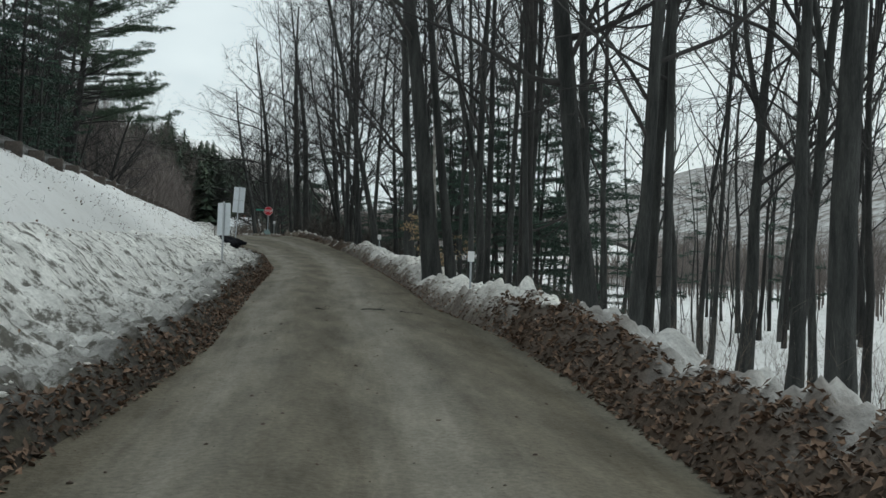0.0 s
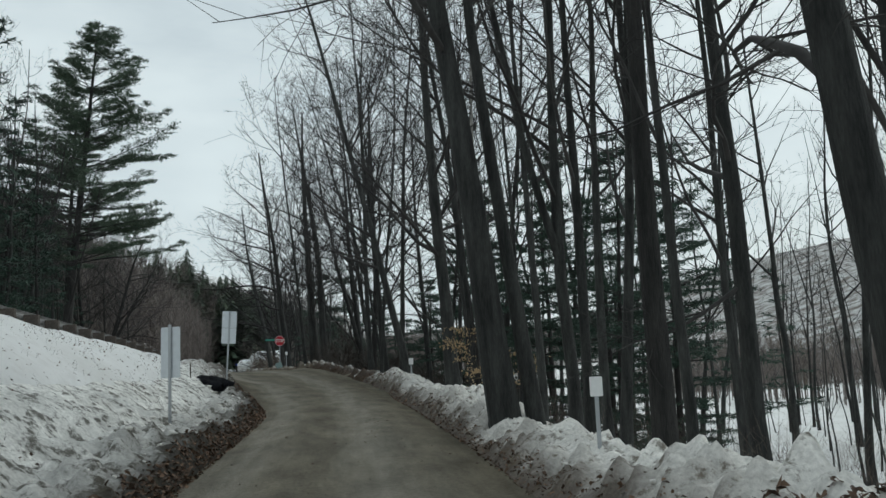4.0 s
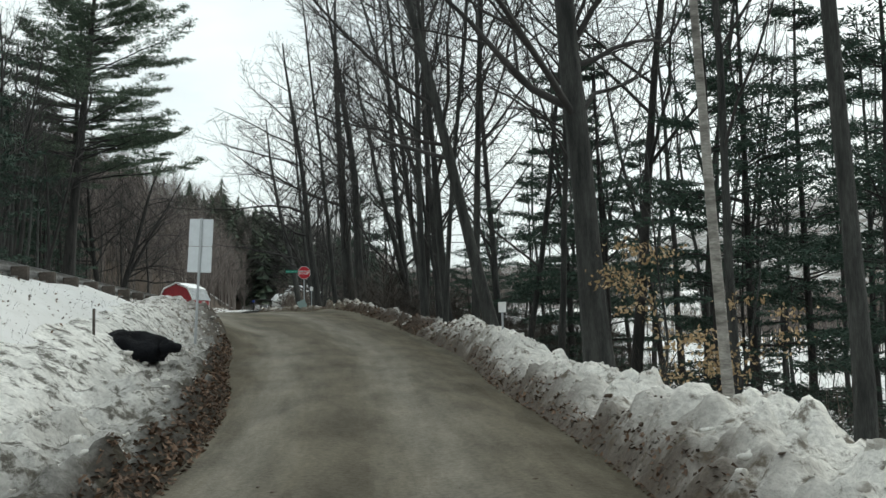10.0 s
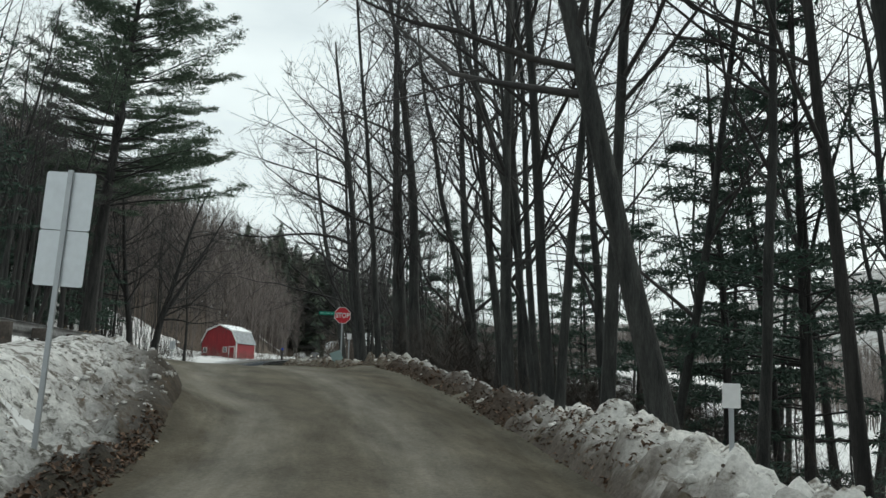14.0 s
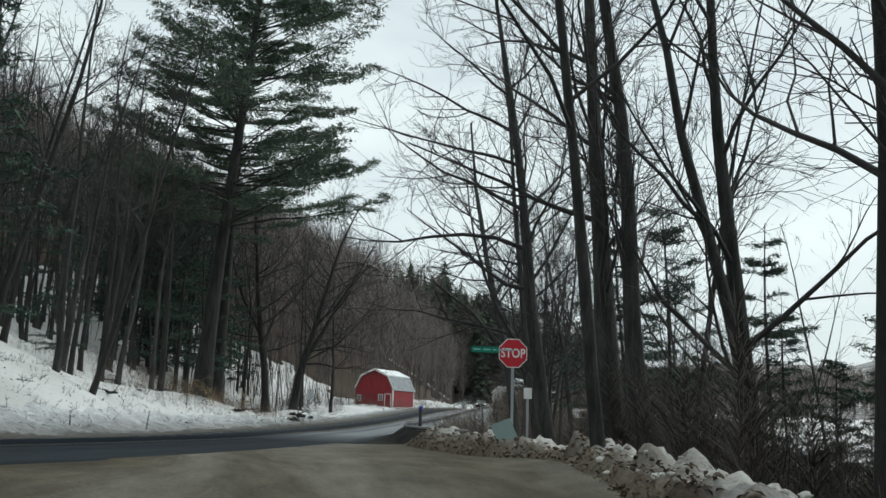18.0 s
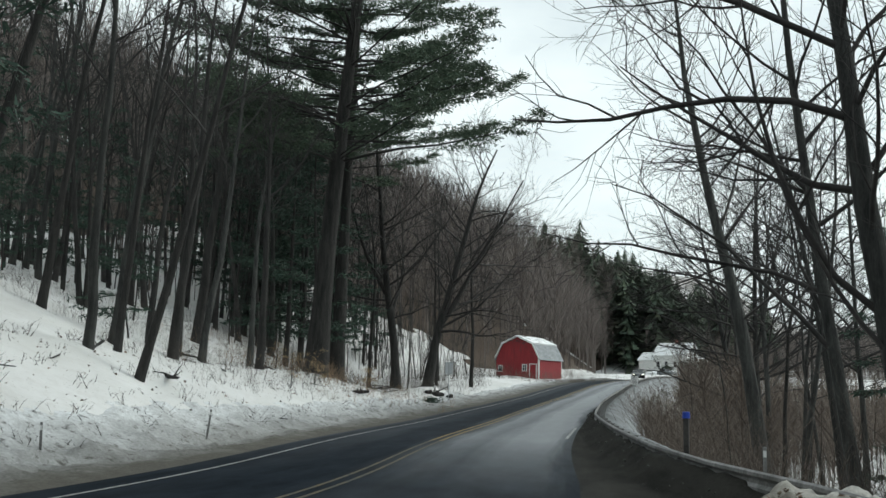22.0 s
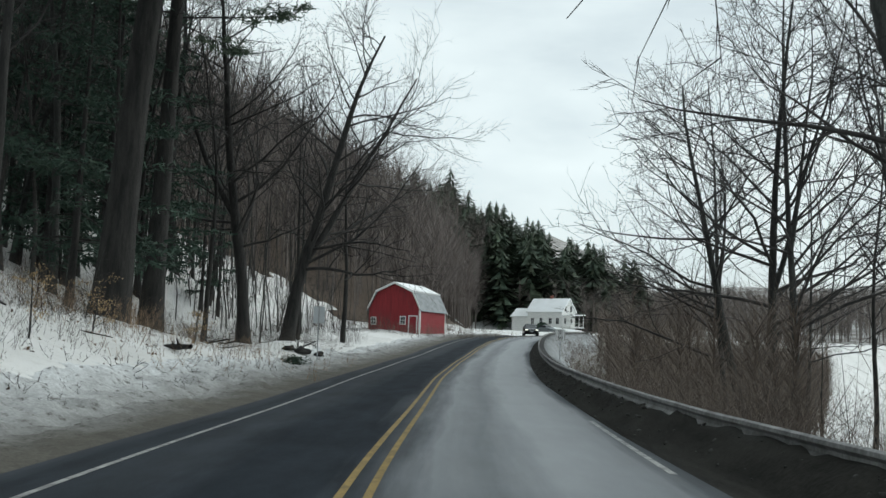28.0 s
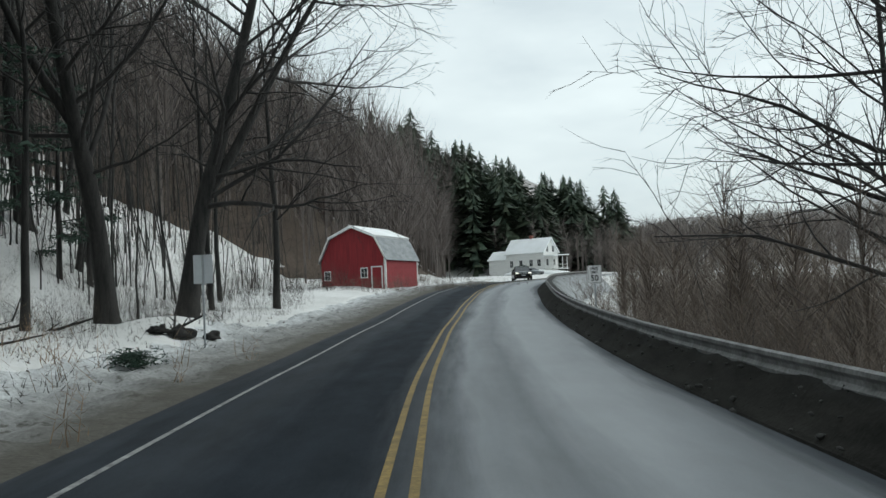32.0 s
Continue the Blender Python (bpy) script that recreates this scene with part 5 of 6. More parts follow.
def thicket(name, count, place, height, stems, material, label, category, seed, width=0.008, lean=0.6, shoots=5):
    """Shrubs of a few crooked stems with many thin shoots set wide on them."""
    r = np.random.default_rng(seed)
    x, y = place(r, count)
    n = len(x)
    z = ground_z(x, y) - 0.05
    size = height * r.uniform(0.45, 1.2, n)
    sh = Sheaf()

    def spray(base, tip, w):
        b = r.uniform(0, math.pi, n)
        s = np.stack([np.cos(b), np.sin(b), 0 * b], -1) * w
        mid = (base + tip) / 2 + r.normal(0, 0.07, (n, 3)) * size[:, None]
        sh.tris(np.stack([base - s, base + s, mid], 1))
        sh.tris(np.stack([mid - s * 0.7, mid + s * 0.7, tip], 1))
        return mid

    for k in range(stems):
        h = size * r.uniform(0.5, 1.0, n)
        a = r.uniform(0, 2 * math.pi, n)
        le = lean * r.uniform(0.1, 1.0, n)
        base = np.stack([x + r.normal(0, 0.2, n), y + r.normal(0, 0.2, n), z], -1)
        tip = base + np.stack([np.cos(a) * le * h, np.sin(a) * le * h, h], -1)
        mid = spray(base, tip, width)
        for _ in range(shoots):
            c = r.uniform(0, 2 * math.pi, n)
            f = r.uniform(0.15, 0.95, (n, 1))
            q = np.where(f < 0.5, base + (mid - base) * 2 * f, mid + (tip - mid) * (2 * f - 1))
            ln = h * r.uniform(0.15, 0.42, n)
            e = q + np.stack([np.cos(c) * ln, np.sin(c) * ln, ln * r.uniform(0.1, 1.0, n)], -1)
            b = r.uniform(0, math.pi, n)
            s = np.stack([np.cos(b), np.sin(b), 0 * b], -1) * width * 0.55
            sh.tris(np.stack([q - s, q + s, e], 1))
    return tagged(part(name, sh.mesh(), material), label, category, kind="stuff")


def below_rail(r, n):
    y = r.uniform(104, 235, n)
    far = np.maximum(-28 + 0.12 * (y - 119) - xr(y), 4.5)
    return xr(y) + 1.6 + (far - 1.6) * r.random(n), y


def band(line, a, b, y0, y1):
    def place(r, n):
        y = r.uniform(y0, y1, n)
        return line(y) + r.uniform(a, b, n), y
    return place


thicket("brush", 1500, below_rail, 3.0, 7, "brush", "tangled brown brush below the guardrail", "brush", 11, 0.01, 0.9, 6)
thicket("brush", 700, band(xr, 2.6, 13, 66, 104), 2.2, 7, "brush_dark", "dark tangled brush below the junction", "brush", 18, 0.01)
thicket("brush", 420, lambda r, n: (r.uniform(-17, 0, n), r.uniform(96, 140, n)), 4.5, 6, "brush_dark", "tall dark brush on the slope below the road", "brush", 25, 0.013, 0.7, 6)
thicket("brush", 260, band(xr, 3.2, 11, 80, 126), 5.0, 6, "brush_dark", "tall dark brush below the junction", "brush", 19, 0.012, 0.6, 6)
thicket("brush", 700, band(xr, 3.0, 16, 72, 104), 3.6, 7, "brush_dark", "dark brush crowding the slope below the stop sign", "brush", 27, 0.013, 0.7, 6)
far_woods("far_woods", 620, (-14, 12, 82, 118), lambda x, y: (x > xr(y) + 2.8) & (x < xr(y) + 17), 4.2, 150, "brush_dark", "dark leafless thicket on the slope below the junction", 31, thin=0.011, spread=1.5)
thicket("brush", 160, band(xr, 3.2, 9, 38, 66), 2.4, 6, "brush_dark", "dark brush on the slope behind the bank", "brush", 26, 0.01, 0.8)
thicket("brush", 500, band(xr, 3.0, 22, 10, 96), 2.2, 6, "brush", "leafless brush on the slope below the track", "brush", 12, 0.008)
thicket("brush", 800, band(xc, -24, -9.5, 108, 178), 1.5, 9, "brush_dark", "twiggy brown brush at the foot of the trees", "brush", 13, 0.006, 0.8)
thicket("weeds", 320, band(xc, -15, -6.3, 84, 150), 0.5, 5, "brush_dark", "dry weed stalks poking out of snow", "weeds", 14, 0.014, 1.2)
thicket("brush", 130, lambda r, n: (r.normal(-47.0, 3.0, n), r.normal(129, 5.0, n)), 1.3, 6, "tan_brush", "tan leafy brush round the foot of the pine", "brush", 23, 0.012, 0.9)
thicket("weeds", 420, band(xd, -11, -4.0, 4, 58), 0.26, 5, "brush_dark", "dry weed stalks poking out of snow", "weeds", 15, 0.004, 1.0)
thicket("brush", 130, lambda r, n: (r.normal(-52.5, 4.0, n), r.normal(194, 3.0, n)), 1.6, 6, "brush", "brown shrubs in front of the barn", "brush", 16, 0.012)
thicket("brush", 260, lambda r, n: (r.uniform(-71, -57, n), r.uniform(158, 196, n)), 2.6, 7, "brush_dark", "twiggy dark brush along the crest of the snowy slope", "brush", 28, 0.012, 0.7)
thicket("brush", 60, lambda r, n: (r.uniform(-64, -57, n), r.uniform(208, 228, n)), 2.2, 9, "brush", "bare shrubs beyond the barn", "brush", 17, 0.014, 0.8)


def leaves_on(name, count, line, u0, u1, y0, y1, zfun, material, label, seed, size=0.045):
    r = np.random.default_rng(seed)
    y = r.uniform(y0, y1, count)
    u = r.uniform(u0, u1, count)
    x = line(y) + u
    z = zfun(u, x, y) + r.uniform(0.0, 0.035, count)
    a, t = r.uniform(0, 2 * math.pi, count), r.normal(0, 0.5, (count, 2))
    s = size * r.uniform(0.5, 1.3, count)
    e1 = np.stack([np.cos(a), np.sin(a), t[:, 0]], -1) * s[:, None]
    e2 = np.stack([-np.sin(a), np.cos(a), t[:, 1]], -1) * s[:, None] * 0.6
    p = np.stack([x, y, z], -1)
    lift = np.stack([0 * s, 0 * s, 0.35 * s], -1)
    sh = Sheaf()
    sh.quads(np.stack([p - e1, p - e2 + lift, p + e1, p + e2 + lift], 1))
    return tagged(part(name, sh.mesh(), material), label, "leaf litter", kind="stuff")


leaves_on("leaf_litter", 7000, right_line, 2.65, 3.65, 3, 22, bank_right_z, "litter", "wet brown leaves strewn over the snow bank", 21, 0.045)
leaves_on("leaf_litter", 2200, right_line, 2.6, 3.0, 22, 54, bank_right_z, "litter", "wet brown leaves along the track's edge", 22, 0.03)
leaves_on("leaf_litter", 4200, corner_line, 2.65, 3.5, 56, 92, bank_right_z, "litter", "heaped brown leaves on the bank", 23, 0.042)
leaves_on("leaf_litter", 11000, left_line, -2.95, -2.42, 4, 60, bank_left_z, "litter", "wet brown leaves along the track's edge", 24, 0.04)


M["tan_clod"] = mat_two("tan_earth_clods", (0.085, 0.066, 0.046), (0.20, 0.165, 0.12), 5.0, 0.95, 0.6, 0.02)
M["verge_grit"] = mat_two("dark_grit", (0.02, 0.019, 0.018), (0.10, 0.098, 0.092), 3.0, 0.95, 0.6, 0.02)
M["grimy_clod"] = mat_snow("grimy_clods", 0.42, 0.58, (0.12, 0.105, 0.09), 2.5, (0.66, 0.65, 0.63))
M["clod_snow"] = mat_snow("crumbling_snow", 0.48, 0.66, (0.22, 0.19, 0.155), 3.0, (0.80, 0.78, 0.75))


def crumbs(name, count, line, u0, u1, y0, y1, zfun, material, label, seed, lo, hi, level=2):
    """Broken clods lying on a bank, bigger ones rarer."""
    r = np.random.default_rng(seed)
    ico = bmesh.new()
    bmesh.ops.create_icosphere(ico, subdivisions=level, radius=1.0)
    unit = np.array([v.co[:] for v in ico.verts])
    tri = np.array([[v.index for v in f.verts] for f in ico.faces])
    ico.free()
    vs, fs, n = [], [], 0
    for _ in range(count):
        y, u = r.uniform(y0, y1), r.uniform(u0, u1)
        x = float(line(y)) + u
        z = float(zfun(np.array([u]), np.array([x]), np.array([y]))[0])
        s = lo + (hi - lo) * r.random() ** 3
        rough = 1 + 0.34 * np.sin(unit @ r.normal(0, 3.4, (3, 3)) + r.uniform(0, 6, 3)).sum(1)[:, None] / 1.7
        v = unit * rough * s * np.array([1.0, r.uniform(0.7, 1.2), r.uniform(0.5, 0.8)]) + np.array([x, y, z - 0.15 * s])
        vs.append(v)
        fs.append(tri + n)
        n += len(v)
    return tagged(shade_smooth(part(name, (np.concatenate(vs).tolist(), np.concatenate(fs).tolist()), material)), label, "clods", kind="stuff")


crumbs("snow_clods", 700, right_line, 3.0, 4.7, 18, 78, bank_right_z, "clod_snow", "broken clods of ploughed snow on the bank", 61, 0.02, 0.085)
crumbs("snow_clods", 420, left_line, -4.2, -2.9, 4, 62, bank_left_z, "clod_snow", "broken clods of ploughed snow on the bank", 62, 0.02, 0.08)
crumbs("earth_clods", 260, corner_line, 2.7, 4.0, 54, 94, bank_right_z, "tan_clod", "brown clods of earth on the bank", 63, 0.02, 0.09)
crumbs("earth_clods", 260, right_line, 2.65, 3.3, 3, 54, bank_right_z, "soil", "brown clods of earth along the track", 64, 0.015, 0.05, 1)
crumbs("gravel", 500, xd, -2.9, 2.9, 4, 40, lambda u, x, y: zd(y) + 0.05 - 0.012 * u * u + 0.03 * np.cos(u * 2.9 + 2.5), "soil", "loose gravel on the dirt track", 65, 0.008, 0.03, 1)
leaves_on("leaf_litter", 700, lambda y: xc(y), -14.5, -6.2, 84, 165, lambda u, x, y: ground_z(x, y) - 0.01, "litter", "dead leaves and bark scattered over the snowy slope", 26, 0.06)
leaves_on("leaf_litter", 1500, xd, -8.5, -3.6, 4, 60, lambda u, x, y: ground_z(x, y) + 0.02, "litter", "dead leaves scattered over the snowy bank", 27, 0.03)
crumbs("earth_clods", 420, xg, -0.7, 0.1, 92, 165, lambda u, x, y: verge_z(np.clip(2 + (u - 0.1) / 0.85, 1, 2), x, y), "verge_grit", "dark grit and crusted slush heaped under the guardrail", 66, 0.015, 0.06, 1)
crumbs("snow_clods", 420, left_line, -4.9, -2.8, 59, 68.5, bank_left_z, "grimy_clod", "dirty broken clods of ploughed snow", 67, 0.025, 0.10)
crumbs("snow_clods", 90, corner_line, 3.7, 4.8, 62, 95, bank_right_z, "grimy_clod", "dirty broken clods of ploughed snow", 68, 0.02, 0.08)


# ---- guardrails ----
def rail_line(points, step):
    pts = np.array(points, float)
    seg = np.r_[0, np.cumsum(np.linalg.norm(np.diff(pts[:, :2], axis=0), axis=1))]
    n = int(seg[-1] // step)
    s = np.linspace(0, n * step, n + 1)
    return np.stack([np.interp(s, seg, pts[:, k]) for k in range(3)], -1)


W_BEAM = ((0.0, -0.155), (0.045, -0.13), (0.05, -0.08), (0.0, -0.03), (0.0, 0.03), (0.05, 0.08), (0.045, 0.13), (0.0, 0.155), (-0.006, 0.15), (0.036, 0.125), (0.04, 0.085), (-0.008, 0.032), (-0.008, -0.032), (0.04, -0.085), (0.036, -0.125), (-0.006, -0.15))


def guardrail(points, facing, label, post_mat, beam_mat="rail"):
    """facing: +1 where the beam's face looks to the left of the line."""
    at = rail_line(points, 1.905)
    root = thing("guardrail", (float(at[0][0]), float(at[0][1]), float(at[0][2])), label, "guardrail")
    o = at[0]
    post_mesh = None
    for k in range(len(at)):
        d = at[min(k + 1, len(at) - 1)] - at[max(k - 1, 0)]
        turn = math.degrees(math.atan2(d[1], d[0]))
        if post_mesh is None:
            p = part("post", boxes((-0.08, -0.1, -1.0, 0.08, 0.1, 0.6), (-0.07, 0.1, 0.40, 0.07, 0.26, 0.6), bevel=0.008), post_mat, root)
            post_mesh = p.data
        else:
            p = new("post", post_mesh)
            p.parent = root
        flip = 0 if facing > 0 else 180
        p.matrix_local = pose(*(at[k] - o), 0, 0, turn + flip) @ pose(0, -0.28, 0)
    for k in range(0, len(at) - 2, 2):
        a, b = at[k] - o, at[k + 2] - o
        d = (b - a) / np.linalg.norm(b - a)
        n = np.array([-d[1], d[0], 0.0]) * facing
        n /= np.linalg.norm(n)
        a, b = a - d * 0.08, b + d * 0.08
        v, fcs = [], []
        for end in (a, (a + b) / 2, b):
            for w, h in W_BEAM:
                v.append(tuple(end + n * (w + 0.003 * (k // 2 % 2)) + np.array([0, 0, 0.55 + h])))
        m = len(W_BEAM)
        for r in range(2):
            for i in range(m):
                j = (i + 1) % m
                fcs.append((r * m + i, r * m + j, (r + 1) * m + j, (r + 1) * m + i))
        part("rail", (v, fcs), beam_mat, root)
    return root


right_rail = [(-15.4, 89.0, 6.98), (-17.3, 93.0, 7.0), (-19.0, 96.0, 7.0), (-20.0, 98.0, 7.02), (-21.1, 101.0, 7.03), (-23.2, 107.0, 7.05), (-25.2, 113.2, 7.08)]
for yy in range(118, 222, 4):
    right_rail.append((float(xc(yy)) + 4.75, float(yy), float(zc(yy)) + 0.02))
guardrail(right_rail, 1, "dark weathered steel guardrail curving beside the asphalt", "rail")
guardrail([(float(xc(yy)) + 5.0, float(yy), float(zc(yy)) - 0.34) for yy in range(14, 70, 3)], 1, "weathered guardrail on dark posts along the top of the snowy bank", "post_wood", "rail")


# ---- signs and posts ----
def plate(w, h, x=0.0, y=0.0, z=0.0, r=0.03, thick=0.004):
    pts = []
    for cx, cz, a0 in ((w / 2 - r, h / 2 - r, 0), (-w / 2 + r, h / 2 - r, 90), (-w / 2 + r, -h / 2 + r, 180), (w / 2 - r, -h / 2 + r, 270)):
        for k in range(4):
            a = radians(a0 + 30 * k)
            pts.append((x + cx + r * math.cos(a), z + cz + r * math.sin(a)))
    return prism(pts, 1, y - thick / 2, y + thick / 2)


def u_post(h, w=0.06):
    """A punched U-channel steel post."""
    bm = boxes((-w / 2, -0.003, -0.5, w / 2, 0.003, h), (-w / 2, 0.003, -0.5, -w / 2 + 0.004, 0.03, h), (w / 2 - 0.004, 0.003, -0.5, w / 2, 0.03, h))
    return bm


def bolts(parent, spots, y):
    for x, z in spots:
        b = part("bolt", lathe([(0.012, 0), (0.012, 0.008), (0.006, 0.012)], 6), "steel", parent)
        b.matrix_local = pose(x, y, z, 90, 0, 0)


def text_mesh(name, body, size, mat, parent, at, squeeze=1.0):
    cu = bpy.data.curves.new(name, "FONT")
    cu.body, cu.size, cu.align_x, cu.align_y = body, size, "CENTER", "CENTER"
    cu.extrude, cu.offset, cu.resolution_u = 0.0015, size * 0.018, 3
    tmp = bpy.data.objects.new(name, cu)
    scene.collection.objects.link(tmp)
    bpy.context.view_layer.update()
    me = bpy.data.meshes.new_from_object(tmp.evaluated_get(bpy.context.evaluated_depsgraph_get()))
    bpy.data.objects.remove(tmp)
    bpy.data.curves.remove(cu)
    me.materials.clear()
    me.materials.append(M[mat])
    ob = new(name, me)
    ob.parent = parent
    ob.matrix_local = at @ Matrix.Diagonal((squeeze, 1, 1, 1))
    return ob


# tall narrow sign, seen from behind
s1 = thing("road_sign", (-6.84, 34.75, 4.7), "back of a tall bare-metal road sign on a steel post", "road sign", turn=-16)
part("post", u_post(2.2), "steel", s1)
part("sign_panel", plate(0.46, 1.06, 0.0, 0.04, 1.62), "signback", s1)
bolts(s1, ((0, 1.25), (0, 2.0)), -0.004)
# stacked pair of plates, seen from behind
s2 = thing("road_sign", (-10.43, 55.05, 5.75), "back of two stacked bare-metal plates on a leaning post", "road sign")
s2.matrix_world = pose(-10.43, 55.05, 5.75, 0, 3.0, 2)
part("post", u_post(3.3), "steel", s2)
part("sign_panel", plate(0.61, 0.70, 0.0, 0.04, 2.93), "signback", s2)
part("sign_panel", plate(0.61, 0.66, 0.0, 0.04, 2.24), "signback", s2)
bolts(s2, ((0, 3.15), (0, 2.7), (0, 2.4), (0, 2.05)), -0.004)
# sign on the far verge
s3 = thing("road_sign", (-45.42, 145.87, 7.55), "square bare-metal road sign seen from behind on a post", "road sign", turn=8)
part("post", u_post(3.0), "steel", s3)
part("sign_panel", plate(0.62, 0.9, 0.0, 0.04, 2.55), "signback", s3)

# stop sign with a street-name blade
stop = thing("stop_sign", (-14.14, 88.6, 7.0), "red octagonal stop sign with white letters on a steel post", "stop sign", turn=22)
part("post", u_post(3.1, 0.07), "steel", stop)


def octagon(d, y0, y1, z):
    r = d / 2 / math.cos(math.pi / 8)
    return prism([(r * math.cos(math.pi / 8 + k * math.pi / 4), z + r * math.sin(math.pi / 8 + k * math.pi / 4)) for k in range(8)], 1, y0, y1)


part("sign_panel", octagon(0.762, -0.020, -0.016, 2.71), "sign_white", stop, "white-edged octagonal panel")
part("sign_face", octagon(0.715, -0.023, -0.0205, 2.71), "sign_red", stop, "red reflective face")
text_mesh("lettering", "STOP", 0.335, "sign_white", stop, pose(0, -0.0245, 2.70, 90, 0, 0), 0.82)
M["pale_green"] = mat_plain("faded_sign_lettering", (0.30, 0.55, 0.46), 0.5)
blade = part("name_blade", plate(0.74, 0.15, -0.74, -0.03, 2.78, 0.01), "sign_green", stop, "green street-name blade with white bars")
for x0, x1 in ((-1.06, -0.87), (-0.80, -0.60), (-0.54, -0.45)):
    part("lettering", boxes((x0, -0.036, 2.765, x1, -0.0335, 2.80)), "pale_green", blade)
part("bracket", boxes((-0.4, -0.035, 2.76, 0.03, -0.027, 2.80)), "steel", stop)

# speed limit sign facing oncoming cars
spd = thing("speed_limit_sign", (-34.48, 160.2, 7.6), "white speed limit sign with black figures behind the guardrail", "road sign", turn=10)
part("post", u_post(2.4), "steel", spd)
panel = part("sign_panel", plate(0.61, 0.76, 0.0, -0.01, 2.0), "sign_white", spd, "white reflective panel")
part("border", plate(0.57, 0.72, 0.0, -0.0125, 2.0), "black", spd)
part("sign_face", plate(0.545, 0.695, 0.0, -0.0155, 2.0), "sign_white", spd)
text_mesh("lettering", "SPEED", 0.15, "black", spd, pose(0, -0.019, 2.24, 90, 0, 0), 0.85)
text_mesh("lettering", "LIMIT", 0.15, "black", spd, pose(0, -0.019, 2.09, 90, 0, 0), 0.85)
text_mesh("lettering", "50", 0.36, "black", spd, pose(0, -0.019, 1.83, 90, 0, 0), 0.95)


def marker(x, y, z_top, w, h, label, turn=0.0):
    g = float(ground_z(x, y))
    ob = thing("marker_post", (x, y, g - 0.1), label, "marker post", "marker posts", turn=turn)
    top = z_top - g + 0.1
    part("post", u_post(top - 0.02, 0.05), "steel", ob)
    part("sign_panel", plate(w, h, 0, -0.008, top - h / 2, 0.015), "sign_white", ob, "blank white plate")


marker(0.93, 27.61, 5.38, 0.17, 0.26, "small blank white marker plate on a thin steel post")
marker(-2.64, 54.98, 6.72, 0.19, 0.26, "small blank white marker plate on a thin steel post")
marker(-12.98, 84.79, 8.66, 0.18, 0.24, "blank white marker plate on a thin steel post", 20)


def delineator(x, y, z0, h, tilt):
    ob = thing("delineator_post", (x, y, z0 - 0.2), "thin dark delineator stake leaning in the snow", "delineator post", "delineator posts")
    ob.matrix_world = pose(x, y, z0 - 0.2, 0, tilt, 10)
    part("stake", boxes((-0.03, -0.006, 0, 0.03, 0.006, h), bevel=0.003), "rail", ob)
    part("reflector", boxes((-0.024, -0.012, h - 0.16, 0.024, -0.0065, h - 0.06)), "sign_white", ob)


delineator(-33.4, 101.3, 6.85, 1.35, 7)
delineator(-31.5, 93.7, 6.85, 1.25, -2)
delineator(-17.9, 95.0, 7.0, 1.2, 0)

# dark post with a small blue cap behind the rail
PX, PY, PZ = -19.6, 98.0, 8.55
pail = thing("marker_post", (PX, PY, float(ground_z(PX, PY)) - 0.1), "dark square post with a small blue plastic cap", "marker post", "marker posts")
hp = PZ - float(ground_z(PX, PY))
part("post", boxes((-0.05, -0.05, 0, 0.05, 0.05, hp - 0.06), bevel=0.008), "rail_old", pail)
M["blue"] = mat_plain("blue_plastic", (0.01, 0.05, 0.40), 0.4)
pb = part("cap", lathe([(0.078, 0), (0.08, 0.012), (0.076, 0.02), (0.07, 0.11), (0.055, 0.125)], 18), "blue", pail, "blue plastic cap")
pb.matrix_local = pose(0, 0, hp - 0.14)
# pale green sheet leaning on the bank
sheet = thing("metal_sheet", (-13.5, 85.6, 7.3), "pale green-grey metal sheet propped against the bank", "metal sheet")
sheet.matrix_world = pose(-13.5, 85.6, 7.3, -14, -22, 22)
part("panel", boxes((-0.24, -0.01, 0, 0.24, 0.01, 0.68), bevel=0.004), mat_plain("pale_green_paint", (0.21, 0.29, 0.28), 0.5), sheet)


# ---- black sheeting on the slope ----
def lump(name, size, seed, material, parent, rough=0.3, n=3):
    bm = bmesh.new()
    bmesh.ops.create_icosphere(bm, subdivisions=n, radius=1.0)
    for v in bm.verts:
        k = 1 + rough * noise.fractal(v.co * 1.3 + Vector((seed, 0, seed)), 1.0, 2.0, 4)
        v.co = Vector((v.co.x * size[0], v.co.y * size[1], v.co.z * size[2])) * k
        v.co.z = max(v.co.z, -0.35 * size[2])
    return shade_smooth(part(name, bm, material, parent))


bag = thing("black_tarpaulin", (-9.46, 48.2, 5.75), "black plastic sheeting heaped on the snowy slope", "tarpaulin", turn=15)
M["sheeting"] = mat_two("black_sheeting", (0.004, 0.0045, 0.006), (0.009, 0.010, 0.013), 3.0, 0.85, 0.8, 0.05)
M["sheeting"].node_tree.nodes["Principled BSDF"].inputs["Specular IOR Level"].default_value = 0.15
lump("sheet", (0.66, 0.42, 0.42), 3.4, "sheeting", bag, 0.22, 4)
small_bag = thing("black_bag", (-8.72, 48.1, 5.82), "small black plastic bag on the snow", "plastic bag")
lump("bag", (0.18, 0.15, 0.16), 8.1, "sheeting", small_bag, 0.35)
stub = thing("stub_post", (-9.9, 47.6, 5.95), "short dark stake standing in the snow", "stake")
part("stake", boxes((-0.02, -0.02, -0.3, 0.02, 0.02, 0.62), bevel=0.004), "post_wood", stub)


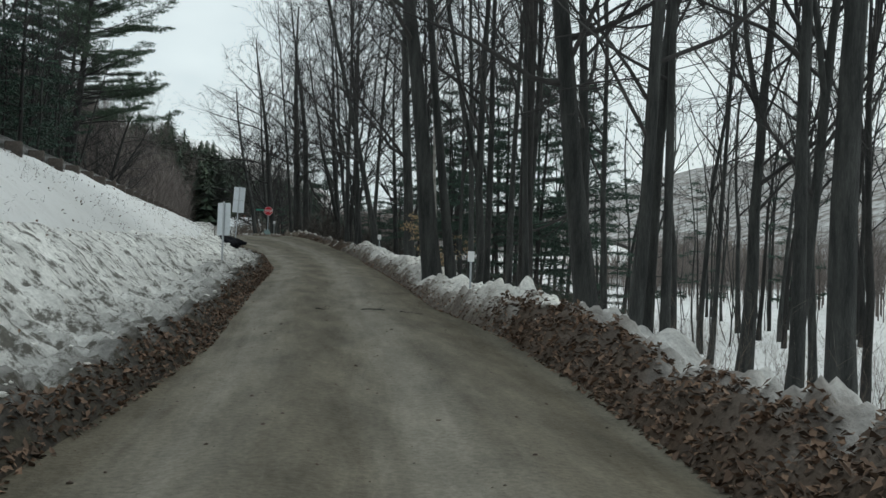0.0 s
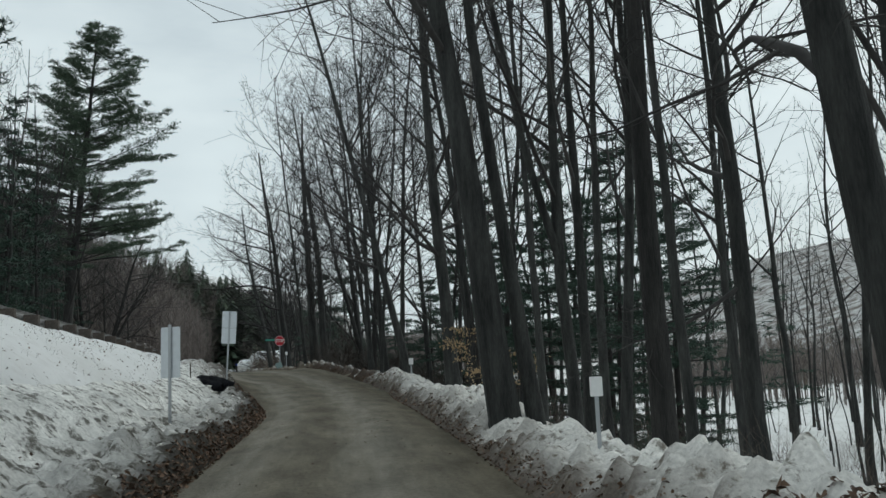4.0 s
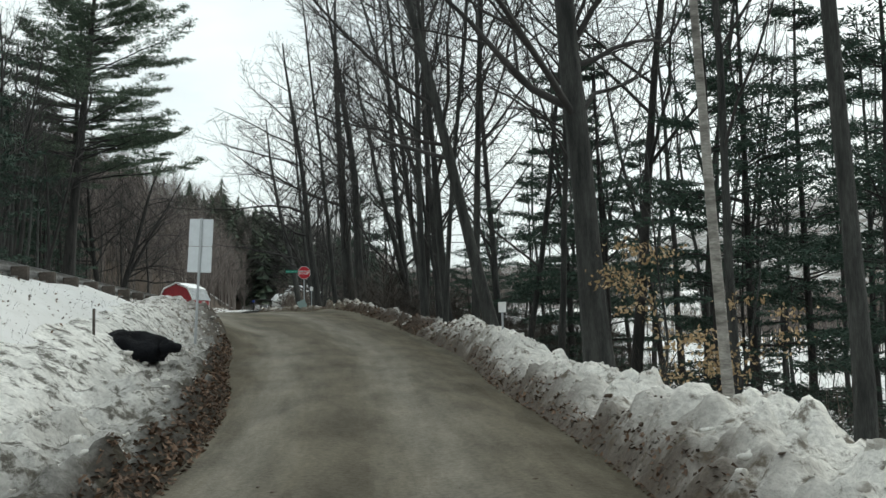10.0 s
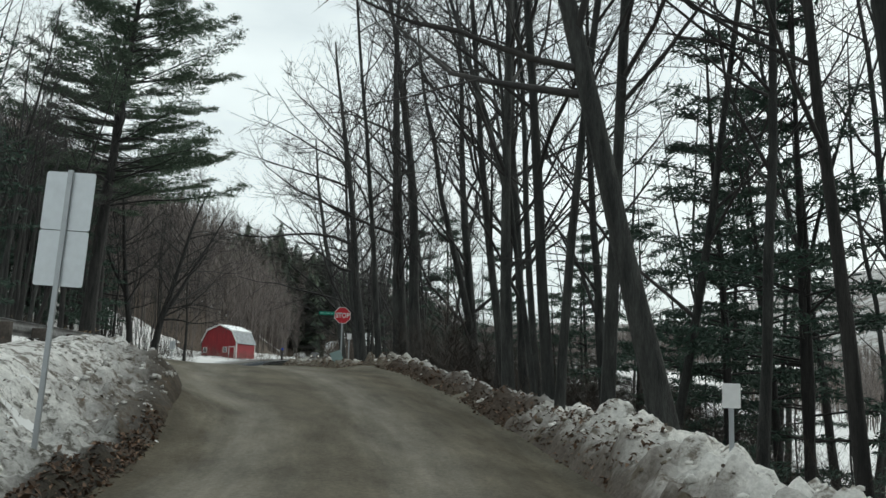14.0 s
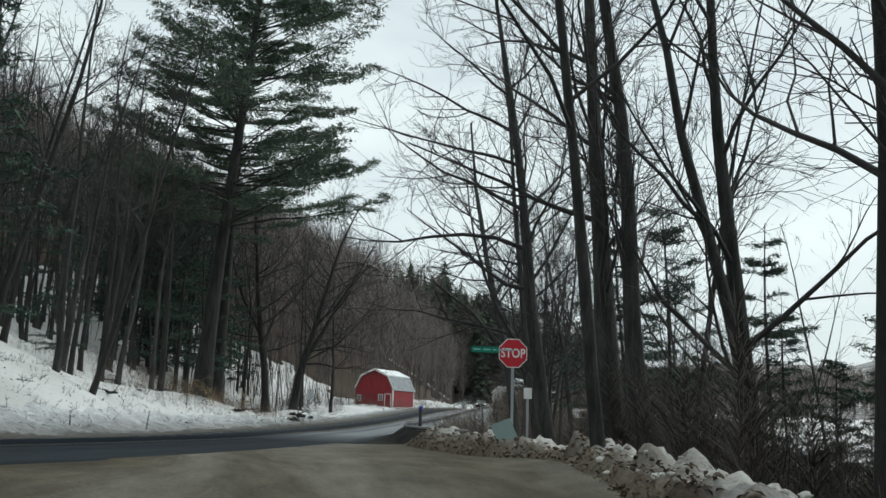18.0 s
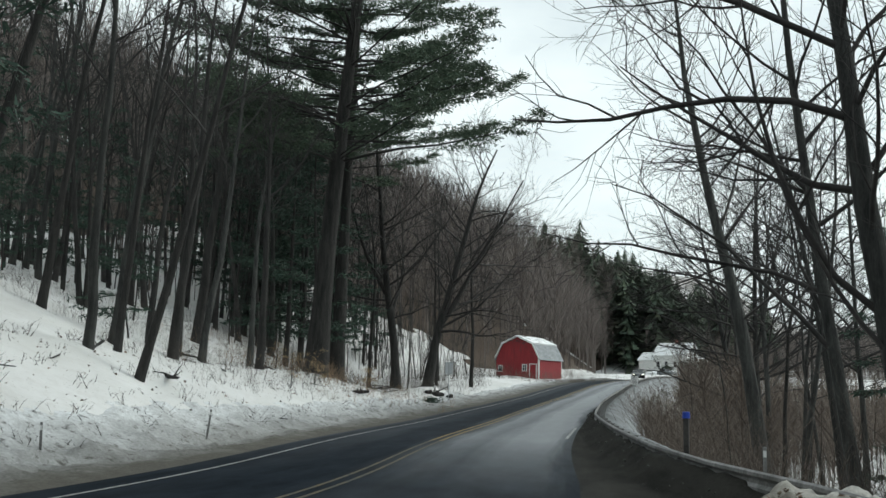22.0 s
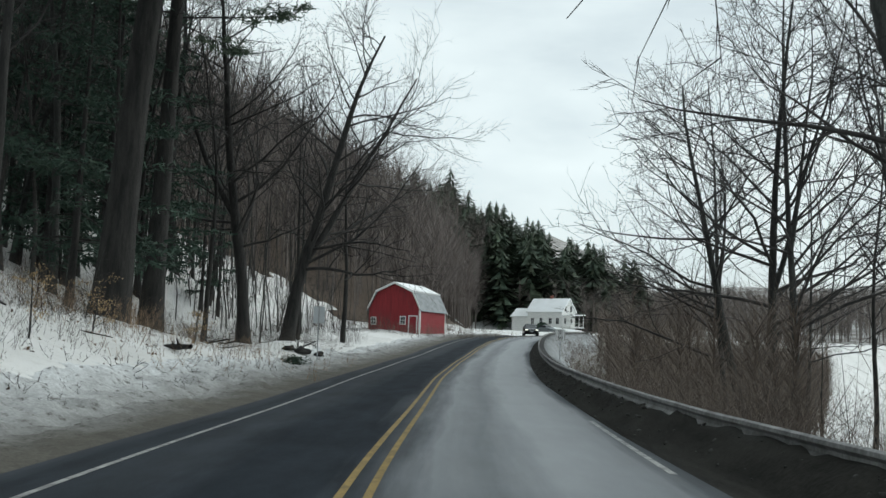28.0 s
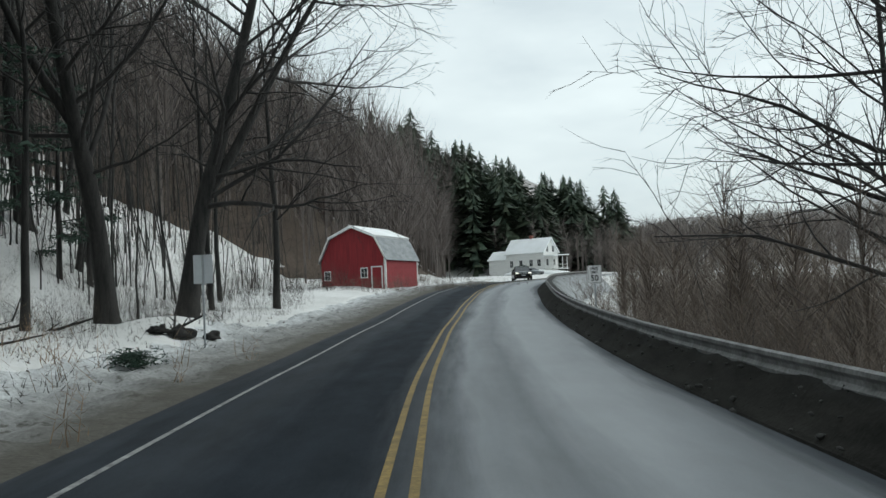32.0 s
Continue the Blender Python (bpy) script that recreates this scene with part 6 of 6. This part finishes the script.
def log(x, y, length, r, turn, tilt, label, dz=0.05, seed=0):
    rr = np.random.default_rng(seed)
    ob = thing("fallen_log", (x, y, float(ground_z(x, y)) + dz), label, "log", "fallen branches")
    ob.matrix_world = pose(x, y, float(ground_z(x, y)) + dz, 0, tilt, turn)
    sh = Sheaf()
    pts = bend(rr, (-length / 2, 0, 0), (1, 0, 0), length, 6, 0.06)
    sh.tube(pts, r * np.linspace(1, 0.55, 7), 7)
    shade_smooth(part("stem", sh.mesh(), "bark_dark", ob))
    for k in range(3):
        tw = Sheaf()
        p = pts[2 + k]
        tw.tube(bend(rr, p, (0.6, rr.uniform(-1, 1), rr.uniform(0.2, 0.8)), length * 0.3, 3, 0.2), r * np.linspace(0.4, 0.12, 4), 4)
        part("branch", tw.mesh(), "bark_dark", ob)


log(-38.7, 105.9, 2.4, 0.09, -48, 6, "dark fallen log half sunk in the snow", seed=1)
log(-36.6, 109.5, 1.5, 0.03, -30, 4, "dead branch lying on the snow", seed=2)
log(-40.2, 121.0, 1.8, 0.03, -35, 4, "dead branch lying on the snow", seed=3)
log(-43.2, 128.2, 1.5, 0.14, -20, 0, "short dark log lying on the snow", 0.12, seed=4)
log(-46.2, 116.0, 2.6, 0.07, -15, 5, "dark fallen log half sunk in the snow", seed=5)
log(-40.5, 104.0, 2.2, 0.06, -70, 8, "dark fallen log half sunk in the snow", seed=6)
for k, (x, y, s) in enumerate(((-46.6, 146.6, 0.45), (-47.2, 146.2, 0.35), (-46.0, 147.4, 0.3))):
    rock = thing("rock", (x, y, float(ground_z(x, y)) + 0.1), "dark rock showing through the snow bank", "rock", "rocks")
    lump("stone", (s, s * 0.7, s * 0.6), 5.0 + k, "bark_dark", rock, 0.6)
log(-46.8, 147.0, 1.7, 0.06, 40, -30, "dead branch sticking up from the snow bank", 0.3, seed=7)
log(-47.0, 146.6, 1.4, 0.05, 120, -35, "dead branch sticking up from the snow bank", 0.3, seed=8)
for k, (x, y, ln, rr_, tn, ti) in enumerate(((-48.6, 139.5, 2.6, 0.06, 30, -25), (-50.2, 142.5, 2.2, 0.05, -40, 12), (-47.0, 139.0, 1.6, 0.04, 70, -8), (-52.0, 147.5, 3.0, 0.07, 15, -18), (-55.8, 150.5, 2.4, 0.05, 110, -30), (-51.4, 137.2, 2.8, 0.08, -20, 5), (-43.8, 124.0, 1.4, 0.03, 60, 3), (-38.0, 100.0, 1.2, 0.03, -65, 4), (-36.2, 96.5, 1.0, 0.025, 20, 4), (-42.0, 113.5, 1.7, 0.04, -50, 5), (-45.0, 121.0, 2.0, 0.05, -35, 3))):
    log(x, y, ln, rr_, tn, ti, "dead branch lying on the snowy slope", 0.1, seed=40 + k)
log(-1.6, 24.4, 0.7, 0.012, 70, 0, "thin twig lying across the track", -0.02, seed=9)
for k, (x, y) in enumerate(((-1.3, 23.6), (-0.5, 23.4), (-2.3, 23.6))):
    log(x, y, 0.5, 0.012, 20 * k, 0, "thin twig lying across the track", 0.07, seed=20 + k)


# ---- beech saplings still in leaf ----
def beech(x, y, h, seed, count):
    r = np.random.default_rng(seed)
    ob = thing("beech_sapling", (x, y, float(ground_z(x, y)) - 0.1), "beech sapling holding dry tan leaves", "sapling", "beech saplings")
    a, b = bare_tree(seed, h, 0.035, (0.1, 0), 0.2, limbs=9, fine=0.5, reach=0.35)
    shade_smooth(part("stem", a, "bark", ob))
    shade_smooth(part("crown", b, "twig", ob))
    pts = np.array(b[0])
    low = pts[pts[:, 2] < 0.62 * h]
    sprays = low[r.integers(0, len(low), max(count // 11, 8))]
    pts = sprays[r.integers(0, len(sprays), count)] + r.normal(0, 1, (count, 3)) * np.array([0.15, 0.15, 0.05])
    w = r.normal(0, 1, (count, 3))
    w[:, 2] -= 0.8
    w /= np.linalg.norm(w, axis=1)[:, None]
    s = np.cross(w, r.normal(0, 1, (count, 3)))
    s /= np.linalg.norm(s, axis=1)[:, None]
    ln = r.uniform(0.05, 0.1, (count, 1))
    sh = Sheaf()
    sh.quads(np.stack([pts, pts + w * ln * 0.5 + s * ln * 0.3, pts + w * ln, pts + w * ln * 0.5 - s * ln * 0.3], 1))
    tagged(part("foliage", sh.mesh(), "beech", ob), kind="stuff")


beech(-0.4, 46.4, 4.6, 301, 700)
beech(0.8, 46.8, 4.0, 302, 520)
for k, (x, y) in enumerate(((-44.2, 124.5), (-46.0, 126.5), (-48.8, 127.5), (-45.8, 133.6), (-47.2, 136.0), (-42.2, 119.0), (-52.0, 138.0))):
    beech(x, y, 2.2 + 0.3 * (k % 3), 310 + k, 170)


# ---- barn ----
BW, BL = 6.3, 7.0
barn = thing("barn", pose(-55.4, 198.0, 9.9, 0, 0, -8), "small red gambrel-roofed barn with white trim and snowy roof", "barn")
GAMBREL = [(0, -0.4), (0, 2.65), (-0.95, 4.5), (-BW / 2, 5.45), (-BW + 0.95, 4.5), (-BW, 2.65), (-BW, -0.4)]
part("wall", prism(GAMBREL, 1, 0, BL), "barn_red", barn)


def slab(p, q, y0, y1, t, over=0.0):
    """A roof panel between two points of the gable outline."""
    (xa, za), (xb_, zb) = p, q
    dx, dz = xb_ - xa, zb - za
    ln = math.hypot(dx, dz)
    nx, nz = -dz / ln, dx / ln
    if nz < 0:
        nx, nz = -nx, -nz
    ex, ez = dx / ln * over, dz / ln * over
    a, b = (xa - ex + nx * 0.012, za - ez + nz * 0.012), (xb_ + nx * 0.012, zb + nz * 0.012)
    return prism([a, b, (b[0] + nx * t, b[1] + nz * t), (a[0] + nx * t, a[1] + nz * t)], 1, y0, y1)


part("roof", slab(GAMBREL[1], GAMBREL[2], -0.25, BL + 0.25, 0.08, 0.25), "roof_metal", barn, "grey lower roof slope")
part("roof", slab(GAMBREL[5], GAMBREL[4], -0.25, BL + 0.25, 0.08, 0.25), "roof_metal", barn, "grey lower roof slope")
part("roof", slab(GAMBREL[2], GAMBREL[3], -0.25, BL + 0.25, 0.08), "roof_metal", barn)
part("roof", slab(GAMBREL[4], GAMBREL[3], -0.25, BL + 0.25, 0.08), "roof_metal", barn)
top1 = slab(GAMBREL[2], GAMBREL[3], -0.3, BL + 0.3, 0.22, 0.05)
part("roof_snow", top1, "snow", barn, "snow lying on the upper roof")
part("roof_snow", slab(GAMBREL[4], GAMBREL[3], -0.3, BL + 0.3, 0.22, 0.05), "snow", barn, "snow lying on the upper roof")
for (p, q) in ((GAMBREL[1], GAMBREL[2]), (GAMBREL[2], GAMBREL[3]), (GAMBREL[4], GAMBREL[3]), (GAMBREL[5], GAMBREL[4])):
    part("rake_board", slab(p, q, -0.29, -0.255, 0.14, 0.0), "white_board", barn)
part("corner_board", boxes((-0.16, -0.025, -0.3, 0.02, 0.0, 2.62), (0.002, -0.02, -0.3, 0.027, 0.14, 2.62)), "white_board", barn)
part("corner_board", boxes((0.002, BL - 0.14, -0.3, 0.027, BL + 0.01, 2.62)), "white_board", barn)
part("fascia", boxes((0.004, 0.0, 2.5, 0.03, BL, 2.64)), "white_board", barn)
part("sill_board", boxes((0.004, 0.15, -0.1, 0.03, BL - 0.15, 0.02)), "white_board", barn)
door = part("door", boxes((-1.28, -0.03, 0.0, -0.42, -0.004, 1.85)), "barn_red", barn, "red plank door")
part("door_trim", boxes((-1.40, -0.045, 0.0, -1.29, -0.003, 1.97), (-0.41, -0.045, 0.0, -0.30, -0.003, 1.97), (-1.29, -0.045, 1.86, -0.41, -0.003, 1.97)), "white_board", door)


def small_window(parent, x0, z0, w, h, frame_w=0.09, axis=1, at=0.0, sign=-1):
    """A framed window on a wall; axis: which way the wall faces."""
    def b(x0_, z0_, x1_, z1_, d0, d1):
        lo, hi = sorted((at + sign * d0, at + sign * d1))
        return (x0_, lo, z0_, x1_, hi, z1_) if axis == 1 else (lo, x0_, z0_, hi, x1_, z1_)
    win = part("window", boxes(b(x0, z0, x0 + w, z0 + h, 0.003, 0.018)), "glass", parent, "dark window pane")
    fr = boxes(b(x0 - frame_w, z0 - frame_w, x0, z0 + h + frame_w, 0.004, 0.04), b(x0 + w, z0 - frame_w, x0 + w + frame_w, z0 + h + frame_w, 0.004, 0.04), b(x0, z0 + h, x0 + w, z0 + h + frame_w, 0.004, 0.04), b(x0, z0 - frame_w, x0 + w, z0, 0.004, 0.05))
    part("window_frame", fr, "white_board", win)
    part("glazing_bar", boxes(b(x0 + w / 2 - 0.02, z0, x0 + w / 2 + 0.02, z0 + h, 0.019, 0.03), b(x0, z0 + h / 2 - 0.02, x0 + w, z0 + h / 2 + 0.02, 0.0305, 0.036)), "white_board", win)


small_window(barn, -2.35, 1.05, 0.55, 0.75)
small_window(barn, -5.95, 0.95, 0.5, 0.7)

# ---- house ----
house = thing("house", pose(-58.3, 325.5, 13.9, 0, 0, -22), "white two-storey farmhouse with snowy roof and front porch", "house")
HL, HD, HE, HR = 9.6, 6.4, 3.9, 7.0
HG = [(0, -2.5), (0, HE), (HD / 2, HR), (HD, HE), (HD, -2.5)]
part("wall", prism(HG, 0, -HL, 0), "white_board", house)


def hslab(p, q, x0, x1, t, over):
    (ya, za), (yb, zb) = p, q
    dy, dz = yb - ya, zb - za
    ln = math.hypot(dy, dz)
    ny, nz = -dz / ln, dy / ln
    if nz < 0:
        ny, nz = -ny, -nz
    ey, ez = dy / ln * over, dz / ln * over
    a, b = (ya - ey + ny * 0.012, za - ez + nz * 0.012), (yb + ny * 0.012, zb + nz * 0.012)
    return prism([a, b, (b[0] + ny * t, b[1] + nz * t), (a[0] + ny * t, a[1] + nz * t)], 0, x0, x1)


part("roof", hslab(HG[1], HG[2], -HL - 0.35, 0.35, 0.28, 0.4), "snow", house, "snow-covered roof slope")
part("roof", hslab(HG[3], HG[2], -HL - 0.35, 0.35, 0.28, 0.4), "snow", house, "snow-covered roof slope")
part("chimney", boxes((-5.0, HD / 2 - 0.3, HR - 0.4, -4.4, HD / 2 + 0.3, HR + 0.9)), mat_two("chimney_brick", (0.2, 0.08, 0.06), (0.3, 0.12, 0.09), 4.0), house)
for x0 in (-8.6, -6.2, -3.6, -1.6):
    small_window(house, x0, 0.9, 0.8, 1.4, 0.1, 1, 0.0, -1)
for y0, z0 in ((1.3, 4.0), (3.9, 4.0), (1.2, 1.0), (4.2, 1.0)):
    small_window(house, y0, z0, 0.8, 1.3, 0.1, 0, 0.0, 1)
porch = part("porch_floor", boxes((0.02, -0.4, 0.1, 2.6, HD, 0.3)), "white_board", house)
part("porch_roof", hslab((-0.6, 2.85), (HD, 3.15), 0.02, 2.9, 0.24, 0.0), "snow", house, "snowy porch roof")
for px, py in ((2.45, -0.25), (2.45, 1.8), (2.45, 4.0), (2.45, 6.1), (0.3, -0.25)):
    part("porch_post", boxes((px - 0.07, py - 0.07, 0.3, px + 0.07, py + 0.07, 2.86), bevel=0.01), "white_board", house)
part("porch_rail", boxes((2.40, -0.2, 1.05, 2.5, 6.1, 1.13), (2.42, -0.2, 0.45, 2.48, 6.1, 0.5)), "white_board", house)
WG = [(0.6, -2.5), (0.6, 2.7), (HD / 2, 4.6), (HD - 0.6, 2.7), (HD - 0.6, -2.5)]
wing = part("wing", prism(WG, 0, -HL - 5.0, -HL - 0.004), "white_board", house, "lower white side wing")
part("roof", hslab(WG[1], WG[2], -HL - 5.3, -HL - 0.4, 0.24, 0.3), "snow", wing)
part("roof", hslab(WG[3], WG[2], -HL - 5.3, -HL - 0.4, 0.24, 0.3), "snow", wing)
shrub = thing("shrub", (-62.0, 319.5, max(float(ground_z(-62.0, 319.5)), 12.8)), "dark rounded evergreen shrub in front of the house", "shrub")
sr = np.random.default_rng(5)
dirs = sr.normal(0, 1, (900, 3))
dirs /= np.linalg.norm(dirs, axis=1)[:, None]
dirs[:, 2] = np.abs(dirs[:, 2])
sg = Sheaf()
needles(sr, sg, dirs * np.array([1.7, 1.5, 2.2]) * sr.uniform(0.6, 1.0, (900, 1)), 0.15, 6, 0.4)
tagged(part("foliage", sg.mesh(), "hemlock", shrub), kind="stuff")
mound = thing("snow_heap", (-57.0, 300.0, float(ground_z(-57.0, 300.0))), "ploughed heap of snow beside the driveway", "snow heap")
lump("heap", (6.0, 3.0, 1.4), 2.0, "snow", mound, 0.35, 4)
pole = thing("utility_pole", (-50.5, 322.0, float(ground_z(-50.5, 322.0))), "thin grey utility pole beside the house", "utility pole")
part("pole", lathe([(0.14, -1.0), (0.12, 4.0), (0.09, 9.0)], 10), "post_wood", pole)
part("cross_arm", boxes((-0.8, -0.05, 8.2, 0.8, 0.05, 8.32)), "post_wood", pole)


clump = thing("evergreen_seedling", (-43.6, 138.9, float(ground_z(-43.6, 138.9))), "small dark evergreen seedling at the edge of the snow", "seedling")
sg = Sheaf()
cr = np.random.default_rng(9)
needles(cr, sg, cr.normal(0, 1, (160, 3)) * np.array([0.28, 0.2, 0.12]) + np.array([0, 0, 0.3]), 0.08, 7, 0.16)
tagged(part("foliage", sg.mesh(), "hemlock", clump), kind="stuff")


# ---- cars ----
def car(name, m, paint, label, lights=True):
    ob = thing(name, m, label, "car")
    L, W = 4.7, 1.8
    # stations along x from the nose: half width, sill height, belt height
    st = [(2.35, 0.62, 0.36, 0.56), (2.28, 0.76, 0.24, 0.66), (2.05, 0.84, 0.2, 0.75), (1.2, 0.89, 0.2, 0.88), (0.75, 0.9, 0.2, 0.93), (-0.4, 0.9, 0.2, 0.95), (-1.5, 0.9, 0.2, 0.98), (-2.0, 0.87, 0.22, 1.0), (-2.3, 0.78, 0.32, 0.93), (-2.36, 0.66, 0.45, 0.78)]
    v, f = [], []
    for x, w, lo, hi in st:
        for y, z in ((-w * 0.9, lo), (-w, lo + 0.12), (-w, (lo + hi) / 2), (-w * 0.97, hi - 0.06), (-w * 0.88, hi), (-w * 0.45, hi + 0.03), (0, hi + 0.04), (w * 0.45, hi + 0.03), (w * 0.88, hi), (w * 0.97, hi - 0.06), (w, (lo + hi) / 2), (w, lo + 0.12), (w * 0.9, lo)):
            v.append((x, y, z))
    n = 13
    for k in range(len(st) - 1):
        for i in range(n):
            j = (i + 1) % n
            f.append((k * n + i, k * n + j, (k + 1) * n + j, (k + 1) * n + i))
    f.append(tuple(range(n)))
    f.append(tuple(range((len(st) - 1) * n, len(st) * n))[::-1])
    shade_smooth(part("body", (v, f), paint, ob))
    # cabin: roof on pillars with panes between
    base = [(0.85, 0.78, 0.95), (-1.75, 0.76, 1.0)]
    roof = [(0.05, 0.62, 1.40), (-0.55, 0.64, 1.45), (-1.15, 0.60, 1.40)]
    rv = []
    for x, w, z in roof:
        rv += [(x, -w, z - 0.03), (x, -w * 0.6, z + 0.02), (x, w * 0.6, z + 0.02), (x, w, z - 0.03)]
    rf = []
    for k in range(2):
        for i in range(3):
            rf.append((k * 4 + i, k * 4 + i + 1, (k + 1) * 4 + i + 1, (k + 1) * 4 + i))
    rv += [(x, y, z - 0.04) for x, y, z in rv]
    rf += [tuple(i + 12 for i in q[::-1]) for q in rf]
    shade_smooth(part("roof", (rv, rf), paint, ob))

    def pane(nm, corners, mat="glass"):
        c = [Vector(p) for p in corners]
        nrm = (c[1] - c[0]).cross(c[2] - c[0]).normalized() * 0.012
        vv = [tuple(p) for p in c] + [tuple(p - nrm) for p in c]
        k = len(c)
        ff = [tuple(range(k)), tuple(range(k, 2 * k))[::-1]] + [(i, i + k, (i + 1) % k + k, (i + 1) % k) for i in range(k)]
        return part(nm, (vv, ff), mat, ob)
    pane("windscreen", [(0.9, -0.74, 0.94), (0.9, 0.74, 0.94), (0.06, 0.6, 1.38), (0.06, -0.6, 1.38)])
    pane("rear_window", [(-1.8, 0.7, 1.0), (-1.8, -0.7, 1.0), (-1.16, -0.57, 1.37), (-1.16, 0.57, 1.37)])
    for s in (-1, 1):
        pane("side_window", [(0.75, s * 0.79, 0.96), (0.02, s * 0.63, 1.36), (-0.45, s * 0.65, 1.4), (-0.45, s * 0.81, 0.97)])
        pane("side_window", [(-0.52, s * 0.81, 0.97), (-0.52, s * 0.65, 1.4), (-1.1, s * 0.61, 1.36), (-1.6, s * 0.78, 1.0)])
        for xw in (1.42, -1.42):
            wh = part("wheel", lathe([(0.2, -0.1), (0.31, -0.1), (0.33, -0.06), (0.33, 0.06), (0.31, 0.1), (0.2, 0.1)], 24), "black", ob, "black tyre")
            wh.matrix_local = pose(xw, s * 0.80, 0.33, 90, 0, 0)
            rim = part("rim", lathe([(0.21, -0.104), (0.19, -0.11), (0.05, -0.115), (0.05, 0.115), (0.19, 0.11), (0.21, 0.104)], 14), "steel", wh)
        part("mirror", boxes((0.62, s * 0.9 - 0.11, 0.95, 0.78, s * 0.9 + 0.11, 1.1), bevel=0.03), paint, ob)
        part("headlight", boxes((2.13, s * 0.62 - 0.17, 0.62, 2.3, s * 0.62 + 0.13, 0.74), bevel=0.03), "lamp_on" if lights else "glass", ob, "lit headlight" if lights else "")
    part("grille", boxes((2.25, -0.4, 0.5, 2.37, 0.4, 0.6), bevel=0.02), "black", ob)
    part("lower_grille", boxes((2.24, -0.5, 0.27, 2.365, 0.5, 0.4), bevel=0.02), "black", ob)
    part("badge_bar", boxes((2.3, -0.35, 0.605, 2.375, 0.35, 0.63), bevel=0.006), "steel", ob)
    part("number_plate", boxes((2.35, -0.16, 0.42, 2.385, 0.16, 0.5)), "signback", ob, "pale plate with no legible figures")
    return ob


M["lamp_on"] = mat_plain("lit_headlamp", (1.0, 0.93, 0.78), 0.2, 0.0, 1.5)
M["paint_dark"] = mat_plain("dark_green_black_paint", (0.012, 0.017, 0.017), 0.18)
M["paint_grey"] = mat_plain("grey_car_paint", (0.16, 0.18, 0.19), 0.3)
yy = 214.0
car("car", pose(float(xc(yy)) - 1.75, yy, float(zc(yy)) + 0.06, 0, 0, -76), "paint_dark", "dark sedan with lit headlights driving on the asphalt")
car("parked_car", pose(-54.5, 280.0, float(ground_z(-54.5, 280)) + 0.05, 0, 0, -40), "paint_grey", "grey car parked beside a snow heap", False)
